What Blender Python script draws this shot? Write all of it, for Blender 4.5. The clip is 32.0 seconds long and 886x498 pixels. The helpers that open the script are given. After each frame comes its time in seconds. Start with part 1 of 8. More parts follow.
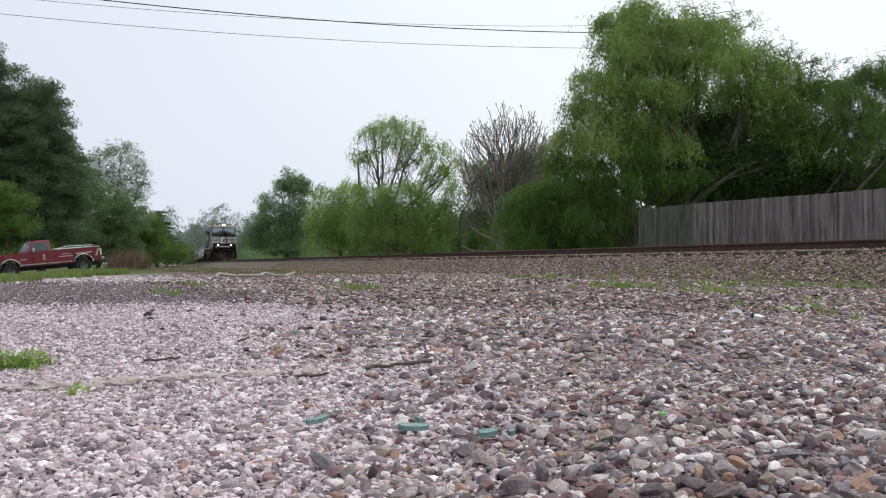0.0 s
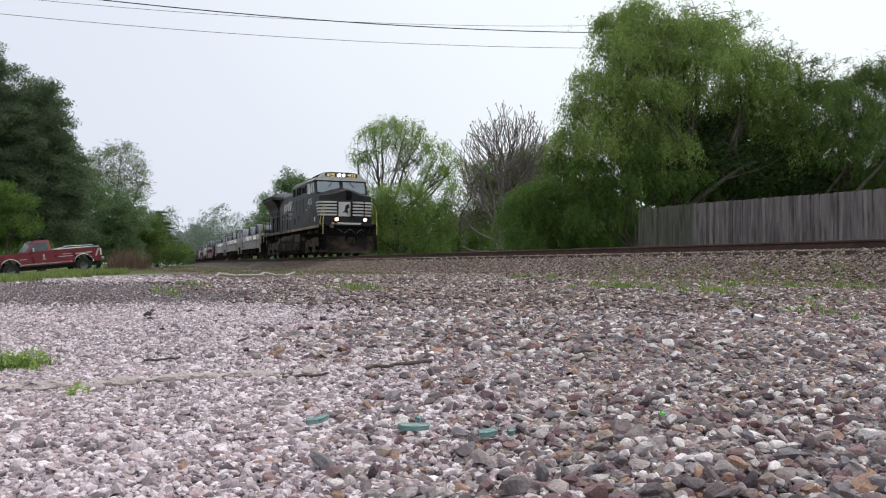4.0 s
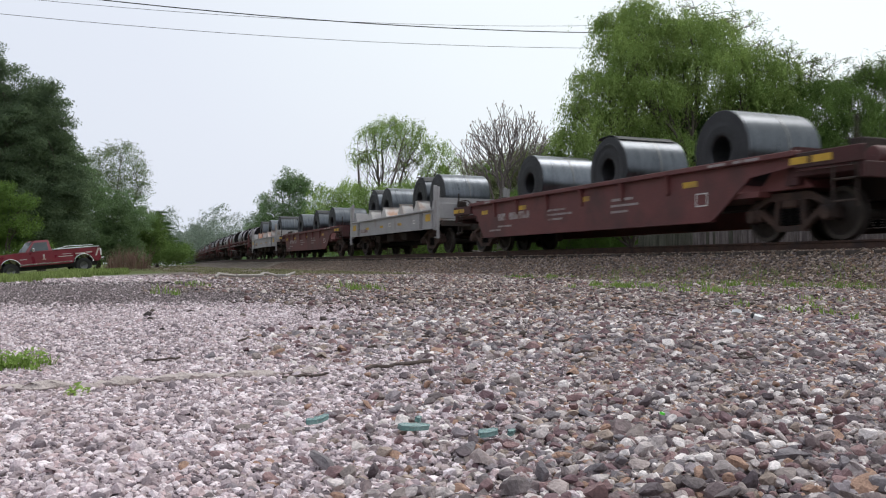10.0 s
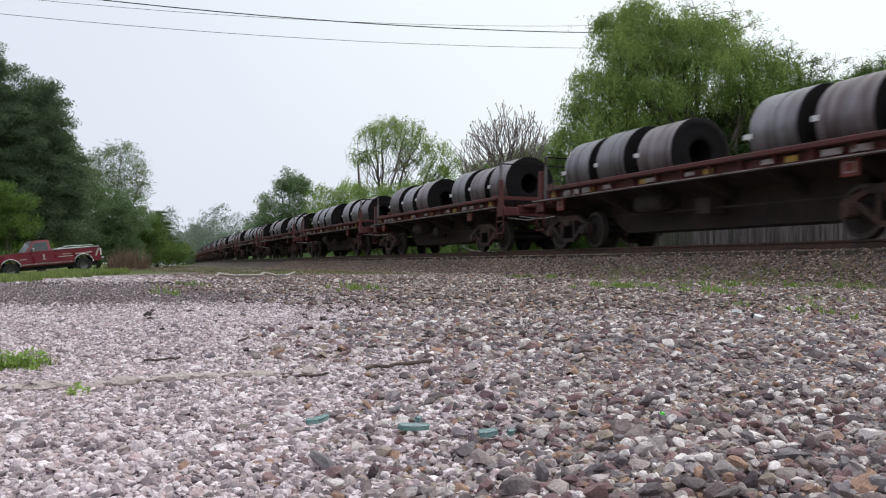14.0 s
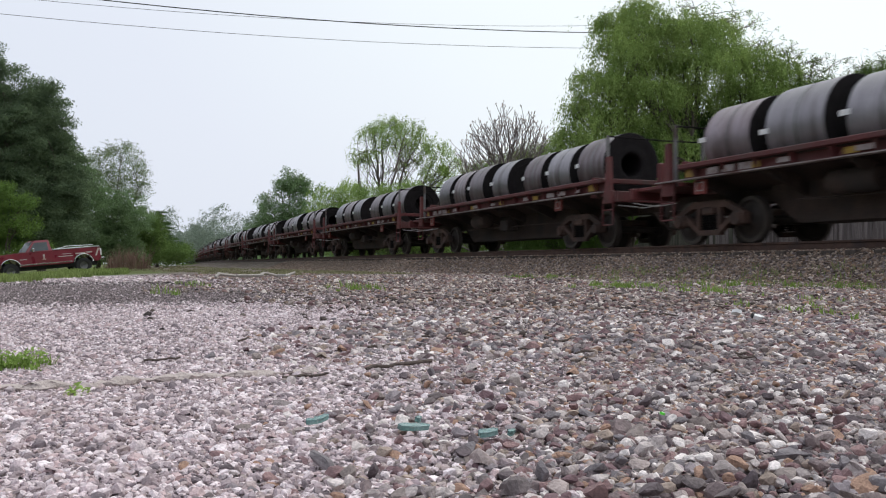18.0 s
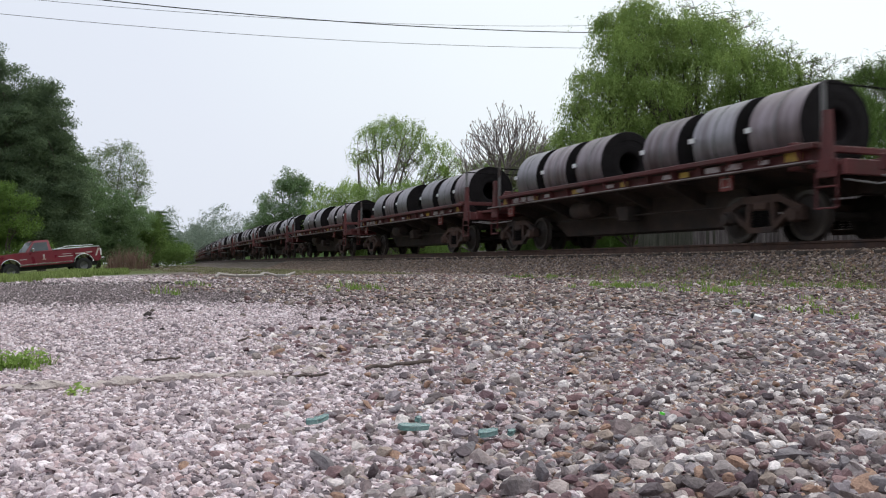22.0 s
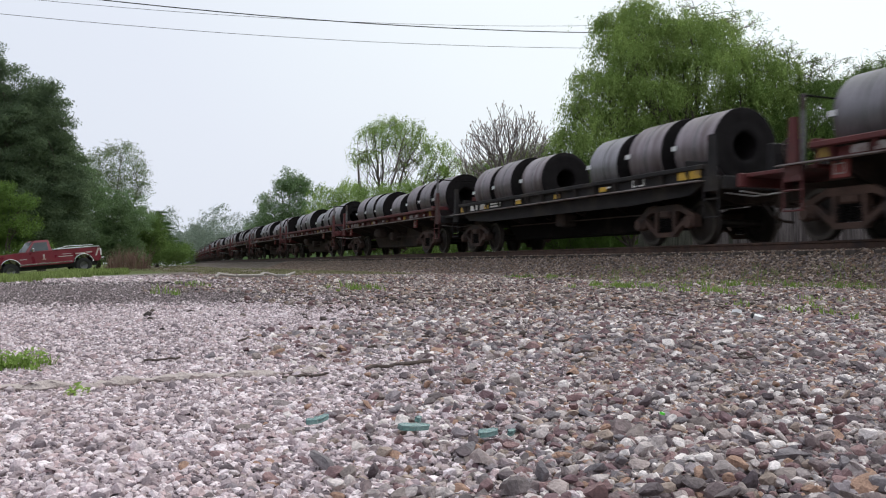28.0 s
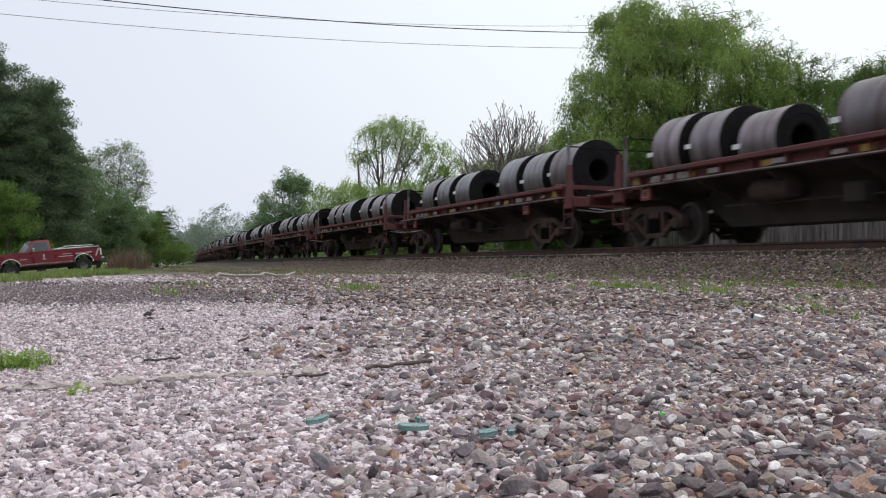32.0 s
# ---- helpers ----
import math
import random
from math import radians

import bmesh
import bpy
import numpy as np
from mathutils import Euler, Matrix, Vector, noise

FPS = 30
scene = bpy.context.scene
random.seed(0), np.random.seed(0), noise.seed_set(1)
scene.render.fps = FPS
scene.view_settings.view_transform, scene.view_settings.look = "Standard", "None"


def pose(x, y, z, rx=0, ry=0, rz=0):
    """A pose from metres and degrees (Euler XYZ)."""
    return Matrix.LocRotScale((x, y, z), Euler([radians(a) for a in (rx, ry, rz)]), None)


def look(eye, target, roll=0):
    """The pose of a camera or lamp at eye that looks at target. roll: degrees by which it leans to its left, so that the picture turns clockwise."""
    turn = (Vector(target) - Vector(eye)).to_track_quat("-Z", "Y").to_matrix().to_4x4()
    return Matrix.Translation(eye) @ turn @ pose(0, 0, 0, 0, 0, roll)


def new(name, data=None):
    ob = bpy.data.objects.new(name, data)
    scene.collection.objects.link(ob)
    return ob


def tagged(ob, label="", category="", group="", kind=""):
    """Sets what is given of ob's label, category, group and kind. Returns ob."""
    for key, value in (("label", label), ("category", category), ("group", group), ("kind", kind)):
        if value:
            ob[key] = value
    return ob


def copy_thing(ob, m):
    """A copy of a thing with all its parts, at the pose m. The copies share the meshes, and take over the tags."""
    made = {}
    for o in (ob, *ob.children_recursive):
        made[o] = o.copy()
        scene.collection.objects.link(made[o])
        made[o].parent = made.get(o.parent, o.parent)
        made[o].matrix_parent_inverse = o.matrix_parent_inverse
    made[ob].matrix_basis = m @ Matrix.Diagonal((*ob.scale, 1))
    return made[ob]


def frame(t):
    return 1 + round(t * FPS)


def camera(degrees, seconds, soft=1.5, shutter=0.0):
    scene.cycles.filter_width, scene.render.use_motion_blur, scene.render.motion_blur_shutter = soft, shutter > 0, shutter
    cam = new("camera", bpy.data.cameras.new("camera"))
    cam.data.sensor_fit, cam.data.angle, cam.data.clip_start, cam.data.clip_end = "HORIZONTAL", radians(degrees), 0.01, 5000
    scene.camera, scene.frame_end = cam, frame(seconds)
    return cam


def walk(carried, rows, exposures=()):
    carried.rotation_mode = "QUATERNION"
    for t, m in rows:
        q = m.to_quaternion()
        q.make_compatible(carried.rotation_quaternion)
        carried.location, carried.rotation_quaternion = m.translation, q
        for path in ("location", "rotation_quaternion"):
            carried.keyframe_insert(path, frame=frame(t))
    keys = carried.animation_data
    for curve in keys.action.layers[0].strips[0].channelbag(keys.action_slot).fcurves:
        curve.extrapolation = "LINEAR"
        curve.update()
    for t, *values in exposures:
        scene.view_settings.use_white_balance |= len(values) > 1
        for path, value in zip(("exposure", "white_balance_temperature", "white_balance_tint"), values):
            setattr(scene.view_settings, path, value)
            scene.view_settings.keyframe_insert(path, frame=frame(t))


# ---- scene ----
import itertools

RT = 0.75          # height of the rail tops over the lot
TRACK = 12.32      # the track's centre line, to the right of the camera
TAU = 2 * math.pi

cam = camera(54.4, 32.0, soft=1.1, shutter=0.22)
EYE = Vector((0, 0, 0.2865))
SIGHT = look(EYE, EYE + Vector((0.36244, 0.93181, 0.01913)), 0.29)
walk(cam, [(0, SIGHT), (32, SIGHT)])

# ---- overcast daylight ----
world = bpy.data.worlds.new("overcast")
scene.world = world
world.use_nodes = True
wn, wl = world.node_tree.nodes, world.node_tree.links
wn.clear()
w_out, w_bg = wn.new("ShaderNodeOutputWorld"), wn.new("ShaderNodeBackground")
w_sky, w_mix, w_ramp = wn.new("ShaderNodeTexSky"), wn.new("ShaderNodeMixRGB"), wn.new("ShaderNodeValToRGB")
w_tc, w_dot, w_noise, w_add = wn.new("ShaderNodeTexCoord"), wn.new("ShaderNodeVectorMath"), wn.new("ShaderNodeTexNoise"), wn.new("ShaderNodeMath")
w_sky.sky_type, w_sky.sun_disc = "NISHITA", False
w_sky.sun_elevation, w_sky.sun_rotation = radians(58), radians(75)
w_sky.air_density, w_sky.dust_density = 1.5, 5.0
w_dot.operation = "DOT_PRODUCT"
w_dot.inputs[1].default_value = (0.62, 0.05, 0.62)
w_noise.inputs["Scale"].default_value, w_noise.inputs["Detail"].default_value = 1.3, 3.0
w_add.operation, w_add.inputs[1].default_value = "MULTIPLY_ADD", 0.22
w_ramp.color_ramp.elements[0].position, w_ramp.color_ramp.elements[0].color = 0.02, (0.695, 0.745, 0.85, 1)
w_ramp.color_ramp.elements[1].position, w_ramp.color_ramp.elements[1].color = 0.72, (0.93, 1.0, 1.02, 1)
w_mid = w_ramp.color_ramp.elements.new(0.34)
w_mid.color = (0.765, 0.81, 0.91, 1)
w_scale = wn.new("ShaderNodeMixRGB")
w_scale.blend_type, w_scale.inputs[0].default_value, w_scale.inputs[2].default_value = "MULTIPLY", 1.0, (0.1, 0.1, 0.1, 1)
w_mix.inputs[0].default_value = 0.94
wl.new(w_tc.outputs["Generated"], w_dot.inputs[0])
wl.new(w_tc.outputs["Generated"], w_noise.inputs["Vector"])
wl.new(w_noise.outputs["Fac"], w_add.inputs[0])
wl.new(w_dot.outputs["Value"], w_add.inputs[2])
wl.new(w_add.outputs[0], w_ramp.inputs[0])
wl.new(w_sky.outputs[0], w_scale.inputs[1])
wl.new(w_scale.outputs[0], w_mix.inputs[1])
wl.new(w_ramp.outputs[0], w_mix.inputs[2])
wl.new(w_mix.outputs[0], w_bg.inputs["Color"])
w_bg.inputs["Strength"].default_value = 1.07
wl.new(w_bg.outputs[0], w_out.inputs[0])

sun = new("sun", bpy.data.lights.new("sun", "SUN"))
sun.data.energy, sun.data.angle, sun.data.color = 1.2, radians(25), (1.0, 0.98, 0.95)
sun.matrix_world = look((0, 0, 0), (-0.51, -0.14, -0.85))
scene.view_settings.exposure = 0.0

# ---- materials ----
M = {}


def material(name, a, b, rough=0.7, metal=0.0, scale=4.0, fine=60.0, bump=0.15, stretch=(1, 1, 1), spread=0.0, stain=None, stain_amount=0.0, per="object", spec=0.5, coat=0.0):
    """Two colours mixed by coarse and fine noise, with relief; spread varies the brightness piece by piece."""
    m = bpy.data.materials.new(name)
    m.use_nodes = True
    n, l = m.node_tree.nodes, m.node_tree.links
    p = n["Principled BSDF"]
    tc, mp = n.new("ShaderNodeTexCoord"), n.new("ShaderNodeMapping")
    mp.inputs["Scale"].default_value = stretch
    l.new(tc.outputs["Object"], mp.inputs[0])
    if spread and per == "object":
        own, far = n.new("ShaderNodeObjectInfo"), n.new("ShaderNodeMath")
        far.operation, far.inputs[1].default_value = "MULTIPLY", 61.0
        l.new(own.outputs["Random"], far.inputs[0])
        l.new(far.outputs[0], mp.inputs["Location"])
    n1, n2 = n.new("ShaderNodeTexNoise"), n.new("ShaderNodeTexNoise")
    for node, s in ((n1, scale), (n2, fine)):
        node.inputs["Scale"].default_value, node.inputs["Detail"].default_value = s, 4.0
        l.new(mp.outputs[0], node.inputs["Vector"])
    add = n.new("ShaderNodeMath")
    add.operation = "ADD"
    l.new(n1.outputs["Fac"], add.inputs[0])
    l.new(n2.outputs["Fac"], add.inputs[1])
    ramp = n.new("ShaderNodeMapRange")
    ramp.inputs["From Min"].default_value, ramp.inputs["From Max"].default_value = 0.75, 1.25
    l.new(add.outputs[0], ramp.inputs["Value"])
    mix = n.new("ShaderNodeMixRGB")
    mix.inputs[1].default_value, mix.inputs[2].default_value = (*a, 1), (*b, 1)
    l.new(ramp.outputs[0], mix.inputs[0])
    colour = mix.outputs[0]
    if stain:
        n3, r3, m3 = n.new("ShaderNodeTexNoise"), n.new("ShaderNodeMapRange"), n.new("ShaderNodeMixRGB")
        n3.inputs["Scale"].default_value, n3.inputs["Detail"].default_value = scale * 0.55, 6.0
        l.new(mp.outputs[0], n3.inputs["Vector"])
        r3.inputs["From Min"].default_value, r3.inputs["From Max"].default_value = 0.62 - 0.3 * stain_amount, 0.8 - 0.3 * stain_amount
        l.new(n3.outputs["Fac"], r3.inputs["Value"])
        m3.inputs[2].default_value = (*stain, 1)
        l.new(r3.outputs[0], m3.inputs[0])
        l.new(colour, m3.inputs[1])
        colour = m3.outputs[0]
    if spread:
        src = n.new("ShaderNodeObjectInfo").outputs["Random"] if per == "object" else n.new("ShaderNodeNewGeometry").outputs["Random Per Island"]
        hs, mr = n.new("ShaderNodeHueSaturation"), n.new("ShaderNodeMapRange")
        mr.inputs["To Min"].default_value, mr.inputs["To Max"].default_value = 1 - spread, 1 + spread
        l.new(src, mr.inputs["Value"])
        l.new(mr.outputs[0], hs.inputs["Value"])
        l.new(colour, hs.inputs["Color"])
        colour = hs.outputs[0]
    l.new(colour, p.inputs["Base Color"])
    rr = n.new("ShaderNodeMapRange")
    rr.inputs["To Min"].default_value, rr.inputs["To Max"].default_value = max(0.02, rough - 0.1), min(1, rough + 0.1)
    l.new(n1.outputs["Fac"], rr.inputs["Value"])
    l.new(rr.outputs[0], p.inputs["Roughness"])
    p.inputs["Metallic"].default_value = metal
    p.inputs["Specular IOR Level"].default_value = spec
    p.inputs["Coat Weight"].default_value = coat
    if bump:
        bp = n.new("ShaderNodeBump")
        bp.inputs["Strength"].default_value, bp.inputs["Distance"].default_value = bump, 0.02
        l.new(add.outputs[0], bp.inputs["Height"])
        l.new(bp.outputs[0], p.inputs["Normal"])
    M[name] = m
    return m


def stone_material(name, colours, rough=0.8):
    """Stones of many colours, one for each loose piece."""
    m = bpy.data.materials.new(name)
    m.use_nodes = True
    n, l = m.node_tree.nodes, m.node_tree.links
    p = n["Principled BSDF"]
    geo, info, sumup = n.new("ShaderNodeNewGeometry"), n.new("ShaderNodeObjectInfo"), n.new("ShaderNodeMath")
    frac = n.new("ShaderNodeMath")
    sumup.operation, frac.operation = "ADD", "FRACT"
    l.new(geo.outputs["Random Per Island"], sumup.inputs[0])
    l.new(info.outputs["Random"], sumup.inputs[1])
    l.new(sumup.outputs[0], frac.inputs[0])
    ramp = n.new("ShaderNodeValToRGB")
    ramp.color_ramp.interpolation = "CONSTANT"
    for i, c in enumerate(colours):
        e = ramp.color_ramp.elements[i] if i < 2 else ramp.color_ramp.elements.new(i / len(colours))
        e.position, e.color = i / len(colours), (*c, 1)
    l.new(frac.outputs[0], ramp.inputs[0])
    tc, n1, n2 = n.new("ShaderNodeTexCoord"), n.new("ShaderNodeTexNoise"), n.new("ShaderNodeTexNoise")
    n1.inputs["Scale"].default_value, n2.inputs["Scale"].default_value = 55, 260
    for node in (n1, n2):
        node.inputs["Detail"].default_value = 4
        l.new(geo.outputs["Position"], node.inputs["Vector"])
    add, mr, hs = n.new("ShaderNodeMath"), n.new("ShaderNodeMapRange"), n.new("ShaderNodeHueSaturation")
    l.new(n1.outputs["Fac"], add.inputs[0])
    l.new(n2.outputs["Fac"], add.inputs[1])
    mr.inputs["From Min"].default_value, mr.inputs["From Max"].default_value = 0.6, 1.4
    mr.inputs["To Min"].default_value, mr.inputs["To Max"].default_value = 0.55, 1.4
    l.new(add.outputs[0], mr.inputs["Value"])
    l.new(mr.outputs[0], hs.inputs["Value"])
    l.new(ramp.outputs[0], hs.inputs["Color"])
    l.new(hs.outputs[0], p.inputs["Base Color"])
    p.inputs["Roughness"].default_value = rough
    p.inputs["Specular IOR Level"].default_value = .22
    bp = n.new("ShaderNodeBump")
    bp.inputs["Strength"].default_value, bp.inputs["Distance"].default_value = 0.5, 0.004
    l.new(add.outputs[0], bp.inputs["Height"])
    l.new(bp.outputs[0], p.inputs["Normal"])
    M[name] = m
    return m


def leaf_material(name, a, b):
    m = bpy.data.materials.new(name)
    m.use_nodes = True
    n, l = m.node_tree.nodes, m.node_tree.links
    p, out = n["Principled BSDF"], n["Material Output"]
    geo, mix = n.new("ShaderNodeNewGeometry"), n.new("ShaderNodeMixRGB")
    no = n.new("ShaderNodeTexNoise")
    no.inputs["Scale"].default_value = 0.9
    l.new(geo.outputs["Position"], no.inputs["Vector"])
    add = n.new("ShaderNodeMath")
    add.operation, add.inputs[1].default_value = "MULTIPLY_ADD", 0.3
    l.new(geo.outputs["Random Per Island"], add.inputs[0])
    sc = n.new("ShaderNodeMapRange")
    sc.inputs["From Min"].default_value, sc.inputs["From Max"].default_value = 0.3, 0.7
    sc.inputs["To Max"].default_value = 0.7
    l.new(no.outputs["Fac"], sc.inputs["Value"])
    l.new(sc.outputs[0], add.inputs[2])
    mix.inputs[1].default_value, mix.inputs[2].default_value = (*a, 1), (*b, 1)
    l.new(add.outputs[0], mix.inputs[0])
    l.new(mix.outputs[0], p.inputs["Base Color"])
    p.inputs["Roughness"].default_value, p.inputs["Specular IOR Level"].default_value = 0.7, 0.12
    tr, ms = n.new("ShaderNodeBsdfTranslucent"), n.new("ShaderNodeMixShader")
    l.new(mix.outputs[0], tr.inputs["Color"])
    ms.inputs[0].default_value = 0.34
    l.new(p.outputs[0], ms.inputs[1])
    l.new(tr.outputs[0], ms.inputs[2])
    l.new(ms.outputs[0], out.inputs["Surface"])
    M[name] = m
    return m


def glow(name, colour, strength):
    m = bpy.data.materials.new(name)
    m.use_nodes = True
    p = m.node_tree.nodes["Principled BSDF"]
    p.inputs["Base Color"].default_value = (*colour, 1)
    p.inputs["Emission Color"].default_value, p.inputs["Emission Strength"].default_value = (*colour, 1), strength
    M[name] = m
    return m


stone_material("ballast_stone", [(0.224, 0.175, 0.177), (0.335, 0.287, 0.283), (0.133, 0.107, 0.116), (0.403, 0.333, 0.320), (0.514, 0.448, 0.436), (0.240, 0.153, 0.157), (0.370, 0.293, 0.249), (0.212, 0.190, 0.201), (0.627, 0.551, 0.534), (0.301, 0.194, 0.191), (0.301, 0.261, 0.276), (0.781, 0.710, 0.691), (0.168, 0.140, 0.141), (0.370, 0.234, 0.174), (0.180, 0.114, 0.125), (0.268, 0.224, 0.211)])
# ballast palette scaled darker and browner for tone beyond 5 m from lens
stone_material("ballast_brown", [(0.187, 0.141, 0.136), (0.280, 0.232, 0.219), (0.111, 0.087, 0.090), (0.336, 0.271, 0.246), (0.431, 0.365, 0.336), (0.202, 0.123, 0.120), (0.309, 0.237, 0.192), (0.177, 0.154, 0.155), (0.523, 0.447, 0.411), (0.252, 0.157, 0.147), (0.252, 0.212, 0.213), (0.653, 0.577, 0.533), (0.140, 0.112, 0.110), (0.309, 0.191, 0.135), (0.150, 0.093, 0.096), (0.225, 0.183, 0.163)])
stone_material("gravel_stone", [(0.452, 0.367, 0.382), (0.602, 0.504, 0.526), (0.316, 0.255, 0.267), (0.679, 0.574, 0.595), (0.501, 0.411, 0.437), (0.762, 0.657, 0.678), (0.247, 0.204, 0.219), (0.538, 0.408, 0.415), (0.848, 0.744, 0.770), (0.424, 0.341, 0.336)])
stone_material("track_stone", [(0.205, 0.151, 0.118), (0.297, 0.225, 0.177), (0.142, 0.106, 0.084), (0.350, 0.266, 0.211), (0.241, 0.176, 0.142), (0.505, 0.410, 0.337), (0.111, 0.085, 0.071), (0.293, 0.194, 0.140)])
stone_material("cinder_stone", [(0.121, 0.099, 0.100), (0.190, 0.154, 0.156), (0.084, 0.070, 0.070), (0.259, 0.211, 0.214), (0.157, 0.124, 0.127), (0.393, 0.327, 0.331)])
stone_material("clod_stone", [(0.075, 0.058, 0.052), (0.112, 0.084, 0.074), (0.052, 0.042, 0.040), (0.150, 0.118, 0.106)])
# pine green lifted towards grey-blue, so haze is part of the colour
leaf_material("leaf_pine", (.088, .130, .078), (.182, .245, .130))
leaf_material("leaf_dark", (.055, .095, .038), (.12, .195, .065))
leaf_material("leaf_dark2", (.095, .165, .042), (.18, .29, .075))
leaf_material("leaf_mid", (.115, .19, .050), (.215, .33, .085))
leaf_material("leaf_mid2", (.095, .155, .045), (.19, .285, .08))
leaf_material("leaf_grey", (0.160, 0.213, 0.109), (0.248, 0.318, 0.153))
leaf_material("leaf_dull", (.21, .235, .125), (.34, .365, .20))
leaf_material("leaf_willow", (.22, .32, .09), (.38, .51, .16))
leaf_material("leaf_willow2", (0.127, 0.203, 0.053), (0.402, 0.520, 0.163))
leaf_material("leaf_willow3", (.18, .275, .08), (.32, .44, .14))
# leaf green with the shade among the trees put into the colour
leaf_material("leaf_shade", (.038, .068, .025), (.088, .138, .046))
# greyed and lightened leaf green; the haze of distance is put into its colour
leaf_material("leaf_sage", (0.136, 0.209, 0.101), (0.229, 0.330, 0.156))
# pale grey-green that stands for haze over the far woods
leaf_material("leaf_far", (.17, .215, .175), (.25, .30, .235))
leaf_material("grass_green", (.13, .21, .045), (.27, .38, .10))
leaf_material("weed_green", (.22, .34, .08), (.40, .54, .16))
leaf_material("grass_lot", (.15, .20, .062), (.29, .36, .125))
leaf_material("grass_dull", (.17, .175, .09), (.30, .28, .17))
leaf_material("bud_brown", (.44, .39, .36), (.60, .54, .50))
leaf_material("grass_dry", (.15, .095, .075), (.25, .17, .135))
material("bark", (.07, .055, .045), (.15, .125, .105), .9, 0, 6, 60, .6, (1, 1, .3))
material("bark_grey", (.13, .104, .098), (.27, .228, .218), .9, 0, 6, 60, .4, (1, 1, .3))
material("rail_steel", (.055, .030, .024), (.12, .070, .052), .75, .2, 5, 80, .3, stain=(.04, .03, .03), stain_amount=.3)
material("rail_head", (.20, .18, .17), (.34, .31, .30), .35, .9, 3, 90, .1)
material("sleeper_wood", (.045, .035, .03), (.11, .09, .075), .9, 0, 3, 70, .5, (1, 6, 1), .3)
# mossy wood, its colour also darkened for the bush's shade at the far end
material("fence_moss", (.082, .082, .062), (.165, .165, .128), .9, 0, 2.2, 45, .4, (6, 6, .7), .18, stain=(.062, .066, .045), stain_amount=.5)
material("fence_wood", (.134, .114, .110), (.278, .245, .236), .85, 0, 2.2, 45, .4, (6, 6, .7), .20, stain=(.085, .072, .068), stain_amount=.5)
material("black_paint", (.0185, .0165, .0192), (.033, .0295, .0335), .42, 0, 1.2, 40, .05, stain=(.046, .040, .041), stain_amount=.40, spec=.22)
material("black_dusty", (.006, .0055, .0055), (.014, .0125, .012), .8, 0, 2, 50, .2, stain=(.03, .025, .021), stain_amount=.25, spec=.06)
material("truck_dust", (.042, .029, .022), (.098, .068, .051), .9, 0, 2.5, 40, .25, stain=(.04, .035, .03), stain_amount=.3)
material("tank_dust", (.0125, .0102, .009), (.029, .0235, .020), .9, 0, 2.0, 40, .2, stain=(.07, .053, .04), stain_amount=.35, spec=.1)
material("wheel_rim", (.050, .041, .036), (.092, .077, .068), .5, .5, 4, 50, .1)
material("post_grey", (.10, .10, .10), (.19, .185, .18), .7, 0, 3, 50, .1, stain=(.06, .04, .035), stain_amount=.4)
material("white_paint", (.60, .58, .55), (.74, .72, .69), .5, 0, 3, 60, .05, stain=(.40, .36, .33), stain_amount=.25)
material("yellow_paint", (.50, .29, .03), (.62, .39, .05), .6, 0, 4, 60, .05, stain=(.22, .13, .06), stain_amount=.4)
material("sill_dull", (.10, .085, .078), (.17, .15, .14), .75, 0, 2, 30, .1, stain=(.06, .045, .038), stain_amount=.5)
material("sill_dark", (.050, .036, .031), (.10, .075, .064), .8, 0, 2, 30, .1, stain=(.13, .11, .10), stain_amount=.2)
# darker copy of the wheel steel, standing for shade behind the truck frames
material("wheel_dark", (.014, .011, .0095), (.032, .025, .021), .75, .2, 4, 50, .15)
# yellow dimmed for the shade under the sill flange, with dirt stains
material("yellow_dirty", (.33, .20, .03), (.44, .28, .05), .7, 0, 4, 60, .05, stain=(.12, .07, .04), stain_amount=.5)
material("sill_tan", (.28, .19, .13), (.42, .31, .22), .7, 0, 2, 30, .1, stain=(.12, .09, .07), stain_amount=.5)
material("grey_paint", (.315, .300, .302), (.42, .402, .404), .55, 0, 1.6, 40, .08, stain=(.25, .19, .155), stain_amount=.16, spread=.06)
material("cradle_paint", (.48, .45, .43), (.62, .59, .57), .6, 0, 2, 30, .1, stain=(.40, .19, .10), stain_amount=.30)
material("cradle_rust", (.30, .125, .075), (.44, .27, .20), .8, 0, 2, 30, .2, stain=(.52, .48, .46), stain_amount=.6)
material("maroon_paint", (.105, .030, .030), (.165, .052, .048), .6, 0, 1.5, 40, .1, stain=(.075, .030, .029), stain_amount=.35)
material("maroon_dark", (.045, .014, .014), (.085, .026, .025), .75, 0, 1.5, 40, .15, stain=(.03, .018, .016), stain_amount=.4)
material("red_frame", (.080, .016, .017), (.130, .029, .028), .65, 0, 2, 40, .12, stain=(.07, .035, .03), stain_amount=.35, spread=.15)
material("rust_iron", (.028, .019, .0155), (.066, .044, .036), .85, .1, 3, 50, .3, stain=(.03, .025, .022), stain_amount=.4, spread=.2)
material("worn_black", (.018, .0165, .0175), (.036, .033, .034), .7, 0, 2, 50, .15, stain=(.05, .042, .036), stain_amount=.3, spec=.15)
# grey paint darkened for the shadow on the stiffeners, with some grime
material("grey_grime", (.15, .14, .138), (.235, .222, .22), .75, 0, 2.4, 40, .1)
material("bogie_rust", (.042, .023, .0175), (.090, .052, .039), .85, .1, 3, 50, .35, stain=(.030, .022, .019), stain_amount=.5, spread=.2)
material("flange_grey", (.20, .17, .165), (.33, .29, .28), .6, 0, 3, 50, .1, stain=(.12, .06, .055), stain_amount=.4)
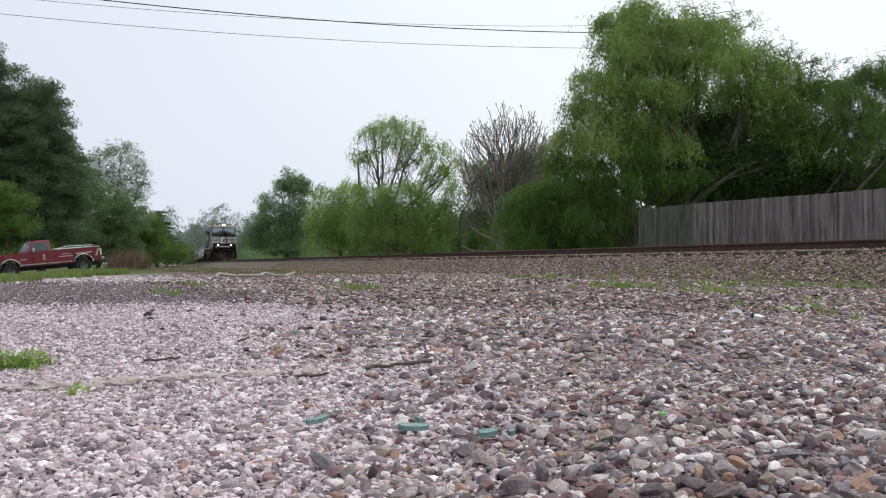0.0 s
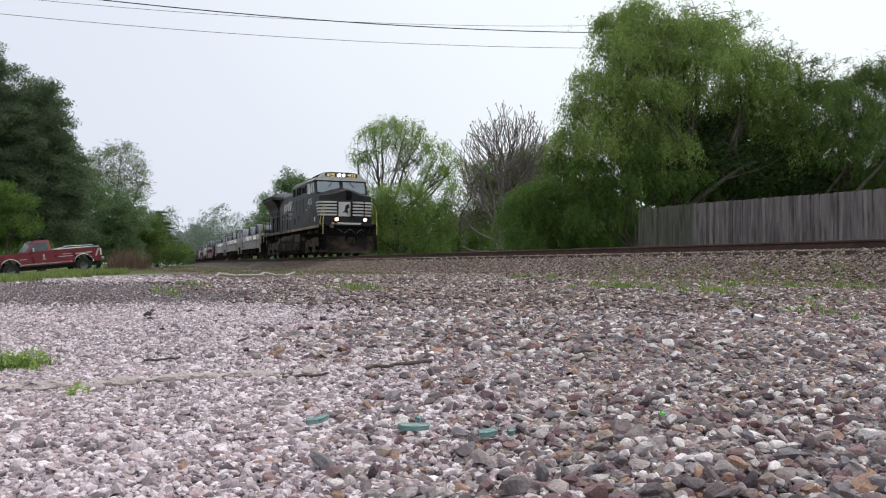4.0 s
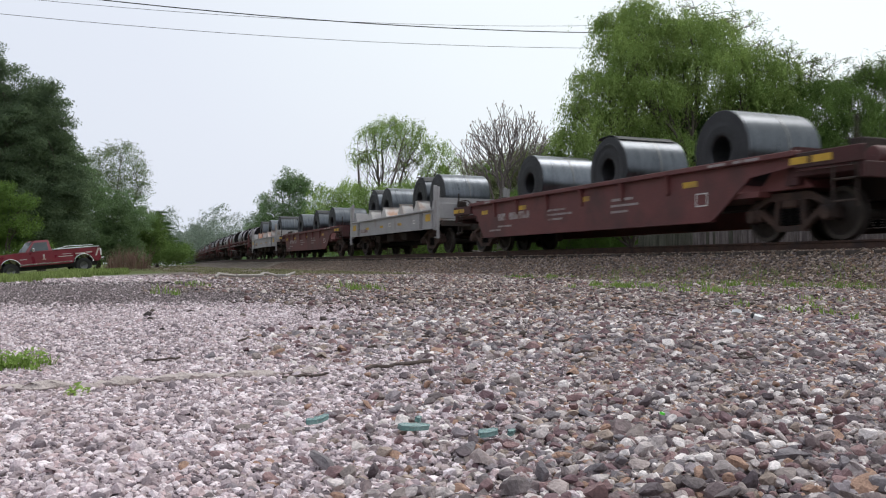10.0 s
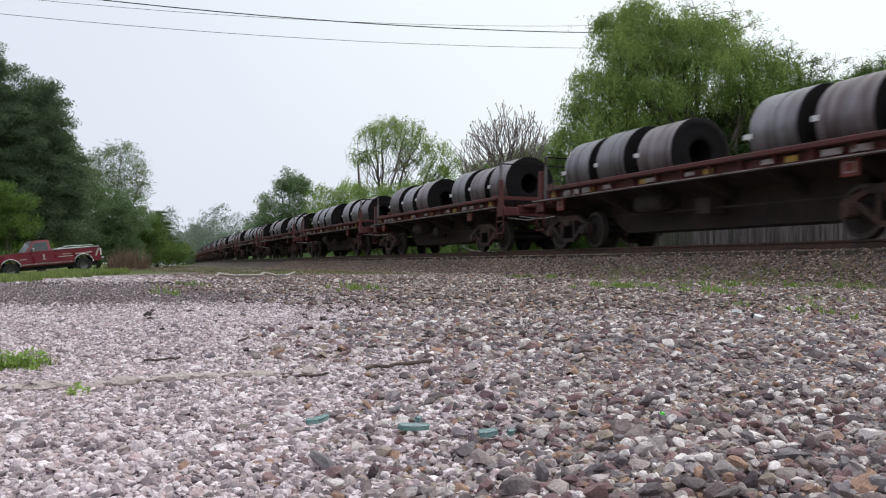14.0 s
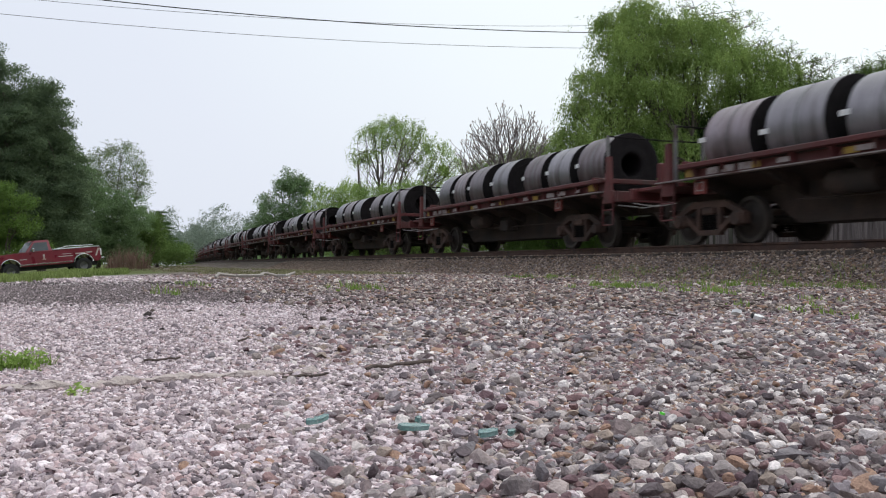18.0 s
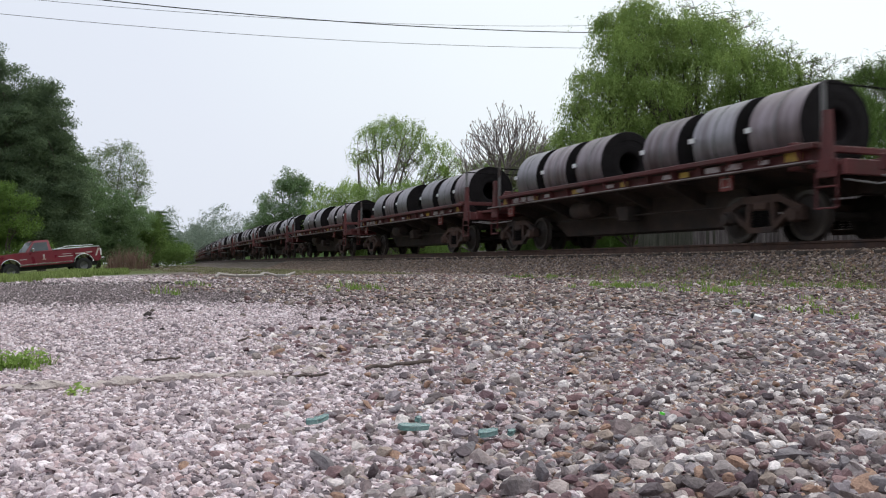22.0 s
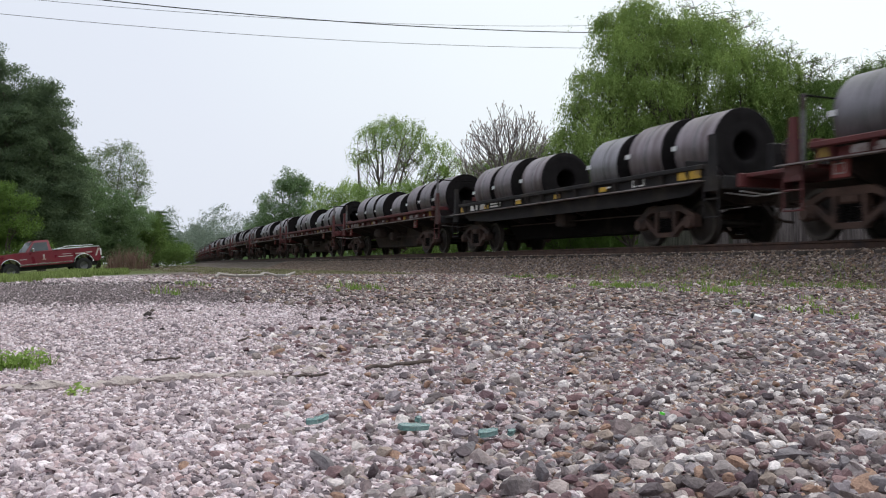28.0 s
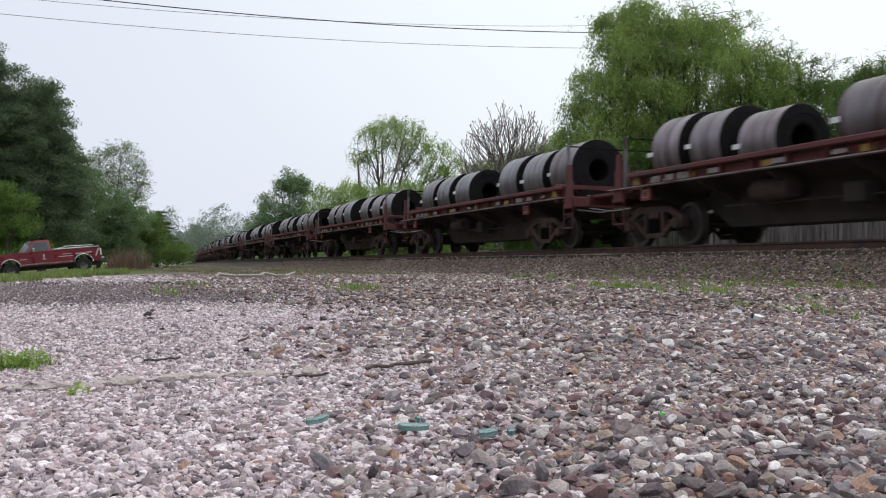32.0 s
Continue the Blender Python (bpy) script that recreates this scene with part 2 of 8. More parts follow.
material("plate_red", (.16, .028, .024), (.24, .048, .040), .6, 0, 3, 50, .1, stain=(.08, .03, .03), stain_amount=.3)
material("wheel_steel", (.020, .015, .013), (.045, .035, .030), .7, .3, 4, 50, .15)
material("coil_silver", (.135, .143, .157), (.215, .226, .244), .30, 1.0, 1.2, 12, .02, (1, 8, 1), .12)
material("coil_blue", (.078, .085, .098), (.14, .150, .168), .31, 1.0, 1.2, 12, .02, (1, 8, 1), .2)
material("coil_dark", (.175, .146, .160), (.295, .252, .270), .43, .7, 1.1, 9, .03, (9, 1, 1), .22, stain=(.135, .102, .106), stain_amount=.55)
material("coil_slate", (.200, .187, .203), (.315, .297, .317), .42, .7, 1.1, 9, .03, (9, 1, 1), .18, stain=(.150, .128, .138), stain_amount=.35)
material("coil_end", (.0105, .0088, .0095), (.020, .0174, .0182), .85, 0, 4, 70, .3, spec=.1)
material("coil_end_grey", (.020, .020, .023), (.042, .042, .046), .55, .4, 3, 70, .3)
material("tag_white", (.72, .72, .72), (.82, .82, .82), .6, 0, 5, 60, .02)
material("strap_steel", (.10, .10, .10), (.20, .20, .20), .4, .8, 5, 60, .02)
material("stencil_white", (.24, .195, .19), (.38, .335, .325), .7, 0, 8, 60, .02, stain=(.16, .08, .07), stain_amount=.4)
material("pickup_red", (.185, .016, .030), (.265, .029, .045), .3, 0, 2, 50, .03, coat=.5, stain=(.15, .03, .03), stain_amount=.2)
material("chrome", (.55, .55, .56), (.7, .7, .7), .2, 1, 4, 60, .02)
material("rubber", (.018, .018, .018), (.035, .034, .033), .85, 0, 8, 90, .2)
material("glass_dark", (.05, .06, .07), (.08, .09, .10), .08, 0, 2, 30, 0)
# pale, part-metal glass; extra sky reflection is put into its colour
material("screen_glass", (.20, .225, .25), (.24, .265, .29), .08, .7, 2, 30, 0)
material("wire_black", (.015, .015, .016), (.03, .03, .03), .6, 0, 3, 30, 0)
material("bottle_green", (.17, .34, .33), (.36, .54, .52), .12, 0, 30, 120, .2)
glassy = M["bottle_green"].node_tree.nodes["Principled BSDF"]
glassy.inputs["Transmission Weight"].default_value, glassy.inputs["IOR"].default_value = .55, 1.5
material("plastic_lime", (.12, .75, .06), (.18, .8, .1), .4, 0, 9, 50, 0)
material("driftwood", (.30, .27, .25), (.50, .46, .43), .85, 0, 6, 60, .3, (1, 1, 1))
material("dark_stick", (.06, .045, .04), (.13, .10, .085), .9, 0, 9, 90, .4)
material("pale_mud", (.42, .35, .325), (.56, .48, .455), .95, 0, 9, 120, .5)
material("tarp_grey", (.42, .40, .39), (.60, .58, .57), .8, 0, 3, 30, .2, stain=(.12, .10, .09), stain_amount=.4)
material("orange_mesh", (.40, .11, .06), (.50, .16, .09), .7, 0, 3, 30, .1)
material("far_white", (.72, .72, .72), (.8, .8, .8), .6, 0, 3, 30, 0)
glow("headlight", (1.0, .80, .58), 6.0)
glow("ditch_light", (1.0, .56, .36), 5.0)
glow("number_board", (1.0, .80, .36), .9)
material("rail_yellow", (.55, .50, .14), (.68, .62, .22), .55, 0, 4, 60, .05)
# pale base colour that stands for sky reflected in the pickup's glass
material("grey_glass", (.20, .23, .26), (.28, .31, .34), .06, 0, 2, 30, 0)


def ground_material():
    """Stony lot: pale gravel, darker ballast near the track, a dark patch of cinders and grass verges."""
    m = bpy.data.materials.new("lot_gravel")
    m.use_nodes = True
    n, l = m.node_tree.nodes, m.node_tree.links
    p = n["Principled BSDF"]
    geo = n.new("ShaderNodeNewGeometry")
    sep = n.new("ShaderNodeSeparateXYZ")
    l.new(geo.outputs["Position"], sep.inputs[0])

    def calc(op, a, b=None, c=None, clamp=False):
        k = n.new("ShaderNodeMath")
        k.operation, k.use_clamp = op, clamp
        for i, v in enumerate((a, b, c)):
            if v is None:
                continue
            if isinstance(v, (int, float)):
                k.inputs[i].default_value = v
            else:
                l.new(v, k.inputs[i])
        return k.outputs[0]

    def noise_of(s, d=5):
        k = n.new("ShaderNodeTexNoise")
        k.inputs["Scale"].default_value, k.inputs["Detail"].default_value = s, d
        l.new(geo.outputs["Position"], k.inputs["Vector"])
        return k.outputs["Fac"]

    def cells(s, out):
        k = n.new("ShaderNodeTexVoronoi")
        k.inputs["Scale"].default_value = s
        l.new(geo.outputs["Position"], k.inputs["Vector"])
        return k.outputs[out]

    def ramp(value, stops):
        k = n.new("ShaderNodeValToRGB")
        for i, (q, c) in enumerate(stops):
            e = k.color_ramp.elements[i] if i < 2 else k.color_ramp.elements.new(q)
            e.position, e.color = q, (*c, 1)
        l.new(value, k.inputs[0])
        return k.outputs[0]

    def mixed(f, a, b):
        k = n.new("ShaderNodeMixRGB")
        for i, v in enumerate((f, a, b)):
            if isinstance(v, tuple):
                k.inputs[i].default_value = (*v, 1)
            else:
                l.new(v, k.inputs[i])
        return k.outputs[0]

    x, y = sep.outputs[0], sep.outputs[1]
    cell = n.new("ShaderNodeSeparateColor")
    l.new(cells(34, "Color"), cell.inputs[0])
    pale = ramp(cell.outputs[0], [(0, (.20, .17, .17)), (.35, (.36, .32, .315)), (.7, (.46, .42, .41)), (1, (.60, .56, .55))])
    cell2 = n.new("ShaderNodeSeparateColor")
    l.new(cells(22, "Color"), cell2.inputs[0])
    dark = ramp(cell2.outputs[0], [(0, (.10, .08, .08)), (.4, (.19, .155, .148)), (.8, (.27, .22, .21)), (1, (.42, .37, .35))])
    edge = calc("SUBTRACT", x, calc("MINIMUM", calc("MULTIPLY", y, 0.24), 1.5))
    edge = calc("ADD", edge, calc("MULTIPLY_ADD", noise_of(.5), 2.4, -1.1))
    edge = calc("MULTIPLY_ADD", edge, 0.8, 0.5, True)
    colour = mixed(edge, pale, dark)
    # cinders across the lot
    band = calc("SUBTRACT", 1.0, calc("ABSOLUTE", calc("MULTIPLY_ADD", y, 0.30, -3.1)), None, True)
    band = calc("MULTIPLY", band, calc("MULTIPLY_ADD", x, -0.5, 1.25, True))
    band = calc("MULTIPLY", band, calc("MULTIPLY_ADD", noise_of(.8), 3.0, -0.75, True))
    colour = mixed(calc("MULTIPLY", band, .7), colour, (.10, .095, .10))
    # grass beyond the lot
    far = calc("MULTIPLY_ADD", y, 0.12, -3.2)
    far = calc("ADD", far, calc("MULTIPLY_ADD", x, -0.32, -0.3))
    far = calc("ADD", far, calc("MULTIPLY_ADD", noise_of(.35), 2.5, -1.2), None, True)
    left = calc("MULTIPLY_ADD", x, -0.5, 2.0, True)
    green = mixed(noise_of(3), (.07, .11, .03), (.17, .22, .07))
    colour = mixed(calc("MULTIPLY", far, left), colour, green)
    verge = calc("MULTIPLY", calc("MULTIPLY_ADD", y, 0.045, -1.1, True), calc("MULTIPLY_ADD", noise_of(.6), 1.6, -.2, True))
    colour = mixed(calc("MULTIPLY", verge, .75), colour, (.13, .115, .07))
    beyond = calc("MULTIPLY_ADD", x, 0.5, -7.9, True)
    colour = mixed(beyond, colour, green)
    l.new(colour, p.inputs["Base Color"])
    p.inputs["Roughness"].default_value = .95
    p.inputs["Specular IOR Level"].default_value = .06
    bp = n.new("ShaderNodeBump")
    bp.inputs["Strength"].default_value, bp.inputs["Distance"].default_value = .9, .03
    hgt = calc("ADD", calc("MULTIPLY", cells(34, "Distance"), -1.0), calc("MULTIPLY", noise_of(70), .6))
    l.new(hgt, bp.inputs["Height"])
    l.new(bp.outputs[0], p.inputs["Normal"])
    M["lot_gravel"] = m


ground_material()

# ---- mesh helpers ----


def link(name, bm, mat, parent=None, label="", smooth=False):
    me = bpy.data.meshes.new(name)
    bm.normal_update()
    bm.to_mesh(me)
    bm.free()
    for mm in (mat if isinstance(mat, (list, tuple)) else [mat]):
        me.materials.append(mm)
    if smooth:
        for poly in me.polygons:
            poly.use_smooth = True
        me.set_sharp_from_angle(angle=radians(35))
    ob = new(name, me)
    if parent:
        ob.parent = parent
    if label:
        ob["label"] = label
    return ob


def part(name, bm, mat, parent, label="", smooth=False):
    return link(name, bm, mat, parent, label, smooth)


def again(ob, m, parent=None):
    """The same part once more, on the same mesh."""
    o = new(ob.name.split(".")[0], ob.data)
    o.parent = parent or ob.parent
    o.matrix_basis = m
    if "label" in ob:
        o["label"] = ob["label"]
    return o


def thing(name, label, category, group="", kind="", m=None):
    ob = new(name)
    ob.empty_display_size = 0.2
    if m:
        ob.matrix_basis = m
    return tagged(ob, label, category, group, kind)


def box(bm, x0, x1, y0, y1, z0, z1, bevel=0.0, mi=0):
    vs = [bm.verts.new((x, y, z)) for x in (x0, x1) for y in (y0, y1) for z in (z0, z1)]
    fs = [bm.faces.new([vs[i] for i in q]) for q in ((0, 1, 3, 2), (4, 6, 7, 5), (0, 4, 5, 1), (2, 3, 7, 6), (0, 2, 6, 4), (1, 5, 7, 3))]
    for f in fs:
        f.material_index = mi
    if bevel:
        es = list({e for f in fs for e in f.edges})
        bmesh.ops.bevel(bm, geom=es, offset=bevel, segments=1, affect="EDGES", material=-1)
    return bm


def prism(bm, profile, lo, hi, axis="y", mi=0):
    """A polygon (a, b) drawn out along an axis: y: (x, z); x: (y, z); z: (x, y)."""
    put = {"y": lambda a, b, t: (a, t, b), "x": lambda a, b, t: (t, a, b), "z": lambda a, b, t: (a, b, t)}[axis]
    p0, p1 = [bm.verts.new(put(a, b, lo)) for a, b in profile], [bm.verts.new(put(a, b, hi)) for a, b in profile]
    n = len(profile)
    fs = [bm.faces.new(p0), bm.faces.new(p1[::-1])]
    fs += [bm.faces.new((p0[i], p1[i], p1[(i + 1) % n], p0[(i + 1) % n])) for i in range(n)]
    for f in fs:
        f.material_index = mi
    bmesh.ops.recalc_face_normals(bm, faces=fs)
    return bm


def tube(bm, pts, radii, seg=8, mi=0, caps=True):
    """A round tube through points, each with its radius."""
    pts = [Vector(q) for q in pts]
    if isinstance(radii, (int, float)):
        radii = [radii] * len(pts)
    rings = []
    for i, q in enumerate(pts):
        d = (pts[min(i + 1, len(pts) - 1)] - pts[max(i - 1, 0)]).normalized()
        side = d.cross(Vector((0, 0, 1)) if abs(d.z) < 0.95 else Vector((1, 0, 0))).normalized()
        up = side.cross(d)
        rings.append([bm.verts.new(q + (side * math.cos(k * TAU / seg) + up * math.sin(k * TAU / seg)) * radii[i]) for k in range(seg)])
    for a, b in zip(rings, rings[1:]):
        for k in range(seg):
            bm.faces.new((a[k], a[(k + 1) % seg], b[(k + 1) % seg], b[k])).material_index = mi
    if caps:
        bm.faces.new(rings[0][::-1]).material_index = mi
        bm.faces.new(rings[-1]).material_index = mi
    return bm


def lathe(bm, profile, seg=32, axis="y", mi=None, centre=(0, 0, 0)):
    """A closed profile of (radius, along) turned round an axis; mi: a material for each stretch of the profile."""
    c = Vector(centre)
    put = {"y": lambda r, h, a: (r * math.cos(a), h, r * math.sin(a)), "x": lambda r, h, a: (h, r * math.cos(a), r * math.sin(a)), "z": lambda r, h, a: (r * math.cos(a), r * math.sin(a), h)}[axis]
    rings = [[bm.verts.new(c + Vector(put(r, h, k * TAU / seg))) for k in range(seg)] for r, h in profile]
    fs = []
    for i in range(len(rings)):
        a, b = rings[i], rings[(i + 1) % len(rings)]
        for k in range(seg):
            f = bm.faces.new((a[k], a[(k + 1) % seg], b[(k + 1) % seg], b[k]))
            f.material_index = mi[i] if mi else 0
            fs.append(f)
    bmesh.ops.recalc_face_normals(bm, faces=fs)
    return bm


def pydata(name, verts, faces, mats, parent=None, flat=True):
    """A large mesh from arrays of corners and of equal-sized faces."""
    me = bpy.data.meshes.new(name)
    verts, faces = np.asarray(verts, np.float32), np.asarray(faces, np.int32)
    k = faces.shape[1]
    me.vertices.add(len(verts))
    me.vertices.foreach_set("co", verts.ravel())
    me.loops.add(faces.size)
    me.loops.foreach_set("vertex_index", faces.ravel())
    me.polygons.add(len(faces))
    me.polygons.foreach_set("loop_start", np.arange(0, faces.size, k, dtype=np.int32))
    me.polygons.foreach_set("use_smooth", np.full(len(faces), not flat))
    me.update(calc_edges=True)
    for mm in mats:
        me.materials.append(mm)
    ob = new(name, me)
    if parent:
        ob.parent = parent
    return ob


# ---- lie of the land ----


def bend(y):
    """How far the track has swung to the right at y metres along it."""
    d = np.clip(np.asarray(y, float) - 47.0, 0, 103.0)
    return 3.6e-4 * d * d + np.clip(np.asarray(y, float) - 150.0, 0, None) * 0.0742


def step(a, b, v):
    k = np.clip((np.asarray(v, float) - a) / (b - a), 0, 1)
    return k * k * (3 - 2 * k)


def land(x, y):
    """Height of the ground."""
    q = np.asarray(x, float) - bend(y)
    bed = np.interp(q, [8.8, 9.6, 11.15, 11.35, 13.35, 13.6, 15.2, 17.0], [0, .03, .54, .575, .575, .54, .18, .10])
    dip = np.interp(q, [-9, -5.4, -1.6, 1.5, 7.5], [-.72, -.60, -.18, -.10, 0])
    return bed + dip * step(8, 35, y)


def grid_axis(lo, hi, near, fine, growth):
    """Steps that widen away from the stretch near = (a, b)."""
    a, b = near
    mid = list(np.arange(a, b + 1e-6, fine))
    s, up, down = fine, [], []
    v = b
    while v < hi:
        s *= growth
        v += s
        up.append(min(v, hi))
    s, v = fine, a
    while v > lo:
        s *= growth
        v -= s
        down.append(max(v, lo))
    return np.array(down[::-1] + mid + up)


def make_ground():
    xs = grid_axis(-2500, 2500, (-3, 18), .25, 1.25)
    ys = grid_axis(-2500, 2500, (-4, 60), .5, 1.12)
    X, Y = np.meshgrid(xs, ys)
    Z = land(X, Y)
    near = (np.hypot(X, Y) < 40)
    rng = np.random.default_rng(3)
    Z = Z - near * np.abs(rng.normal(0, .004, Z.shape)) - .003
    n, m = X.shape
    idx = np.arange(n * m).reshape(n, m)
    f = np.stack([idx[:-1, :-1], idx[:-1, 1:], idx[1:, 1:], idx[1:, :-1]], -1).reshape(-1, 4)
    ob = pydata("ground", np.stack([X, Y, Z], -1).reshape(-1, 3), f, [M["lot_gravel"]], flat=False)
    return tagged(ob, "stony gravel lot with ballast and patches of grass", "ground", kind="structure")


ground = make_ground()


def track_place(a, side=0.0, z=0.0):
    x = TRACK + float(bend(a)) + side
    return Vector((x, a, z))


# ---- the railway ----


def make_track():
    track = thing("railway_track", "single railway track with rusty rails on wooden sleepers in brown ballast", "railway track", kind="structure")
    ys = np.concatenate([np.arange(-640, -20, 20), np.arange(-20, 160, 2.5), np.arange(160, 700, 15)])
    prof = [(-.075, -.175), (.075, -.175), (.075, -.163), (.012, -.145), (.010, -.05), (.036, -.036), (.036, -.006), (.026, 0), (-.026, 0), (-.036, -.006), (-.036, -.036), (-.010, -.05), (-.012, -.145), (-.075, -.163)]
    for side in (-.755, .755):
        bm, rings = bmesh.new(), []
        for y in ys:
            c = track_place(y, side, RT)
            rings.append([bm.verts.new((c.x + a, c.y, c.z + b)) for a, b in prof])
        for r0, r1 in zip(rings, rings[1:]):
            for k in range(len(prof)):
                f = bm.faces.new((r0[k], r0[(k + 1) % len(prof)], r1[(k + 1) % len(prof)], r1[k]))
                f.material_index = 1 if k == 7 else 0
        bmesh.ops.recalc_face_normals(bm, faces=bm.faces)
        part("rail", bm, [M["rail_steel"], M["rail_head"]], track, "rusty steel rail with a worn bright head")
    bm = box(bmesh.new(), -1.28, 1.28, -.11, .11, -.36, -.18, .012)
    first = part("sleeper", bm, M["sleeper_wood"], track, "weathered dark wooden sleeper")
    rng = random.Random(5)
    spots = [(-6 + .53 * i) for i in range(290)]
    for i, y in enumerate(spots):
        c = track_place(y, rng.uniform(-.03, .03), RT - .004 * rng.random())
        m = Matrix.Translation(c) @ Matrix.Rotation(rng.uniform(-.02, .02), 4, "Z")
        if i == 0:
            first.matrix_basis = m
        else:
            again(first, m)
    bm = bmesh.new()
    for i, y in enumerate(spots[:120]):
        for side in (-.755, .755):
            c = track_place(y, side, RT - .175)
            box(bm, c.x - .17, c.x + .17, y - .09, y + .09, c.z - .008, c.z + .012)
            for dx in (-.095, .095):
                box(bm, c.x + dx - .012, c.x + dx + .012, y - .05, y - .03, c.z, c.z + .045)
    part("tie_plates", bm, M["rail_steel"], track, "rusty tie plates and spikes")["kind"] = "stuff"
    return track


make_track()


def stone_shapes(n, subdiv, seed, flat=.70, rough=.16):
    rng = np.random.default_rng(seed)
    bm = bmesh.new()
    bmesh.ops.create_icosphere(bm, subdivisions=subdiv, radius=.5)
    base = np.array([v.co[:] for v in bm.verts])
    faces = np.array([[v.index for v in f.verts] for f in bm.faces])
    bm.free()
    out = []
    for i in range(n):
        v = base.copy()
        # knock flat facets off a ball, as broken stone has them
        for _ in range(9):
            d = rng.normal(size=3)
            d /= np.linalg.norm(d)
            over = v @ d - rng.uniform(.22, .40)
            v -= np.outer(np.clip(over, 0, None), d)
        v *= 1 + rng.normal(0, rough * .2, (len(v), 1))
        v *= np.array([rng.uniform(.95, 1.45), rng.uniform(.80, 1.15), flat * rng.uniform(.7, 1.35)])
        out.append(v)
    return out, faces


def scatter(name, label, pts, sizes, subdiv, mat, seed, sink=.3, parent=None, tilt=.3):
    """One mesh of many loose stones."""
    rng = np.random.default_rng(seed)
    shapes, faces = stone_shapes(14, subdiv, seed)
    # the undersides lie in the ground
    faces = faces[np.mean([s[faces][:, :, 2].mean(1) / np.abs(s[:, 2]).max() for s in shapes], 0) > -.38]
    n = len(pts)
    kind = rng.integers(0, len(shapes), n)
    V, F, off = [], [], 0
    for k, s in enumerate(shapes):
        sel = np.where(kind == k)[0]
        if not len(sel):
            continue
        a, tx, ty = rng.uniform(0, TAU, len(sel)), rng.normal(0, tilt, len(sel)), rng.normal(0, tilt, len(sel))
        ca, sa, cx, sx, cy, sy = np.cos(a), np.sin(a), np.cos(tx), np.sin(tx), np.cos(ty), np.sin(ty)
        x, y, z = s[None, :, 0], s[None, :, 1], s[None, :, 2]
        y1, z1 = y * cx[:, None] - z * sx[:, None], y * sx[:, None] + z * cx[:, None]
        x2, z2 = x * cy[:, None] + z1 * sy[:, None], -x * sy[:, None] + z1 * cy[:, None]
        x3, y3 = x2 * ca[:, None] - y1 * sa[:, None], x2 * sa[:, None] + y1 * ca[:, None]
        sz = sizes[sel][:, None]
        v = np.stack([x3 * sz + pts[sel, 0][:, None], y3 * sz + pts[sel, 1][:, None], z2 * sz + (pts[sel, 2] + sizes[sel] * (.3 - sink))[:, None]], -1)
        V.append(v.reshape(-1, 3))
        F.append((faces[None] + (np.arange(len(sel)) * len(s))[:, None, None]).reshape(-1, 3) + off)
        off += v.shape[0] * v.shape[1]
    ob = pydata(name, np.concatenate(V), np.concatenate(F), [mat], parent)
    return tagged(ob, label, "stones" if not parent else "", kind="stuff")


def sector(r0, r1, a0, a1, gap, seed):
    """Points over a fan of ground in front of the lens, about gap apart."""
    rng = np.random.default_rng(seed)
    n = int(.5 * (a1 - a0) * (r1 * r1 - r0 * r0) / gap ** 2)
    r = np.sqrt(rng.uniform(r0 * r0, r1 * r1, n))
    a = rng.uniform(a0, a1, n)
    x, y = r * np.sin(a), r * np.cos(a)
    return np.stack([x, y, land(x, y)], -1), rng


def coarse_side(p, rng):
    """True where broken ballast lies rather than the finer gravel."""
    wob = np.array([noise.noise(Vector((a * .7, b * .7, 3))) for a, b, _ in p])
    reach = .6 + .28 * np.minimum(p[:, 1], 8)
    return rng.random(len(p)) < step(-.42, .50, (p[:, 0] - np.minimum(.27 * p[:, 1], 1.7) - .15) / reach + wob * .5)


def cinders(x, y):
    """Share of dark cinders among the gravel."""
    return .97 * step(5.8, 7.0, y) * step(17.5, 14.0, y) * step(2.6, 1.0, x + .2 * np.sin(y * 2.1))


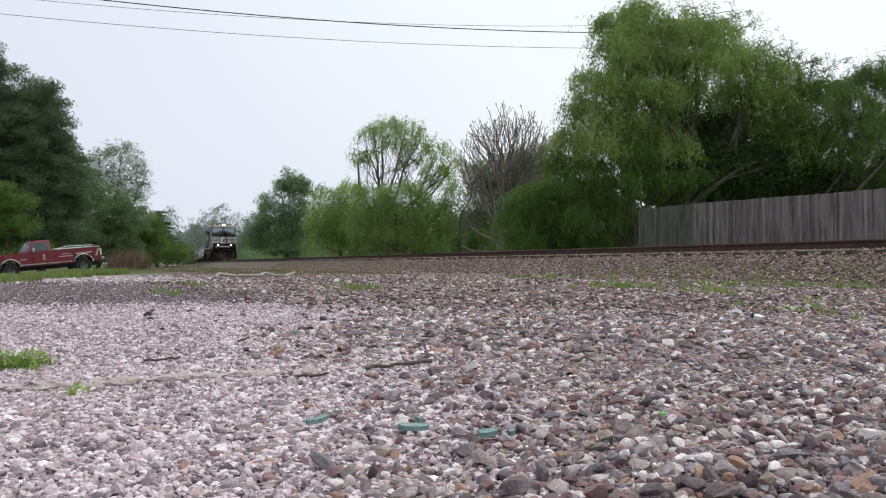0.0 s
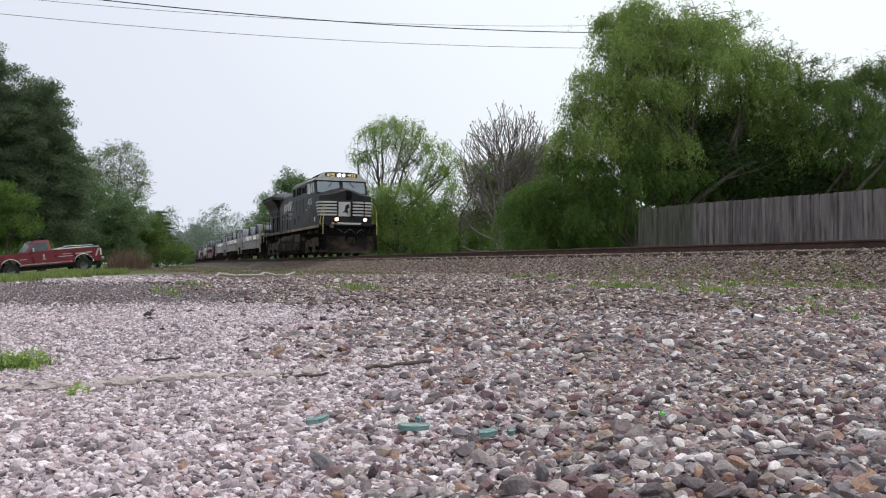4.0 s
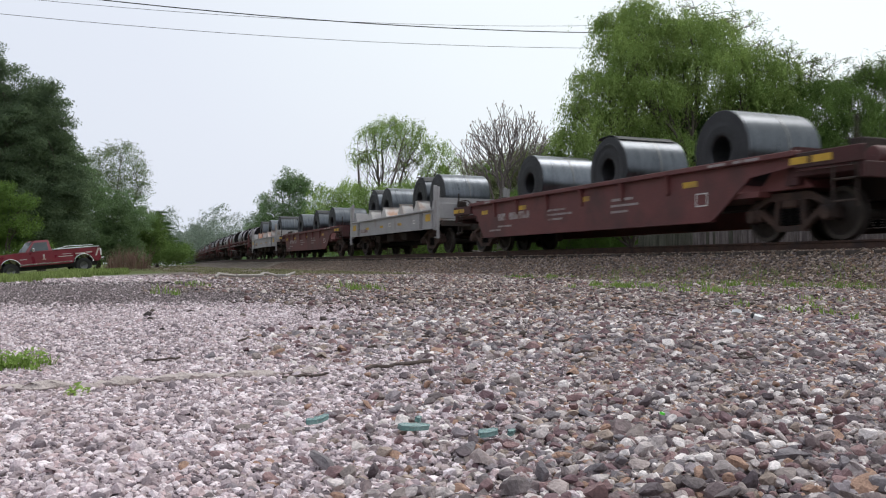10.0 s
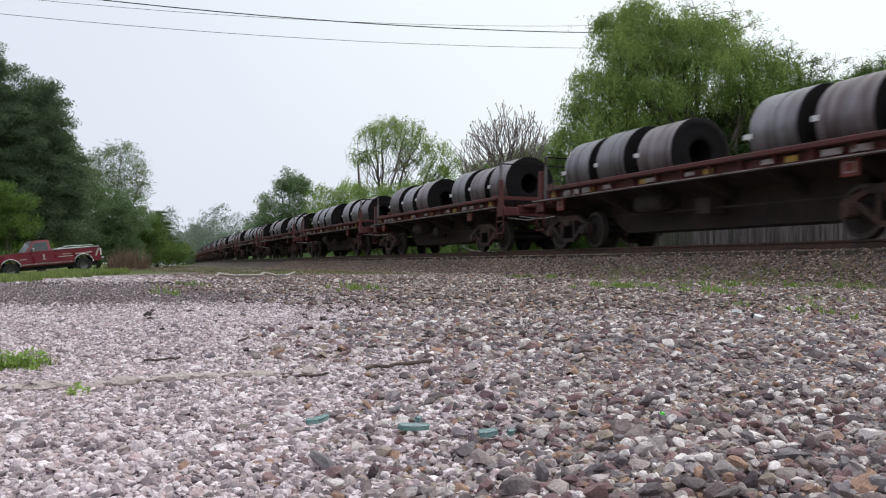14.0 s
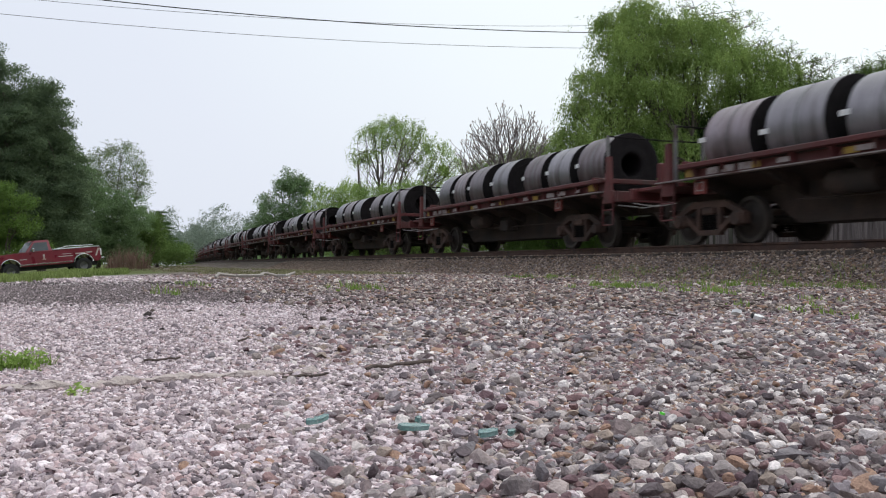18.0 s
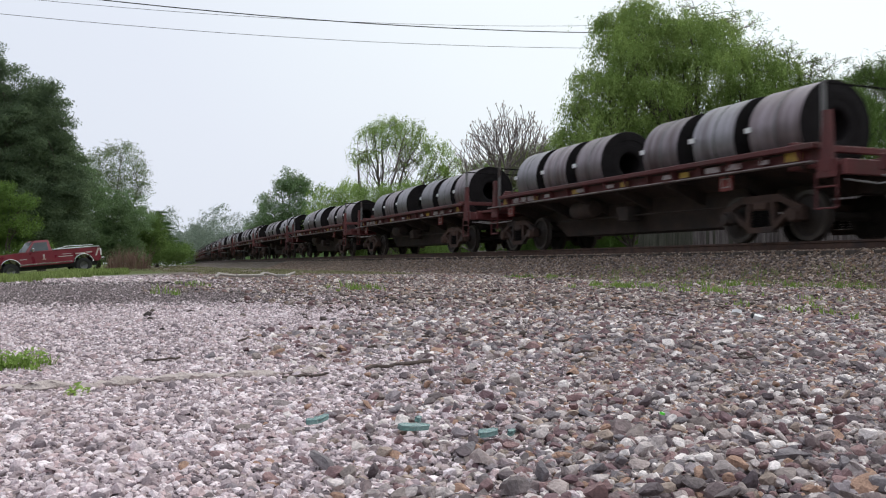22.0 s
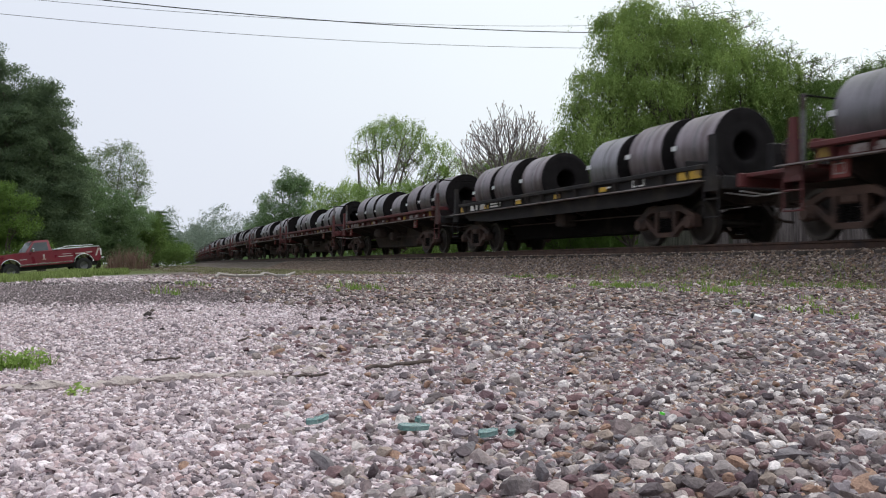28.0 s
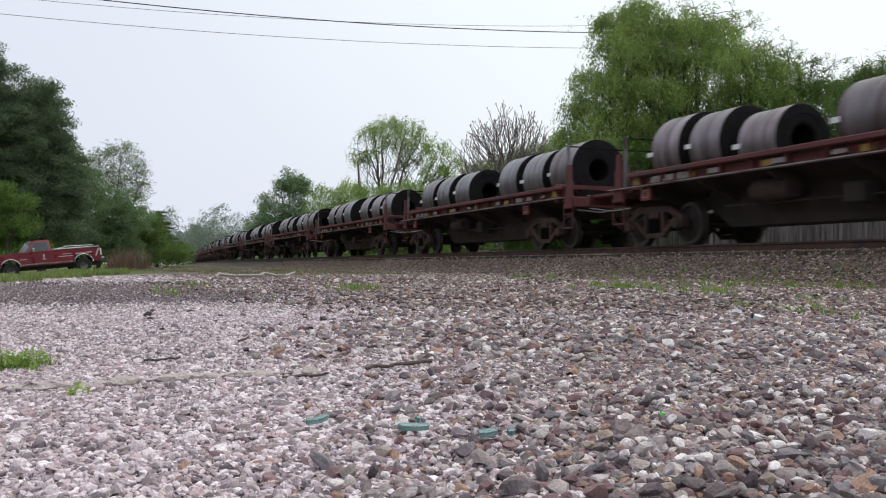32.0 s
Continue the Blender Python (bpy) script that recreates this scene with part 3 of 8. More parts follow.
def make_stones():
    left, right = radians(-9), radians(51)
    for r0, r1, gap, size, sub, seed in ((.75, 1.6, .0125, (.011, .030), 2, 11), (1.6, 2.6, .0130, (.011, .030), 1, 15), (2.6, 5.5, .0215, (.018, .048), 1, 12), (5.5, 13, .048, (.028, .066), 1, 13), (13, 30, .12, (.045, .10), 1, 14)):
        p, rng = sector(r0, r1, left, right, gap, seed)
        p = p[(p[:, 0] - bend(p[:, 1]) < 9.9)]
        c = coarse_side(p, rng)
        big = p[c]
        s = size[0] + (size[1] - size[0]) * rng.random(len(big)) ** 2.2
        s *= np.where(rng.random(len(big)) < .035, 1.75 if r0 < 2 else 1.4, 1.0)
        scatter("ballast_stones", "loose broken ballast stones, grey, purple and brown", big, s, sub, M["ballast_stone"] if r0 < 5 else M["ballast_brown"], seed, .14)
        small = p[~c]
        rng2 = np.random.default_rng(seed + 40)
        if r0 < 5.6:
            more, _ = sector(r0, r1, left, radians(36), gap * (.62 if r0 < 2 else .62 if r0 < 5 else .60), seed + 60)
            small = np.concatenate([small, more[~coarse_side(more, rng2)]])
        s = (.013 + .017 * rng2.random(len(small)) ** 2) * (.62 if r0 < 2 else .72 if r0 < 5 else .95 if r0 < 10 else 2.0)
        s *= np.where(rng2.random(len(small)) < .03, 1.7, 1.0)
        dark = rng2.random(len(small)) < cinders(small[:, 0], small[:, 1])
        scatter("gravel", "pale pinkish grey gravel", small[~dark], s[~dark], 1, M["gravel_stone"], seed + 20, .08)
        if dark.sum() > 50:
            scatter("cinders", "dark cinders spread across the gravel lot", small[dark], s[dark] * .8, 1, M["cinder_stone"], seed + 21, .2)
    # small bits filling the gaps between the broken stones
    p, rng = sector(.75, 3.4, radians(6), right, .0165, 71)
    pale = rng.random(len(p)) < step(radians(34), radians(12), np.arctan2(p[:, 0], p[:, 1])) * .9
    s = .009 + .013 * rng.random(len(p))
    scatter("ballast_chips", "small chips between the ballast stones", p[~pale], s[~pale], 1, M["ballast_stone"], 72, .1)
    scatter("gravel_chips", "pale gravel between the ballast stones", p[pale], s[pale], 1, M["gravel_stone"], 73, .02)
    # the shoulder of the track
    rng = np.random.default_rng(31)
    n = 30000
    y = 5 + 52 * rng.random(n) ** 1.7
    q = 9.2 + 2.35 * rng.random(n)
    x = q + bend(y)
    p = np.stack([x, y, land(x, y)], -1)
    scatter("track_ballast", "brown crushed stone ballast under the rails", p, .034 + .038 * rng.random(n), 1, M["track_stone"], 33, .15)
    # dark clods and dirt among the stones of the lot
    p, rng = sector(3.2, 15, radians(2), radians(44), .21, 91)
    keep = rng.random(len(p)) < step(-.5, .3, np.array([noise.noise(Vector((a * .8, b * .5, 11))) for a, b, _ in p]))
    p = p[keep & (p[:, 0] < 8.6)]
    scatter("dirt_clods", "dark brown clods and broken bark on the lot", p, .022 + .035 * rng.random(len(p)) ** 2, 1, M["clod_stone"], 92, .1)
    # the nearest stones, one by one
    shapes, faces = stone_shapes(12, 2, 77)
    meshes = []
    for v in shapes:
        o = pydata("stone", v, faces, [M["ballast_stone"]], ground)
        meshes.append(o)
    rng = random.Random(9)
    for i in range(300):
        r, a = rng.uniform(.85, 2.2), radians(10 + 39 * rng.random() ** .62)
        s = rng.uniform(.018, .032) * (1.35 if rng.random() < .10 else 1)
        m = Matrix.LocRotScale((r * math.sin(a), r * math.cos(a), .012 + .1 * s), Euler((rng.gauss(0, .4), rng.gauss(0, .4), rng.uniform(0, TAU))), (s, s, s))
        if i < 12:
            meshes[i].matrix_basis = m
        else:
            again(meshes[i % 12], m, ground)


make_stones()

# ---- trees and bushes ----


def leaf_quads(name, c, ax, rng, size, slim, mat, parent):
    n = len(c)
    ax /= np.linalg.norm(ax, axis=1, keepdims=True)
    sd = np.cross(ax, rng.normal(size=(n, 3)))
    sd /= np.linalg.norm(sd, axis=1, keepdims=True)
    ln = size * rng.uniform(.45, 1.15, (n, 1))
    wd = ln * slim
    v = np.stack([c - ax * ln * .45 + sd * wd * .95, c + ax * ln * .55, c - ax * ln * .45 - sd * wd * .95], 1).reshape(-1, 3)
    return pydata(name, v, np.arange(n * 3).reshape(-1, 3), [mat], parent)


def leaves(name, centres, rng, spread, size, per, mat, parent):
    """Many small leaves in loose clumps."""
    n = len(centres) * per
    d = rng.normal(size=(n, 3))
    d *= 1.6 * rng.random((n, 1)) ** .55 / np.linalg.norm(d, axis=1, keepdims=True)
    c = np.repeat(centres, per, 0) + d * np.array([spread[0], spread[0], spread[1]])
    return leaf_quads(name, c, rng.normal(size=(n, 3)), rng, size, .34, mat, parent)


def hanging_leaves(name, centres, out, rng, reach, size, per, mat, parent):
    """Slim leaves on strands that arch out from each centre and hang down."""
    strands = max(3, per // 14)
    k = len(centres) * strands
    n = k * 14
    start = np.repeat(centres, strands, 0) + rng.normal(size=(k, 3)) * reach * .16
    h = np.repeat(out, strands, 0) * np.array([.85, .85, .1]) + rng.normal(size=(k, 3)) * np.array([.45, .45, .2])
    L = reach * np.repeat(rng.uniform(.4, 1.5, (len(centres), 1)), strands, 0) * rng.uniform(.6, 1.15, (k, 1))
    s = rng.random((n, 1)) ** .8
    idx = np.repeat(np.arange(k), 14)
    h, L = h[idx], L[idx]
    down = np.array([0, 0, 1.0])
    c = start[idx] + h * L * (.62 * s - .12 * s * s) + down * L * (.22 * s - 1.12 * s * s) + rng.normal(size=(n, 3)) * size * .35
    ax = h * (.62 - .24 * s) + down * (.22 - 2.2 * s) + rng.normal(size=(n, 3)) * .6
    return leaf_quads(name, c, ax, rng, size, .19, mat, parent)


def limb(bm, a, b, r0, r1, rng, sag=.12, n=5, seg=6):
    a, b = Vector(a), Vector(b)
    d = (b - a).length
    off = Vector((rng.gauss(0, 1), rng.gauss(0, 1), rng.gauss(0, .5))) * d * sag
    pts = [a.lerp(b, k / n) + off * math.sin(math.pi * k / n) + Vector((rng.gauss(0, .02), rng.gauss(0, .02), 0)) * d * (0 < k < n) for k in range(n + 1)]
    tube(bm, pts, [r0 + (r1 - r0) * k / n for k in range(n + 1)], seg)
    return pts


COUNT = itertools.count(100)


def tree(name, label, mat, base, clumps, spread, droop, leaf, lobes, per=60, airy=()):
    """A trunk, limbs to each lobe of the crown, twigs and leaves; droop makes the leaves hang on strands that long."""
    seed = next(COUNT)
    rng, rr = np.random.default_rng(seed), random.Random(seed)
    z0 = float(land(*base)) - .1
    root = thing(name, label, "tree" if name in ("tree", "pine", "conifer") else "bush", group="trees along the railway", m=Matrix.Translation((*base, z0)))
    o = np.array([*base, z0])
    L = np.array(lobes)
    vol = (L[:, 3] ** 2 * L[:, 4]) ** .7
    pick = rng.choice(len(L), clumps, p=vol / vol.sum())
    dirs = rng.normal(size=(clumps, 3))
    if droop:
        dirs[:, 2] = np.abs(dirs[:, 2]) * np.where(rng.random(clumps) < .8, 1, -1)
    dirs /= np.linalg.norm(dirs, axis=1, keepdims=True)
    rad = rng.uniform(.55, 1.15, (clumps, 1)) if droop else rng.random((clumps, 1)) ** .4
    centres = L[pick, :3] + dirs * rad * np.stack([L[pick, 3], L[pick, 3] * .9, L[pick, 4]], -1)
    centres[:, 2] = np.maximum(centres[:, 2], z0 + .25)
    if droop:
        crown = hanging_leaves("crown", centres - o, dirs, rng, droop, leaf, per, mat, root)
    else:
        crown = leaves("crown", centres - o, rng, spread, leaf, per, mat, root)
    bm = bmesh.new()
    top = max(q[2] for q in lobes)
    height = top - z0
    fork = Vector((0, 0, max(.5, height * .28)))
    r = max(.05, height * .022)
    limb(bm, (0, 0, -.15), fork, r * 1.25, r, rr, .05)
    joints = [fork]
    for x, y, z, w, h in lobes:
        tip = Vector((x, y, z - h * .2)) - Vector(o)
        if tip.z < .6:
            continue
        pts = limb(bm, fork * rr.uniform(.6, 1), tip, r * .55, r * .15, rr, .1)
        joints += pts[3:]
        near = sorted(range(clumps), key=lambda i: (Vector(centres[i]) - Vector(o) - tip).length)[:26]
        for i in near[::2]:
            limb(bm, rr.choice(pts[2:]), Vector(centres[i]) - Vector(o), r * .10, .008, rr, .1, 3, 4)
    spots = []
    for x, y, z, w, h, n in airy:
        mid = Vector((x, y, z)) - Vector(o)
        root_at = min(joints, key=lambda p: (p - mid).length)
        pts = limb(bm, root_at, mid, .035, .012, rr, .10, 5, 5)
        for k in range(n):
            a = rr.choice(pts[2:])
            d = Vector((rr.uniform(-1.2, 1.2), rr.uniform(-1.2, 1.2), rr.uniform(-.5, 1.2)))
            b = a + Vector((d.x * w, d.y * w, d.z * h)) * .75
            q = limb(bm, a, b, .011, .006, rr, .2, 5, 4)
            for m in range(3):
                e = rr.choice(q[2:])
                curl = e + Vector((rr.gauss(0, .22), rr.gauss(0, .22), rr.gauss(.0, .22)))
                limb(bm, e, curl, .006, .004, rr, .35, 3, 3)
                spots += [list(e.lerp(curl, rr.random()))]
    if spots:
        leaves("twig_leaves", np.array(spots), rng, (.08, .09), leaf * .8, 10, mat, root)
    part("trunk", bm, M["bark"], root, smooth=True)
    return root


tree("pine", "tall dark green pine beside the gravel lot", M["leaf_pine"], (-8.0, 68.6), 620, (0.55, 0.30), 0, 0.15,
     [(-9.9, 69.0, 15.3, 2.8, 2.4), (-8.6, 68.5, 14.1, 2.0, 2.0), (-7.1, 67.9, 13.3, 1.8, 1.8), (-8.3, 68.5, 11.3, 2.8, 2.4), (-5.7, 67.5, 11.5, 1.8, 2.0), (-6.8, 67.9, 8.9, 3.2, 2.8), (-5.0, 67.2, 8.9, 2.0, 2.2), (-8.6, 68.7, 5.7, 3.6, 3.2), (-6.0, 67.7, 5.3, 3.2, 2.4), (-5.6, 67.6, 3.1, 3.2, 1.8)], 290)
tree("pine", "tall dark green pine beside the gravel lot", M["leaf_pine"], (-4.4, 68.2), 480, (0.52, 0.30), 0, 0.15,
     [(-4.7, 68.1, 12.1, 1.54, 1.83), (-3.5, 67.7, 10.5, 1.3, 1.63), (-2.8, 67.5, 9.1, 0.89, 1.63), (-5.4, 68.5, 8.7, 2.44, 2.44), (-3.5, 67.8, 7.5, 1.95, 2.03), (-4.6, 68.2, 5.4, 3.25, 2.03), (-2.7, 67.5, 5.2, 1.83, 2.03), (-4.6, 68.3, 3.0, 3.66, 2.03)], 290)
tree("bush", "light green leafy bush behind the parked pickup", M["leaf_mid"], (-6.2, 64.1), 240, (0.32, 0.25), 0, 0.13,
     [(-6.6, 64.2, 4.5, 1.7, 1.21), (-5.7, 63.9, 3.0, 1.51, 1.32), (-7.4, 64.5, 2.4, 1.51, 1.32), (-5.1, 63.6, 4.3, 0.75, 0.57), (-6.4, 64.2, 1.2, 1.9, 0.9), (-4.4, 64.0, 1.1, 1.4, 0.8)], 110)
tree("tree", "thin-leaved grey-green tree with an airy crown", M["leaf_grey"], (0.5, 81.4), 230, (0.4, 0.3), 0, 0.13,
     [(1.0, 81.0, 9.9, 1.49, 1.1), (-0.6, 81.6, 9.1, 1.39, 1.29), (2.0, 80.6, 8.6, 1.39, 1.49), (2.7, 80.4, 6.9, 0.8, 1.39), (0.4, 81.3, 7.6, 1.99, 1.25), (-0.1, 81.5, 6.4, 2.49, 1.0), (-1.5, 82.0, 7.9, 1.1, 1.1)], 80, [(1.0, 81.0, 10.5, 2.24, 1.25, 14), (2.9, 80.3, 8.6, 1.1, 1.99, 12), (-0.8, 81.7, 9.9, 1.49, 1.25, 10)])
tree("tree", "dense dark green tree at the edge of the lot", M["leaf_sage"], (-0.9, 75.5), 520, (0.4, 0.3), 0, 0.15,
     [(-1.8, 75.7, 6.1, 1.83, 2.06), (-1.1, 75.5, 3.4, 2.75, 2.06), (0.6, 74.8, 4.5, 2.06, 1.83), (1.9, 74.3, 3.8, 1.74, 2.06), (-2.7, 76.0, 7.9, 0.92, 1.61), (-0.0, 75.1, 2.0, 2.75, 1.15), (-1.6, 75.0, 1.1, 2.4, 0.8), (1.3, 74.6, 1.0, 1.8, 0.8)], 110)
tree("bush", "leafy green bush at the edge of the track", M["leaf_mid2"], (2.9, 78.3), 180, (0.4, 0.35), 0, 0.15,
     [(2.7, 78.3, 3.3, 1.26, 1.94), (3.7, 77.9, 2.4, 1.07, 1.55), (2.2, 78.5, 1.6, 1.45, 1.07), (3.8, 77.9, 3.8, 0.68, 0.87), (3.0, 78.0, .8, 1.6, 0.6)], 110)
tree("conifer", "small dark conifer with level branches", M["leaf_dark"], (5.0, 96.6), 330, (0.24, 0.07), 0, 0.15,
     [(5.0 + .25 * math.sin(k * 2.3), 96.6, 1.0 + .40 * k, (3.3 - .24 * k) * (1 + .14 * math.sin(k * 1.7)), .22) for k in range(13)] + [(5.0, 96.6, 6.1, .14, .36)], 90)
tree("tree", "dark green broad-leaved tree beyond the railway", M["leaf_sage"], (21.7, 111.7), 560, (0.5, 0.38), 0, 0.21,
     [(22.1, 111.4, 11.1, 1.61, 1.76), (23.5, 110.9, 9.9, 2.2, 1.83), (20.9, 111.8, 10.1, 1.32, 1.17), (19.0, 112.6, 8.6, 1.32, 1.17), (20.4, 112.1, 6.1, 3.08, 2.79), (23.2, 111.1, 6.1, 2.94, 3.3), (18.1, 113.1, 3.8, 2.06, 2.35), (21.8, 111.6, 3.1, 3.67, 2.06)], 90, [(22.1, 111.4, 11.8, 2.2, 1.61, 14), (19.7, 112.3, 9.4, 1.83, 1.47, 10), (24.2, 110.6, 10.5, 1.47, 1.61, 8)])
tree("tree", "bright green young willow beyond the railway", M["leaf_willow"], (16.5, 64.4), 420, (0.38, 0.35), 1.2, 0.14,
     [(15.7, 64.6, 5.5, 1.12, 0.87), (17.3, 64.0, 5.9, 1.21, 0.87), (16.7, 64.3, 4.4, 1.3, 1.21), (15.2, 64.8, 3.9, 0.95, 1.21), (18.1, 63.7, 3.9, 1.38, 1.3), (15.9, 64.6, 2.6, 1.3, 1.08), (17.3, 64.1, 2.4, 1.73, 1.08), (14.9, 65.0, 2.0, 0.95, 0.78)], 126)
tree("tree", "tall green willow with a thin crown over bare limbs", M["leaf_willow"], (16.5, 51.5), 250, (0.28, 0.25), 1.0, 0.12,
     [(16.4, 51.4, 8.9, 1.06, 0.57), (15.5, 51.8, 8.5, 0.78, 0.5), (17.3, 51.0, 8.7, 0.85, 0.57), (14.6, 52.1, 7.3, 0.5, 0.57), (18.1, 50.7, 8.1, 0.64, 0.64), (16.7, 51.3, 7.9, 1.06, 0.5), (19.1, 50.4, 7.5, 0.92, 0.64), (20.0, 50.0, 6.9, 0.5, 0.64), (19.1, 50.4, 6.2, 0.85, 0.57), (15.2, 51.9, 7.3, 0.57, 0.42), (17.6, 51.0, 7.1, 0.5, 0.42), (19.7, 50.2, 6.0, 0.57, 0.5)], 98, [(16.4, 51.4, 9.1, 1.42, 0.42, 8), (18.2, 50.7, 9.0, 0.71, 0.53, 8), (14.8, 52.1, 6.8, 0.71, 0.5, 8), (16.7, 51.3, 6.3, 1.59, 0.71, 16), (18.7, 50.6, 5.6, 1.06, 0.71, 12), (18.1, 50.8, 6.7, 0.53, 0.71, 8)])
tree("tree", "dense green willow undergrowth beyond the railway", M["leaf_willow3"], (16.0, 48.5), 520, (0.38, 0.35), 1.0, 0.12,
     [(14.6, 49.0, 4.3, 1.17, 0.84), (16.2, 48.3, 4.5, 1.27, 0.74), (17.7, 47.8, 3.5, 1.0, 1.0), (14.1, 49.2, 2.8, 1.17, 0.94), (15.8, 48.5, 3.1, 1.17, 0.94), (17.3, 48.0, 2.5, 1.0, 0.84), (15.6, 48.7, 1.8, 2.01, 0.74), (18.9, 47.3, 4.3, 0.74, 1.0), (19.4, 47.1, 2.8, 0.84, 1.0), (18.0, 47.7, 1.6, 1.34, 0.6)], 126)
tree("bush", "dull grey-green thicket behind the bare tree", M["leaf_dull"], (21.4, 45.3), 760, (0.4, 0.35), 0, 0.125,
     [(20.1, 45.7, 5.6, 1.05, 0.92), (21.3, 45.3, 5.5, 1.31, 1.15), (22.6, 44.7, 6.4, 1.11, 0.9), (23.6, 44.4, 6.0, 1.25, 1.15), (21.0, 45.4, 4.4, 1.97, 1.31), (22.8, 44.7, 4.6, 1.47, 1.31), (19.8, 45.9, 2.6, 1.31, 1.47), (21.6, 45.2, 2.6, 1.47, 1.47), (22.2, 44.9, 6.0, 1.15, 0.98)], 80)
tree("bush", "light green low bush behind the bare tree", M["leaf_mid"], (17.9, 43.5), 110, (0.28, 0.25), 0.5, 0.12,
     [(17.9, 43.4, 1.6, 0.86, 0.49), (18.8, 43.1, 1.7, 0.62, 0.55), (18.9, 43.0, 5.5, 0.49, 0.31)], 84)
tree("bush", "dense dark green bush beside the railway", M["leaf_dark2"], (16.3, 29.1), 800, (0.3, 0.3), 0.75, 0.095,
     [(14.8, 29.6, 2.8, 0.69, 0.56), (15.6, 29.3, 3.1, 0.74, 0.56), (16.5, 28.9, 3.2, 0.87, 0.61), (17.3, 28.6, 2.9, 0.87, 0.65), (14.7, 29.7, 1.9, 0.82, 0.65), (15.7, 29.3, 2.0, 0.87, 0.65), (16.9, 28.8, 1.9, 0.97, 0.76), (18.1, 28.3, 2.1, 0.97, 0.87), (15.3, 29.4, 1.2, 1.3, 0.43), (17.5, 28.6, 1.2, 1.51, 0.43), (18.7, 28.1, 1.4, 0.87, 0.65)], 126)
tree("tree", "large weeping willow behind the wooden fence", M["leaf_willow2"], (19.1, 25.8), 1900, (0.27, 0.2), 0.8, 0.105,
     [(17.1, 26.9, 9.1, 0.57, 0.41), (17.9, 26.1, 9.4, 0.77, 0.45), (17.1, 25.6, 8.4, 0.81, 0.49), (16.8, 26.9, 8.2, 0.45, 0.37), (18.3, 25.4, 8.5, 0.69, 0.45), (18.8, 24.7, 8.5, 0.85, 0.49), (20.6, 25.4, 8.7, 0.73, 0.45), (16.9, 25.3, 7.5, 0.85, 0.53), (18.1, 25.2, 7.4, 0.81, 0.53), (18.9, 24.4, 7.3, 0.93, 0.53), (20.5, 24.7, 7.7, 0.81, 0.53), (21.7, 24.7, 7.5, 0.85, 0.53), (22.9, 24.8, 7.2, 0.73, 0.53), (15.9, 26.4, 6.8, 0.65, 0.45), (16.3, 25.4, 6.4, 0.81, 0.53), (17.4, 24.9, 6.2, 0.89, 0.53), (19.1, 25.3, 6.4, 0.78, 0.45), (20.8, 24.5, 6.4, 0.85, 0.52), (22.4, 24.7, 6.2, 0.85, 0.61), (16.0, 27.1, 6.0, 0.49, 0.45), (16.2, 25.6, 5.3, 0.85, 0.53), (17.4, 25.4, 5.2, 0.89, 0.53), (22.1, 24.9, 5.2, 1.02, 0.65), (15.3, 26.7, 4.7, 0.69, 0.49), (15.9, 25.6, 4.4, 0.85, 0.53), (18.2, 25.0, 4.4, 0.85, 0.53), (15.5, 27.1, 5.8, 0.2, 0.41), (23.1, 24.6, 4.7, 1.02, 0.81)], 112, [(20.7, 25.0, 9.2, 0.91, 0.45, 16), (19.6, 25.5, 9.6, 1.22, 0.37, 14), (21.8, 24.6, 8.4, 0.81, 0.51, 14), (22.7, 24.3, 8.0, 0.81, 0.57, 14), (17.5, 26.3, 9.6, 0.81, 0.33, 8), (16.7, 26.6, 8.6, 0.51, 0.41, 8), (21.5, 24.7, 9.0, 0.51, 0.41, 8)])
# the willow's lower boughs, in a darker leaf colour for the crown's shade
tree("bush", "lower boughs of the willow beside the fence, colour darkened for the crown's shade", M["leaf_dark2"], (17.2, 25.9), 620, (0.3, 0.26), 0.5, 0.095,
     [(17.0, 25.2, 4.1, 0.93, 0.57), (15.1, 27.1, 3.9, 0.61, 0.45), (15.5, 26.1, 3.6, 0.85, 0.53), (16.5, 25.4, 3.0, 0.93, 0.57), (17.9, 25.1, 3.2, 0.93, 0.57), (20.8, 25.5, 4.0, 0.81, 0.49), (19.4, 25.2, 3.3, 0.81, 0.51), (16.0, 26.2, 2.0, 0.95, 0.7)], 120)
tree("tree", "green tree with twiggy top behind the fence", M["leaf_mid2"], (23.7, 24.1), 1000, (0.25, 0.25), 0.65, 0.085,
     [(23.5, 24.4, 6.6, 0.73, 0.49), (25.1, 23.8, 6.9, 0.61, 0.45), (25.9, 23.3, 7.1, 0.71, 0.53), (26.6, 23.0, 6.9, 0.81, 0.61), (23.9, 23.6, 6.5, 0.77, 0.49), (24.5, 23.1, 6.0, 0.77, 0.53), (23.2, 23.3, 5.6, 0.91, 0.57), (22.8, 24.3, 5.5, 0.81, 0.57), (24.1, 23.0, 5.0, 0.91, 0.61), (25.5, 22.8, 5.5, 0.91, 0.65), (26.6, 22.8, 5.2, 1.02, 0.81), (23.5, 23.6, 4.6, 1.02, 0.61), (24.9, 22.7, 4.3, 1.02, 0.69), (26.7, 22.8, 3.8, 1.02, 0.69), (25.7, 22.9, 3.4, 1.02, 0.61)], 140, [(23.6, 23.9, 7.8, 0.71, 0.51, 16), (24.1, 23.7, 7.5, 0.71, 0.61, 12), (24.7, 23.5, 6.9, 0.71, 0.71, 14), (25.6, 23.2, 7.3, 0.81, 0.71, 18), (25.9, 23.0, 7.7, 0.71, 0.61, 14), (23.2, 24.1, 7.4, 0.61, 0.51, 10)])
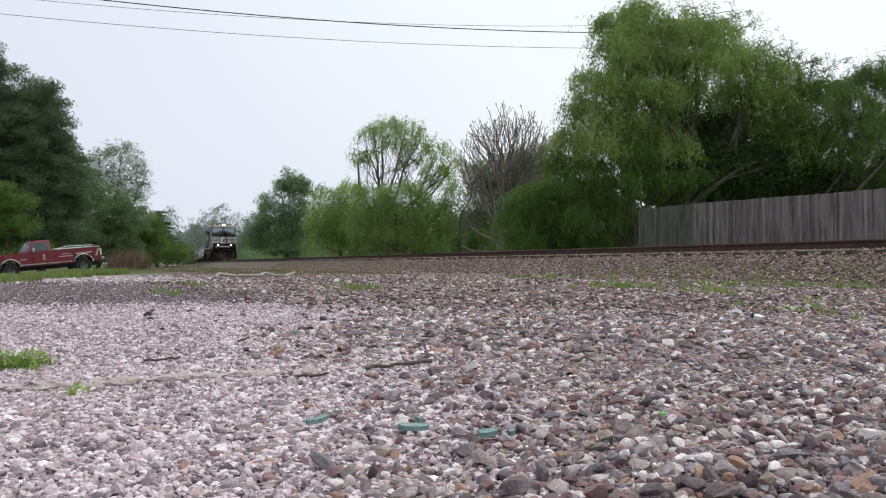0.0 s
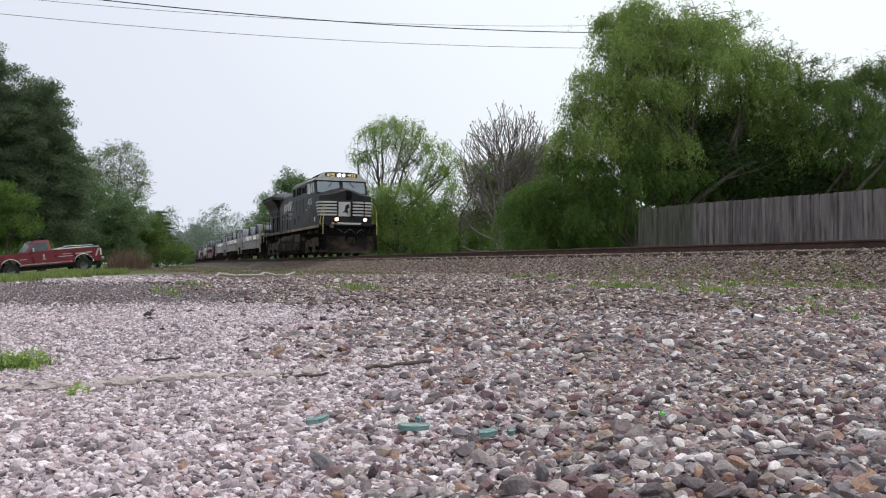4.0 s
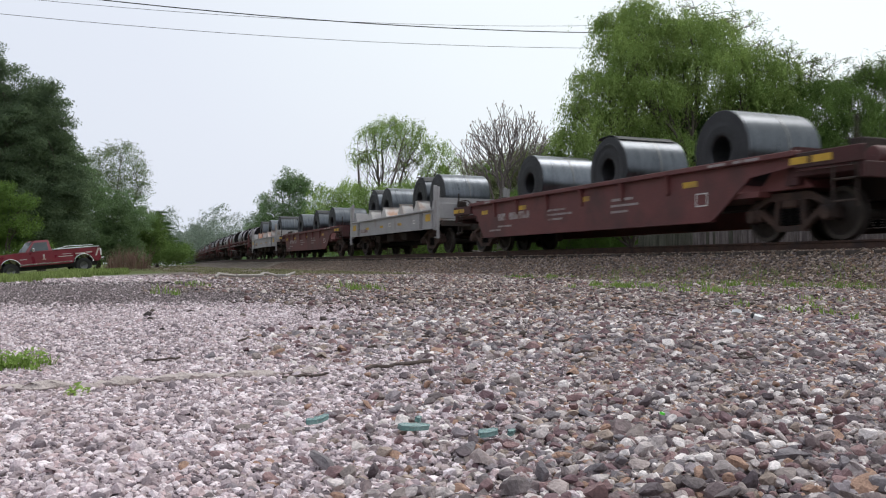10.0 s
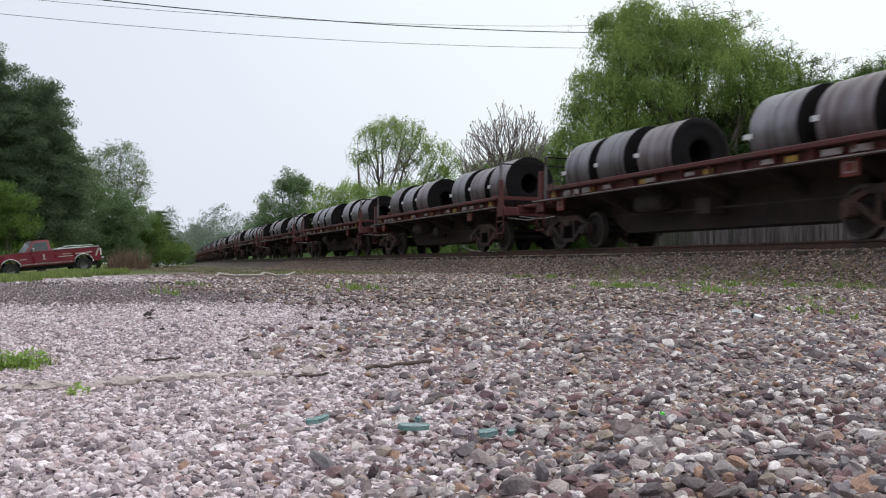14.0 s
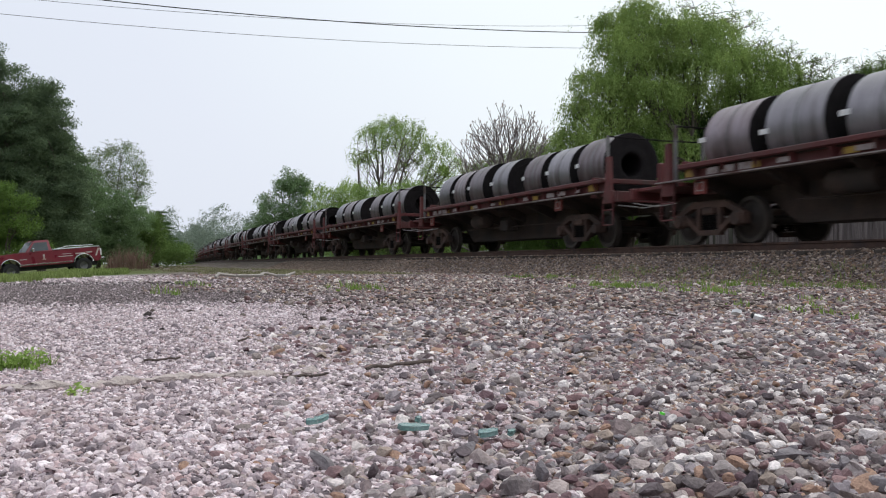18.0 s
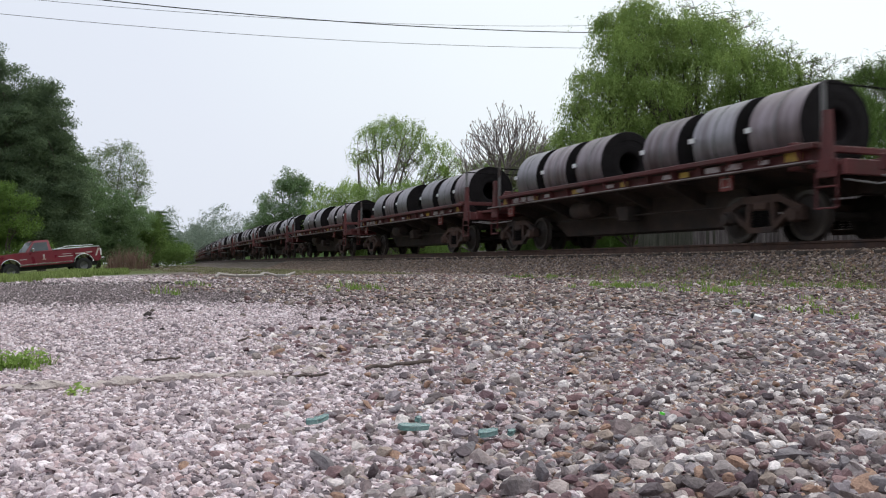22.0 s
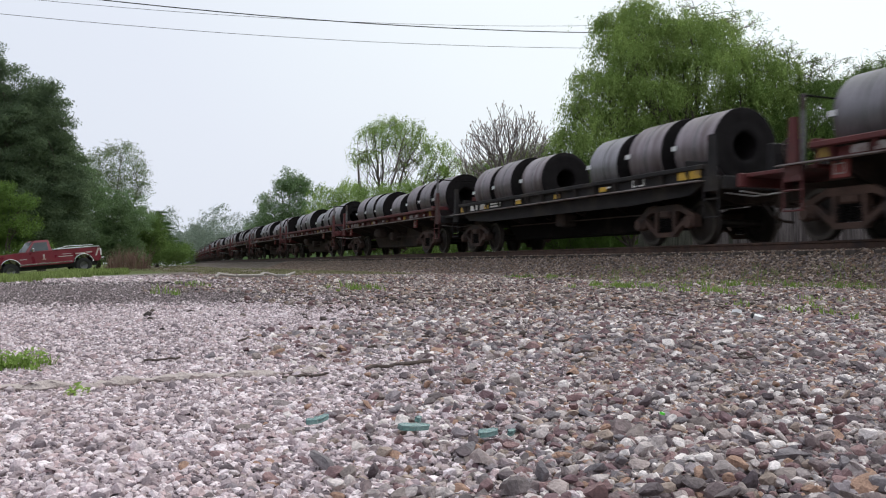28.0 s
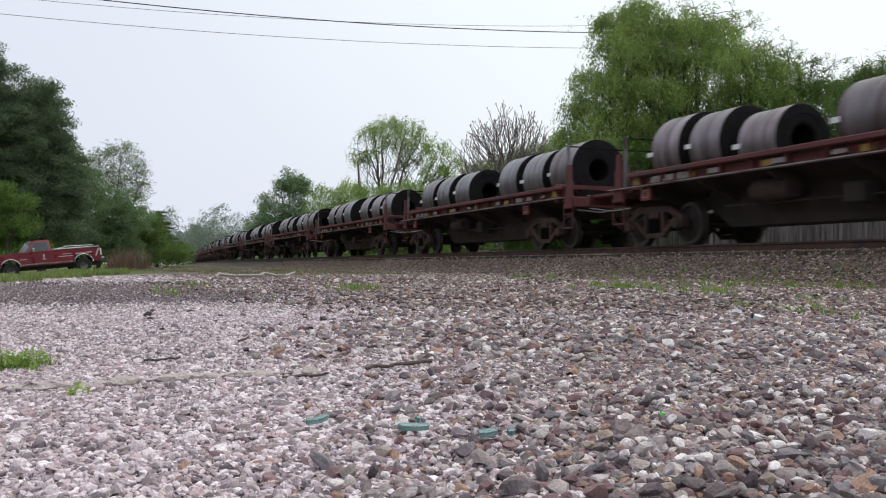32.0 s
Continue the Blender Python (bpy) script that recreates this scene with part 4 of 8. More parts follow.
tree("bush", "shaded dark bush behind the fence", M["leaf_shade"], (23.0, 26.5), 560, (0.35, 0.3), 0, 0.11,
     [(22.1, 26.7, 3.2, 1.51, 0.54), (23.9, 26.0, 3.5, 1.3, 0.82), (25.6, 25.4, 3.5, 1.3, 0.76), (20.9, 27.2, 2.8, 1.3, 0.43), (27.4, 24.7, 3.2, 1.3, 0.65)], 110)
tree("bush", "dark green wood edge behind the parked pickup", M["leaf_mid2"], (2.5, 97.7), 420, (0.5, 0.45), 0, 0.2,
     [(-1.2, 99.1, 1.9, 2.41, 1.51), (1.4, 98.2, 1.6, 2.41, 1.33), (3.9, 97.2, 1.9, 2.11, 1.51), (6.7, 96.1, 1.5, 1.81, 1.09), (-4.0, 100.2, 1.9, 2.41, 1.51)], 80)
tree("bush", "dark green bush low beside the track", M["leaf_mid2"], (4.2, 86.3), 240, (0.4, 0.35), 0, 0.15,
     [(3.2, 86.7, 1.3, 1.61, 0.97), (5.0, 86.0, 1.3, 1.29, 0.86), (6.2, 85.6, 1.1, 1.07, 0.64), (2.0, 87.2, 1.1, 1.34, 0.75)], 90)
# two backing bushes, added so that no sky shows through the foliage before them
tree("bush", "dark leaves added behind the dense bush to close its sky gaps", M["leaf_dark"], (21.3, 36.8), 420, (0.4, 0.35), 0, 0.13,
     [(18.9, 37.7, 2.8, 1.1, 1.1), (20.7, 36.9, 3.3, 1.38, 1.1), (22.5, 36.3, 3.1, 1.38, 1.24), (23.8, 35.8, 2.3, 1.24, 0.96), (19.7, 37.4, 1.6, 1.65, 0.61), (22.3, 36.4, 1.6, 1.65, 0.61)], 80)
tree("bush", "dark green leaves added behind the willow undergrowth to close its sky gaps", M["leaf_dark2"], (17.7, 54.3), 420, (0.45, 0.4), 0, 0.15,
     [(14.2, 55.6, 3.1, 1.87, 1.31), (17.0, 54.5, 3.3, 1.87, 1.49), (19.8, 53.4, 2.9, 1.87, 1.49), (22.3, 52.5, 2.2, 1.49, 1.12), (16.0, 54.9, 1.8, 2.61, 0.75), (19.5, 53.6, 1.6, 2.61, 0.67)], 90)
# fills the willow's crown from behind with dark leaves in place of shade
tree("bush", "dark leaves standing for the shade inside the large willow", M["leaf_shade"], (20.4, 25.5), 1000, (0.42, 0.38), 0, 0.12,
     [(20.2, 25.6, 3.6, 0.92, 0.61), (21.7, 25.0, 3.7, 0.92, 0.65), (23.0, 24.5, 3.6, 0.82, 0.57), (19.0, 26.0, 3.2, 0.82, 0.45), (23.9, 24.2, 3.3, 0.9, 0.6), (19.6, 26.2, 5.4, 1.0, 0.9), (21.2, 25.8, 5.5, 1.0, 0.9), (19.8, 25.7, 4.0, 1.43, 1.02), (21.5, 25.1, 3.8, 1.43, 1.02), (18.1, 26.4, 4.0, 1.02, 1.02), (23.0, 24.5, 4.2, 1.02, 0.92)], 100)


def bare_tree():
    """A leafless tree with a wide fan of upright twigs."""
    rr = random.Random(21)
    root = thing("bare_tree", "leafless grey tree with a wide fan of budding twigs", "tree", group="trees along the railway", m=Matrix.Translation((19.1, 40.85, .05)))
    bm = bmesh.new()

    tips = []
    side, deep = Vector((.93, -.36, 0)), Vector((.36, .93, 0))
    stem = limb(bm, (0, 0, -.2), (.15, .05, 4.4), .24, .09, rr, .05, 8, 8)

    def outer(a, k):
        """A place in the fan of the crown, a radians from upright and k of the way out."""
        return side * (.45 + 2.95 * math.sin(a) * k) + deep * rr.gauss(0, .45 * k) + Vector((0, 0, 4.0 + 4.55 * math.cos(a) * k))

    for n in range(13):
        a = radians(-68 + 136 * n / 12 + rr.uniform(-4, 4))
        start = stem[rr.randint(4, 8)] if abs(a) < .9 else stem[rr.randint(3, 5)]
        bough = limb(bm, start, outer(a * .92, .52), .062, .030, rr, .10, 6, 6)
        for _ in range(9):
            b = a + rr.gauss(0, .17)
            twig = limb(bm, rr.choice(bough[2:]), outer(b, rr.uniform(.80, 1.03)), .024, .012, rr, .09, 5, 5)
            tips.append(list(twig[-1]))
            for q in twig[2:5]:
                tip = q + side * rr.gauss(math.sin(b) * .25, .20) + deep * rr.gauss(0, .15) + Vector((0, 0, rr.uniform(.35, .75)))
                limb(bm, q, tip, .013, .009, rr, .08, 3, 4)
                tips.append(list(tip))
    for tip, mid in (((-2.2, -.3, 1.35), 2), ((-1.9, .4, 3.1), 3), ((1.5, -.5, 2.3), 2)):
        pts = limb(bm, stem[mid], tip, .075, .03, rr, .16, 6)
        for q in pts[2:]:
            limb(bm, q, q + side * rr.gauss(-.2, .3) + Vector((0, 0, rr.uniform(.4, .9))), .02, .010, rr, .1, 4, 4)
    part("trunk", bm, M["bark_grey"], root, smooth=True)
    leaves("budding", np.array(tips), np.random.default_rng(2), (.03, .05), .10, 5, M["bud_brown"], root)["kind"] = "stuff"


bare_tree()


def far_woods():
    rng = np.random.default_rng(55)
    spots = []
    for i in range(2600):
        y = rng.uniform(215, 330)
        x = rng.uniform(14, 55) + (y - 260) * .1
        h = 9 + 4.5 * math.sin(x * .55) + 2.5 * math.sin(x * 1.7 + 1)
        spots.append((x, y, rng.uniform(.3, 1) ** .7 * h))
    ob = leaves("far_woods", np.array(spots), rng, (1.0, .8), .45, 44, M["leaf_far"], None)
    tagged(ob, "distant woodland where the track disappears, its leaves paled for haze", "woodland", kind="stuff")
    # tree belt out of view, added to darken the reflections on the coil sides
    spots = []
    for i in range(1500):
        y = rng.uniform(2, 72)
        x = -rng.uniform(13, 30) - (8 if y < 20 else 0)
        spots.append((x, y, rng.uniform(.02, 1) * (13 + 3 * math.sin(y * .3))))
    ob = leaves("lot_woods", np.array(spots), rng, (.9, .7), .5, 34, M["leaf_pine"], None)
    tagged(ob, "unseen belt of trees left of view, added to darken reflections in the coils", "woodland", kind="stuff")
    spots = []
    for i in range(3200):
        side = rng.random()
        y = rng.uniform(75, 240)
        if side < .35:
            x = -rng.uniform(2, 26) + (y - 75) * .03
            h = 9
        else:
            x = TRACK + float(bend(y)) + rng.uniform(9, 26)
            h = 5 + 2.5 * math.sin(y * .21)
        spots.append((x, y, rng.uniform(.05, 1) * h))
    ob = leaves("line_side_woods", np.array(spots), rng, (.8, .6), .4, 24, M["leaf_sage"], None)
    tagged(ob, "dark green woods lining both sides of the railway", "woodland", kind="stuff")
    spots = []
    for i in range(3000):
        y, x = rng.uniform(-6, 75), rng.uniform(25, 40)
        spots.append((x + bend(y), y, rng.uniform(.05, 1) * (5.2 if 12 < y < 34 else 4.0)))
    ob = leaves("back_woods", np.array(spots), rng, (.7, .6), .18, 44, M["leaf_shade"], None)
    tagged(ob, "undergrowth behind the trees and the fence, its shade put into dark leaves", "woodland", kind="stuff")


far_woods()


def tufts(name, label, spots, mat, seed, height=.12, blades=26, width=.006):
    rng = np.random.default_rng(seed)
    V = []
    for x, y, s in spots:
        n = max(6, int(blades * s))
        bx, by = x + rng.normal(0, .05 * s, n), y + rng.normal(0, .05 * s, n)
        z = land(bx, by)
        h = height * s * rng.uniform(.5, 1.2, n)
        ang = rng.uniform(0, TAU, n)
        lean = rng.uniform(.1, .75, n) * h
        dx, dy = np.cos(ang), np.sin(ang)
        w = width * (1 + .6 * s)
        for k in range(n):
            b = np.array([bx[k], by[k], z[k] - .01])
            t = b + np.array([dx[k] * lean[k], dy[k] * lean[k], h[k]])
            mid = b * .5 + t * .5 + np.array([-dx[k], -dy[k], .6]) * lean[k] * .18
            sv = np.array([-dy[k], dx[k], 0]) * w
            V += [b - sv, b + sv, mid + sv * .8, mid - sv * .8, mid - sv * .8, mid + sv * .8, t + sv * .1, t - sv * .1]
    V = np.array(V)
    ob = pydata(name, V, np.arange(len(V)).reshape(-1, 4), [mat])
    return tagged(ob, label, "grass", kind="stuff")


def make_grass():
    rng = random.Random(14)
    s = []
    for i in range(22):
        s.append((-.29 + rng.gauss(0, .07), 2.58 + rng.gauss(0, .05), rng.uniform(.25, .55)))
    tufts("weed_tuft", "small bright green weed tuft in the gravel", s, M["grass_green"], 1, .10, 90, .0028)
    nr = np.random.default_rng(5)
    spots = np.array([(-.29 + rng.gauss(0, .075), 2.58 + rng.gauss(0, .05), .012 + .035 * rng.random()) for _ in range(20)] + [(-.062 + rng.gauss(0, .010), 2.00 + rng.gauss(0, .012), .006 + .012 * rng.random()) for _ in range(2)])
    tagged(leaves("weed_leaves", spots, nr, (.018, .012), .015, 26, M["weed_green"], None), "small leafy green weeds growing through the gravel", "weeds", kind="stuff")
    s = [(-.06 + rng.gauss(0, .012), 2.00 + rng.gauss(0, .012), rng.uniform(.15, .28)) for i in range(3)]
    tufts("weed_tuft", "small bright green weed tuft in the gravel", s, M["grass_lot"], 2, .07, 26, .0020)
    s = []
    for i in range(150):
        y = rng.uniform(6.5, 19)
        q = rng.gauss(9.1, .35) - max(0, rng.gauss(0, .35))
        k = noise.noise(Vector((q * .5, y * .55, 1)))
        if k > .05:
            s.append((q, y, rng.uniform(.4, 1.0)))
    for x, y, n in ((6.07, 9.3, 20), (6.4, 10.4, 14), (7.4, 10.2, 12), (6.07, 7.75, 12), (4.19, 4.97, 7), (5.77, 6.8, 7), (4.16, 4.3, 6), (5.4, 5.5, 6), (4.08, 3.87, 5), (3.9, 3.65, 4), (3.83, 3.42, 4), (4.6, 4.5, 4), (.93, 11.3, 3), (.39, 8.5, 2), (1.2, 13.3, 3), (2.64, 9.3, 6), (2.96, 9.9, 6)):
        s += [(x + rng.gauss(0, .020 * y), y + rng.gauss(0, .06 + .022 * y), rng.uniform(.2, .6) + (.30 if y > 7 else 0)) for _ in range(n)]
    tufts("verge_grass", "thin green grass along the foot of the ballast", s, M["grass_green"], 3, .12, 19, .0048)
    s = [(8.9 + 1.5 * rng.random(), rng.uniform(6.5, 17), rng.uniform(.5, 1.2)) for _ in range(190)]
    tufts("ballast_weeds", "thin weed stems on the slope of the ballast", s, M["grass_lot"], 9, .10, 9, .0035)
    s = []
    for i in range(2400):
        y = 11.5 + 39 * rng.random() ** 1.0
        x = y * rng.uniform(-.15, .03)
        edge = y - 11.5 - 170 * (x / y + .13) + 9 * noise.noise(Vector((x * .6, y * .2, 5)))
        if edge > 0 and x < .02 * y and rng.random() < .35 + edge * .05:
            s.append((x, y, rng.uniform(.6, 1.3) + (y - 16) * .010))
    s += [(rng.uniform(-6.8, -1.2), rng.uniform(45.0, 48.3), rng.uniform(.9, 1.5)) for _ in range(260)]
    tufts("lot_grass", "ragged green grass between the lot and the pickup", s, M["grass_lot"], 4, .15, 14, .009)
    s = []
    for i in range(2200):
        y = 24 + 90 * rng.random() ** 1.6
        x = 8.6 + float(bend(y)) - rng.random() * (2 + .10 * y)
        if noise.noise(Vector((x * .6, y * .2, 8))) > -.05:
            s.append((x, y, rng.uniform(.5, 1.2)))
    tufts("trackside_grass", "short dull grass and weeds beside the track", s, M["grass_dull"], 5, .09, 16, .012)
    s = [(rng.gauss(1.0, .75), rng.uniform(62, 70), rng.uniform(.5, 2.4)) for i in range(30)]
    tufts("dry_weeds", "reddish brown dry weeds before the trees", s, M["grass_dry"], 6, .70, 14, .007)
    s = [(rng.uniform(14.6, 17.5) + float(bend(y)), y, rng.uniform(1, 2.2)) for y in (rng.uniform(4, 70) for _ in range(420))]
    tufts("far_verge_grass", "green grass along the far side of the track", s, M["grass_green"], 7, .16, 20, .014)


make_grass()


def make_fence():
    fence = thing("wooden_fence", "weathered grey wooden privacy fence of upright boards beyond the track", "fence")
    rng = random.Random(4)
    shapes = []
    for i in range(4):
        h = 1.88 + rng.uniform(-.015, .015)
        for _ in range(2):
            shapes.append(prism(bmesh.new(), [(-.0735, -.1), (.0735, -.1), (.0735, h - .03), (.04, h), (-.04, h), (-.0735, h - .03)], -.01, .01, "x"))
    firsts = {"fence_wood": [], "fence_moss": []}
    x0 = 16.15
    n = int((23.9 - 3.0) / .1425)
    for i in range(n):
        y = 23.85 - i * .1425
        z = .10 + float(land(x0, y)) + .05 * math.sin(y * .35)
        m = pose(x0 + rng.uniform(-.006, .006), y, z + rng.uniform(-.012, .012), 0, rng.gauss(0, .3), rng.gauss(0, 1.0))
        m = m @ Matrix.Rotation(rng.gauss(0, .006), 4, "X")
        wood = "fence_moss" if rng.random() < 1.15 - i / 30 else "fence_wood"
        alike = firsts[wood]
        if len(alike) < 4:
            b = part("board", shapes.pop(), M[wood], fence, "board greened by moss and darkened for the shade of the bush" if wood == "fence_moss" else "")
            b.matrix_basis = m
            alike.append(b)
        else:
            again(alike[rng.randrange(4)], m)
    for z in (.45, 1.05, 1.65):
        bm = box(bmesh.new(), x0 + .016, x0 + .055, 3.0, 23.9, z + .12, z + .21, .005)
        part("rail", bm, M["fence_wood"], fence)
    bm = box(bmesh.new(), -.045, .045, -.045, .045, -.3, 1.85, .006)
    first = part("post", bm, M["fence_wood"], fence)
    for i in range(9):
        m = pose(x0 + .102, 23.8 - i * 2.44, .17)
        if i:
            again(first, m)
        else:
            first.matrix_basis = m


make_fence()


def make_wires():
    for a, b, r, sag, rise, label in (((-6.2, 29.8, 8.45), (19.5, 29.3, 9.42), .017, .96, (1.85, .222), "thick black overhead cable crossing the sky"), ((-6.2, 29.8, 8.40), (19.5, 29.35, 9.78), .007, 1.0, (1.5, .20), "thin overhead wire crossing the sky"), ((-6.2, 29.8, 7.98), (19.5, 29.25, 8.86), .008, .81, (1.1, .157), "thin overhead wire crossing the sky")):
        a, b = Vector(a), Vector(b)
        a = a + (a - b) * .5
        pts = [a.lerp(b, k / 24) + Vector((0, 0, rise[0] * (1 - k / 24) + rise[1] * k / 24 - sag * 4 * (k / 24) * (1 - k / 24))) for k in range(25)]
        bm = tube(bmesh.new(), pts, r, 6)
        tagged(link("overhead_wire", bm, M["wire_black"]), label, "wire", group="overhead wires")
    for x, y, h in ((19.5, 29.3, 10.6), (-19.2, 30.05, 10.4)):
        pole = thing("utility_pole", "tall brown wooden utility pole hidden among the trees", "utility pole", m=Matrix.Translation((x, y, float(land(x, y)) - .1)))
        part("shaft", tube(bmesh.new(), [(0, 0, 0), (0, 0, h)], [.15, .11], 10), M["bark"], pole, smooth=True)
        part("crossarm", box(bmesh.new(), -.05, .05, -1.1, 1.1, h - .75, h - .63, .01), M["bark"], pole)


make_wires()

# ---- the train: x forward, y away from the lot, z over the rails ----


def beam(bm, a, b, thick, y0, y1, mi=0):
    """A bar in the x, z plane from a to b."""
    (x0, z0), (x1, z1) = a, b
    d = Vector((x1 - x0, z1 - z0)).normalized() * thick * .5
    n = Vector((-d.y, d.x))
    prism(bm, [(x0 + n.x, z0 + n.y), (x0 - n.x, z0 - n.y), (x1 - n.x, z1 - n.y), (x1 + n.x, z1 + n.y)], y0, y1, "y", mi)


def wheelset(parent, x, r, name="wheelset", steel="wheel_steel"):
    bm = bmesh.new()
    for s in (-1, 1):
        prof = [(r * .16, s * .69), (r * .30, s * .70), (r * .36, s * .735), (r * .74, s * .73), (r * .80, s * .69), (r * .80, s * .675), (r * 1.05, s * .68), (r * 1.06, s * .705), (r, s * .725), (r * .985, s * .81), (r * .83, s * .81), (r * .80, s * .785), (r * .74, s * .77), (r * .40, s * .80), (r * .30, s * .84), (r * .16, s * .84)]
        lathe(bm, prof, 28, "y", [1 if i in (8, 9) else 0 for i in range(len(prof))])
    lathe(bm, [(.01, -1.02), (.085, -1.02), (.085, 1.02), (.01, 1.02)], 10, "y")
    o = part(name, bm, [M[steel], M["wheel_rim"] if steel == "wheel_steel" else M[steel]], parent, "", True)
    o.matrix_basis = Matrix.Translation((x, 0, r))
    return o


def bogie(parent, x):
    b = new("bogie")
    b.parent = parent
    b.matrix_basis = Matrix.Translation((x, 0, 0))
    b["label"] = "two-axle cast steel bogie, rusty and dusty"
    frame_bm = bmesh.new()
    y0, y1 = -.06, .06
    beam(frame_bm, (-1.02, .56), (-.45, .80), .11, y0, y1)
    beam(frame_bm, (-.47, .79), (.47, .79), .14, y0, y1)
    beam(frame_bm, (1.02, .56), (.45, .80), .11, y0, y1)
    beam(frame_bm, (-.78, .58), (-.30, .24), .10, y0, y1)
    beam(frame_bm, (.78, .58), (.30, .24), .10, y0, y1)
    beam(frame_bm, (-.34, .22), (.34, .22), .10, y0, y1)
    beam(frame_bm, (-.33, .25), (-.30, .76), .09, y0, y1)
    beam(frame_bm, (.33, .25), (.30, .76), .09, y0, y1)
    for s in (-1, 1):
        box(frame_bm, s * .889 - .17, s * .889 + .17, -.10, .10, .36, .60, .02)
        lathe(frame_bm, [(.01, -.16), (.11, -.16), (.13, -.12), (.13, .02), (.01, .02)], 12, "y", None, (s * .889, 0, .457))
    a = part("side_frame", frame_bm, M["bogie_rust"], b, "cast steel side frame with triangular openings")
    a.matrix_basis = Matrix.Translation((0, -1.03, 0))
    again(a, Matrix.Translation((0, 1.03, 0)) @ Matrix.Rotation(math.pi, 4, "Z"))
    prof = [(.01, .28)]
    for j in range(6):
        prof += [(.085, .29 + j * .05), (.085, .315 + j * .05), (.055, .32 + j * .05), (.055, .335 + j * .05)]
    sp = lathe(bmesh.new(), prof + [(.01, .59)], 10, "z")
    s1 = part("spring", sp, M["black_dusty"], b)
    s1.matrix_basis = Matrix.Translation((-.19, -1.0, 0))
    for k, w in ((0, -1), (.19, -1), (-.19, 1), (0, 1), (.19, 1)):
        again(s1, Matrix.Translation((k, w, 0)))
    part("bolster", box(bmesh.new(), -.19, .19, -1.12, 1.12, .58, .74, .03), M["bogie_rust"], b)
    bm = bmesh.new()
    for s in (-1, 1):
        box(bm, s * .42 - .05, s * .42 + .05, -.75, .75, .42, .56, .01)
    part("brake_beam", bm, M["bogie_rust"], b)
    ws = [wheelset(b, s * .889, .457) for s in (-1, 1)]
    return b


def coupler(parent, x, way):
    bm = bmesh.new()
    box(bm, min(x - way * .75, x - way * .12), max(x - way * .75, x - way * .12), -.09, .09, .76, .98, .02)
    prism(bm, [(x - way * .2, -.16), (x + way * .04, -.19), (x + way * .10, -.05), (x - way * .0, .02), (x + way * .10, .12), (x + way * .02, .19), (x - way * .2, .15)], .70, 1.04, "z")
    tube(bm, [(x - way * .3, -.35, .8), (x - way * .1, -.3, .55), (x + way * .05, -.15, .42), (x + way * .15, 0, .4)], .03, 6)
    part("coupler", bm, M["rust_iron"], parent, "knuckle coupler with hanging air hose")


def bars(parent, x, y, z, rows, name="stencil", mat="stencil_white", way=-1):
    """Lines of lettering too small to read: (dx, dz, length, height)."""
    for dx, dz, ln, h in rows:
        bm = box(bmesh.new(), x + dx, x + dx + ln, min(y, y + way * .004), max(y, y + way * .004), z + dz, z + dz + h)
        part(name, bm, M[mat], parent, "faded white lettering")


def reflector(parent, x, y, z, w=.45, h=.11, mat="yellow_paint"):
    bm = box(bmesh.new(), x, x + w, min(y, y - .005), max(y, y - .005), z, z + h)
    return part("reflector", bm, M[mat], parent, "yellow reflective strip")


def hand_brake(parent, x, y, z):
    bm = lathe(bmesh.new(), [(.26, -.02), (.29, -.02), (.29, .02), (.26, .02)], 20, "x", None, (x, y, z))
    for k in range(4):
        a = k * math.pi / 4
        tube(bm, [(x, y - .27 * math.cos(a), z - .27 * math.sin(a)), (x, y + .27 * math.cos(a), z + .27 * math.sin(a))], .014, 5)
    part("brake_wheel", bm, M["rust_iron"], parent)


def underframe(parent, half, floor, tank=.4):
    """Centre sill, air tank, brake rods."""
    bm = bmesh.new()
    prism(bm, [(-half, .82), (half, .82), (half, floor), (-half, floor)], -.24, .24)
    part("centre_sill", bm, M["rust_iron"], parent)
    bm = lathe(bmesh.new(), [(.01, -.55), (.20, -.55), (.24, -.5), (.24, .5), (.20, .55), (.01, .55)], 16, "x", None, (tank, -.75, .85))
    part("air_tank", bm, M["rust_iron"], parent, "", True)
    bm = bmesh.new()
    tube(bm, [(-half + 2.2, -.55, .62), (half - 2.2, -.55, .58)], .022, 6)
    tube(bm, [(-half + 2.2, .4, .6), (half - 2.2, .4, .6)], .022, 6)
    box(bm, -.9, -.55, -.95, -.6, .62, .95, .02)
    part("brake_rigging", bm, M["rust_iron"], parent)


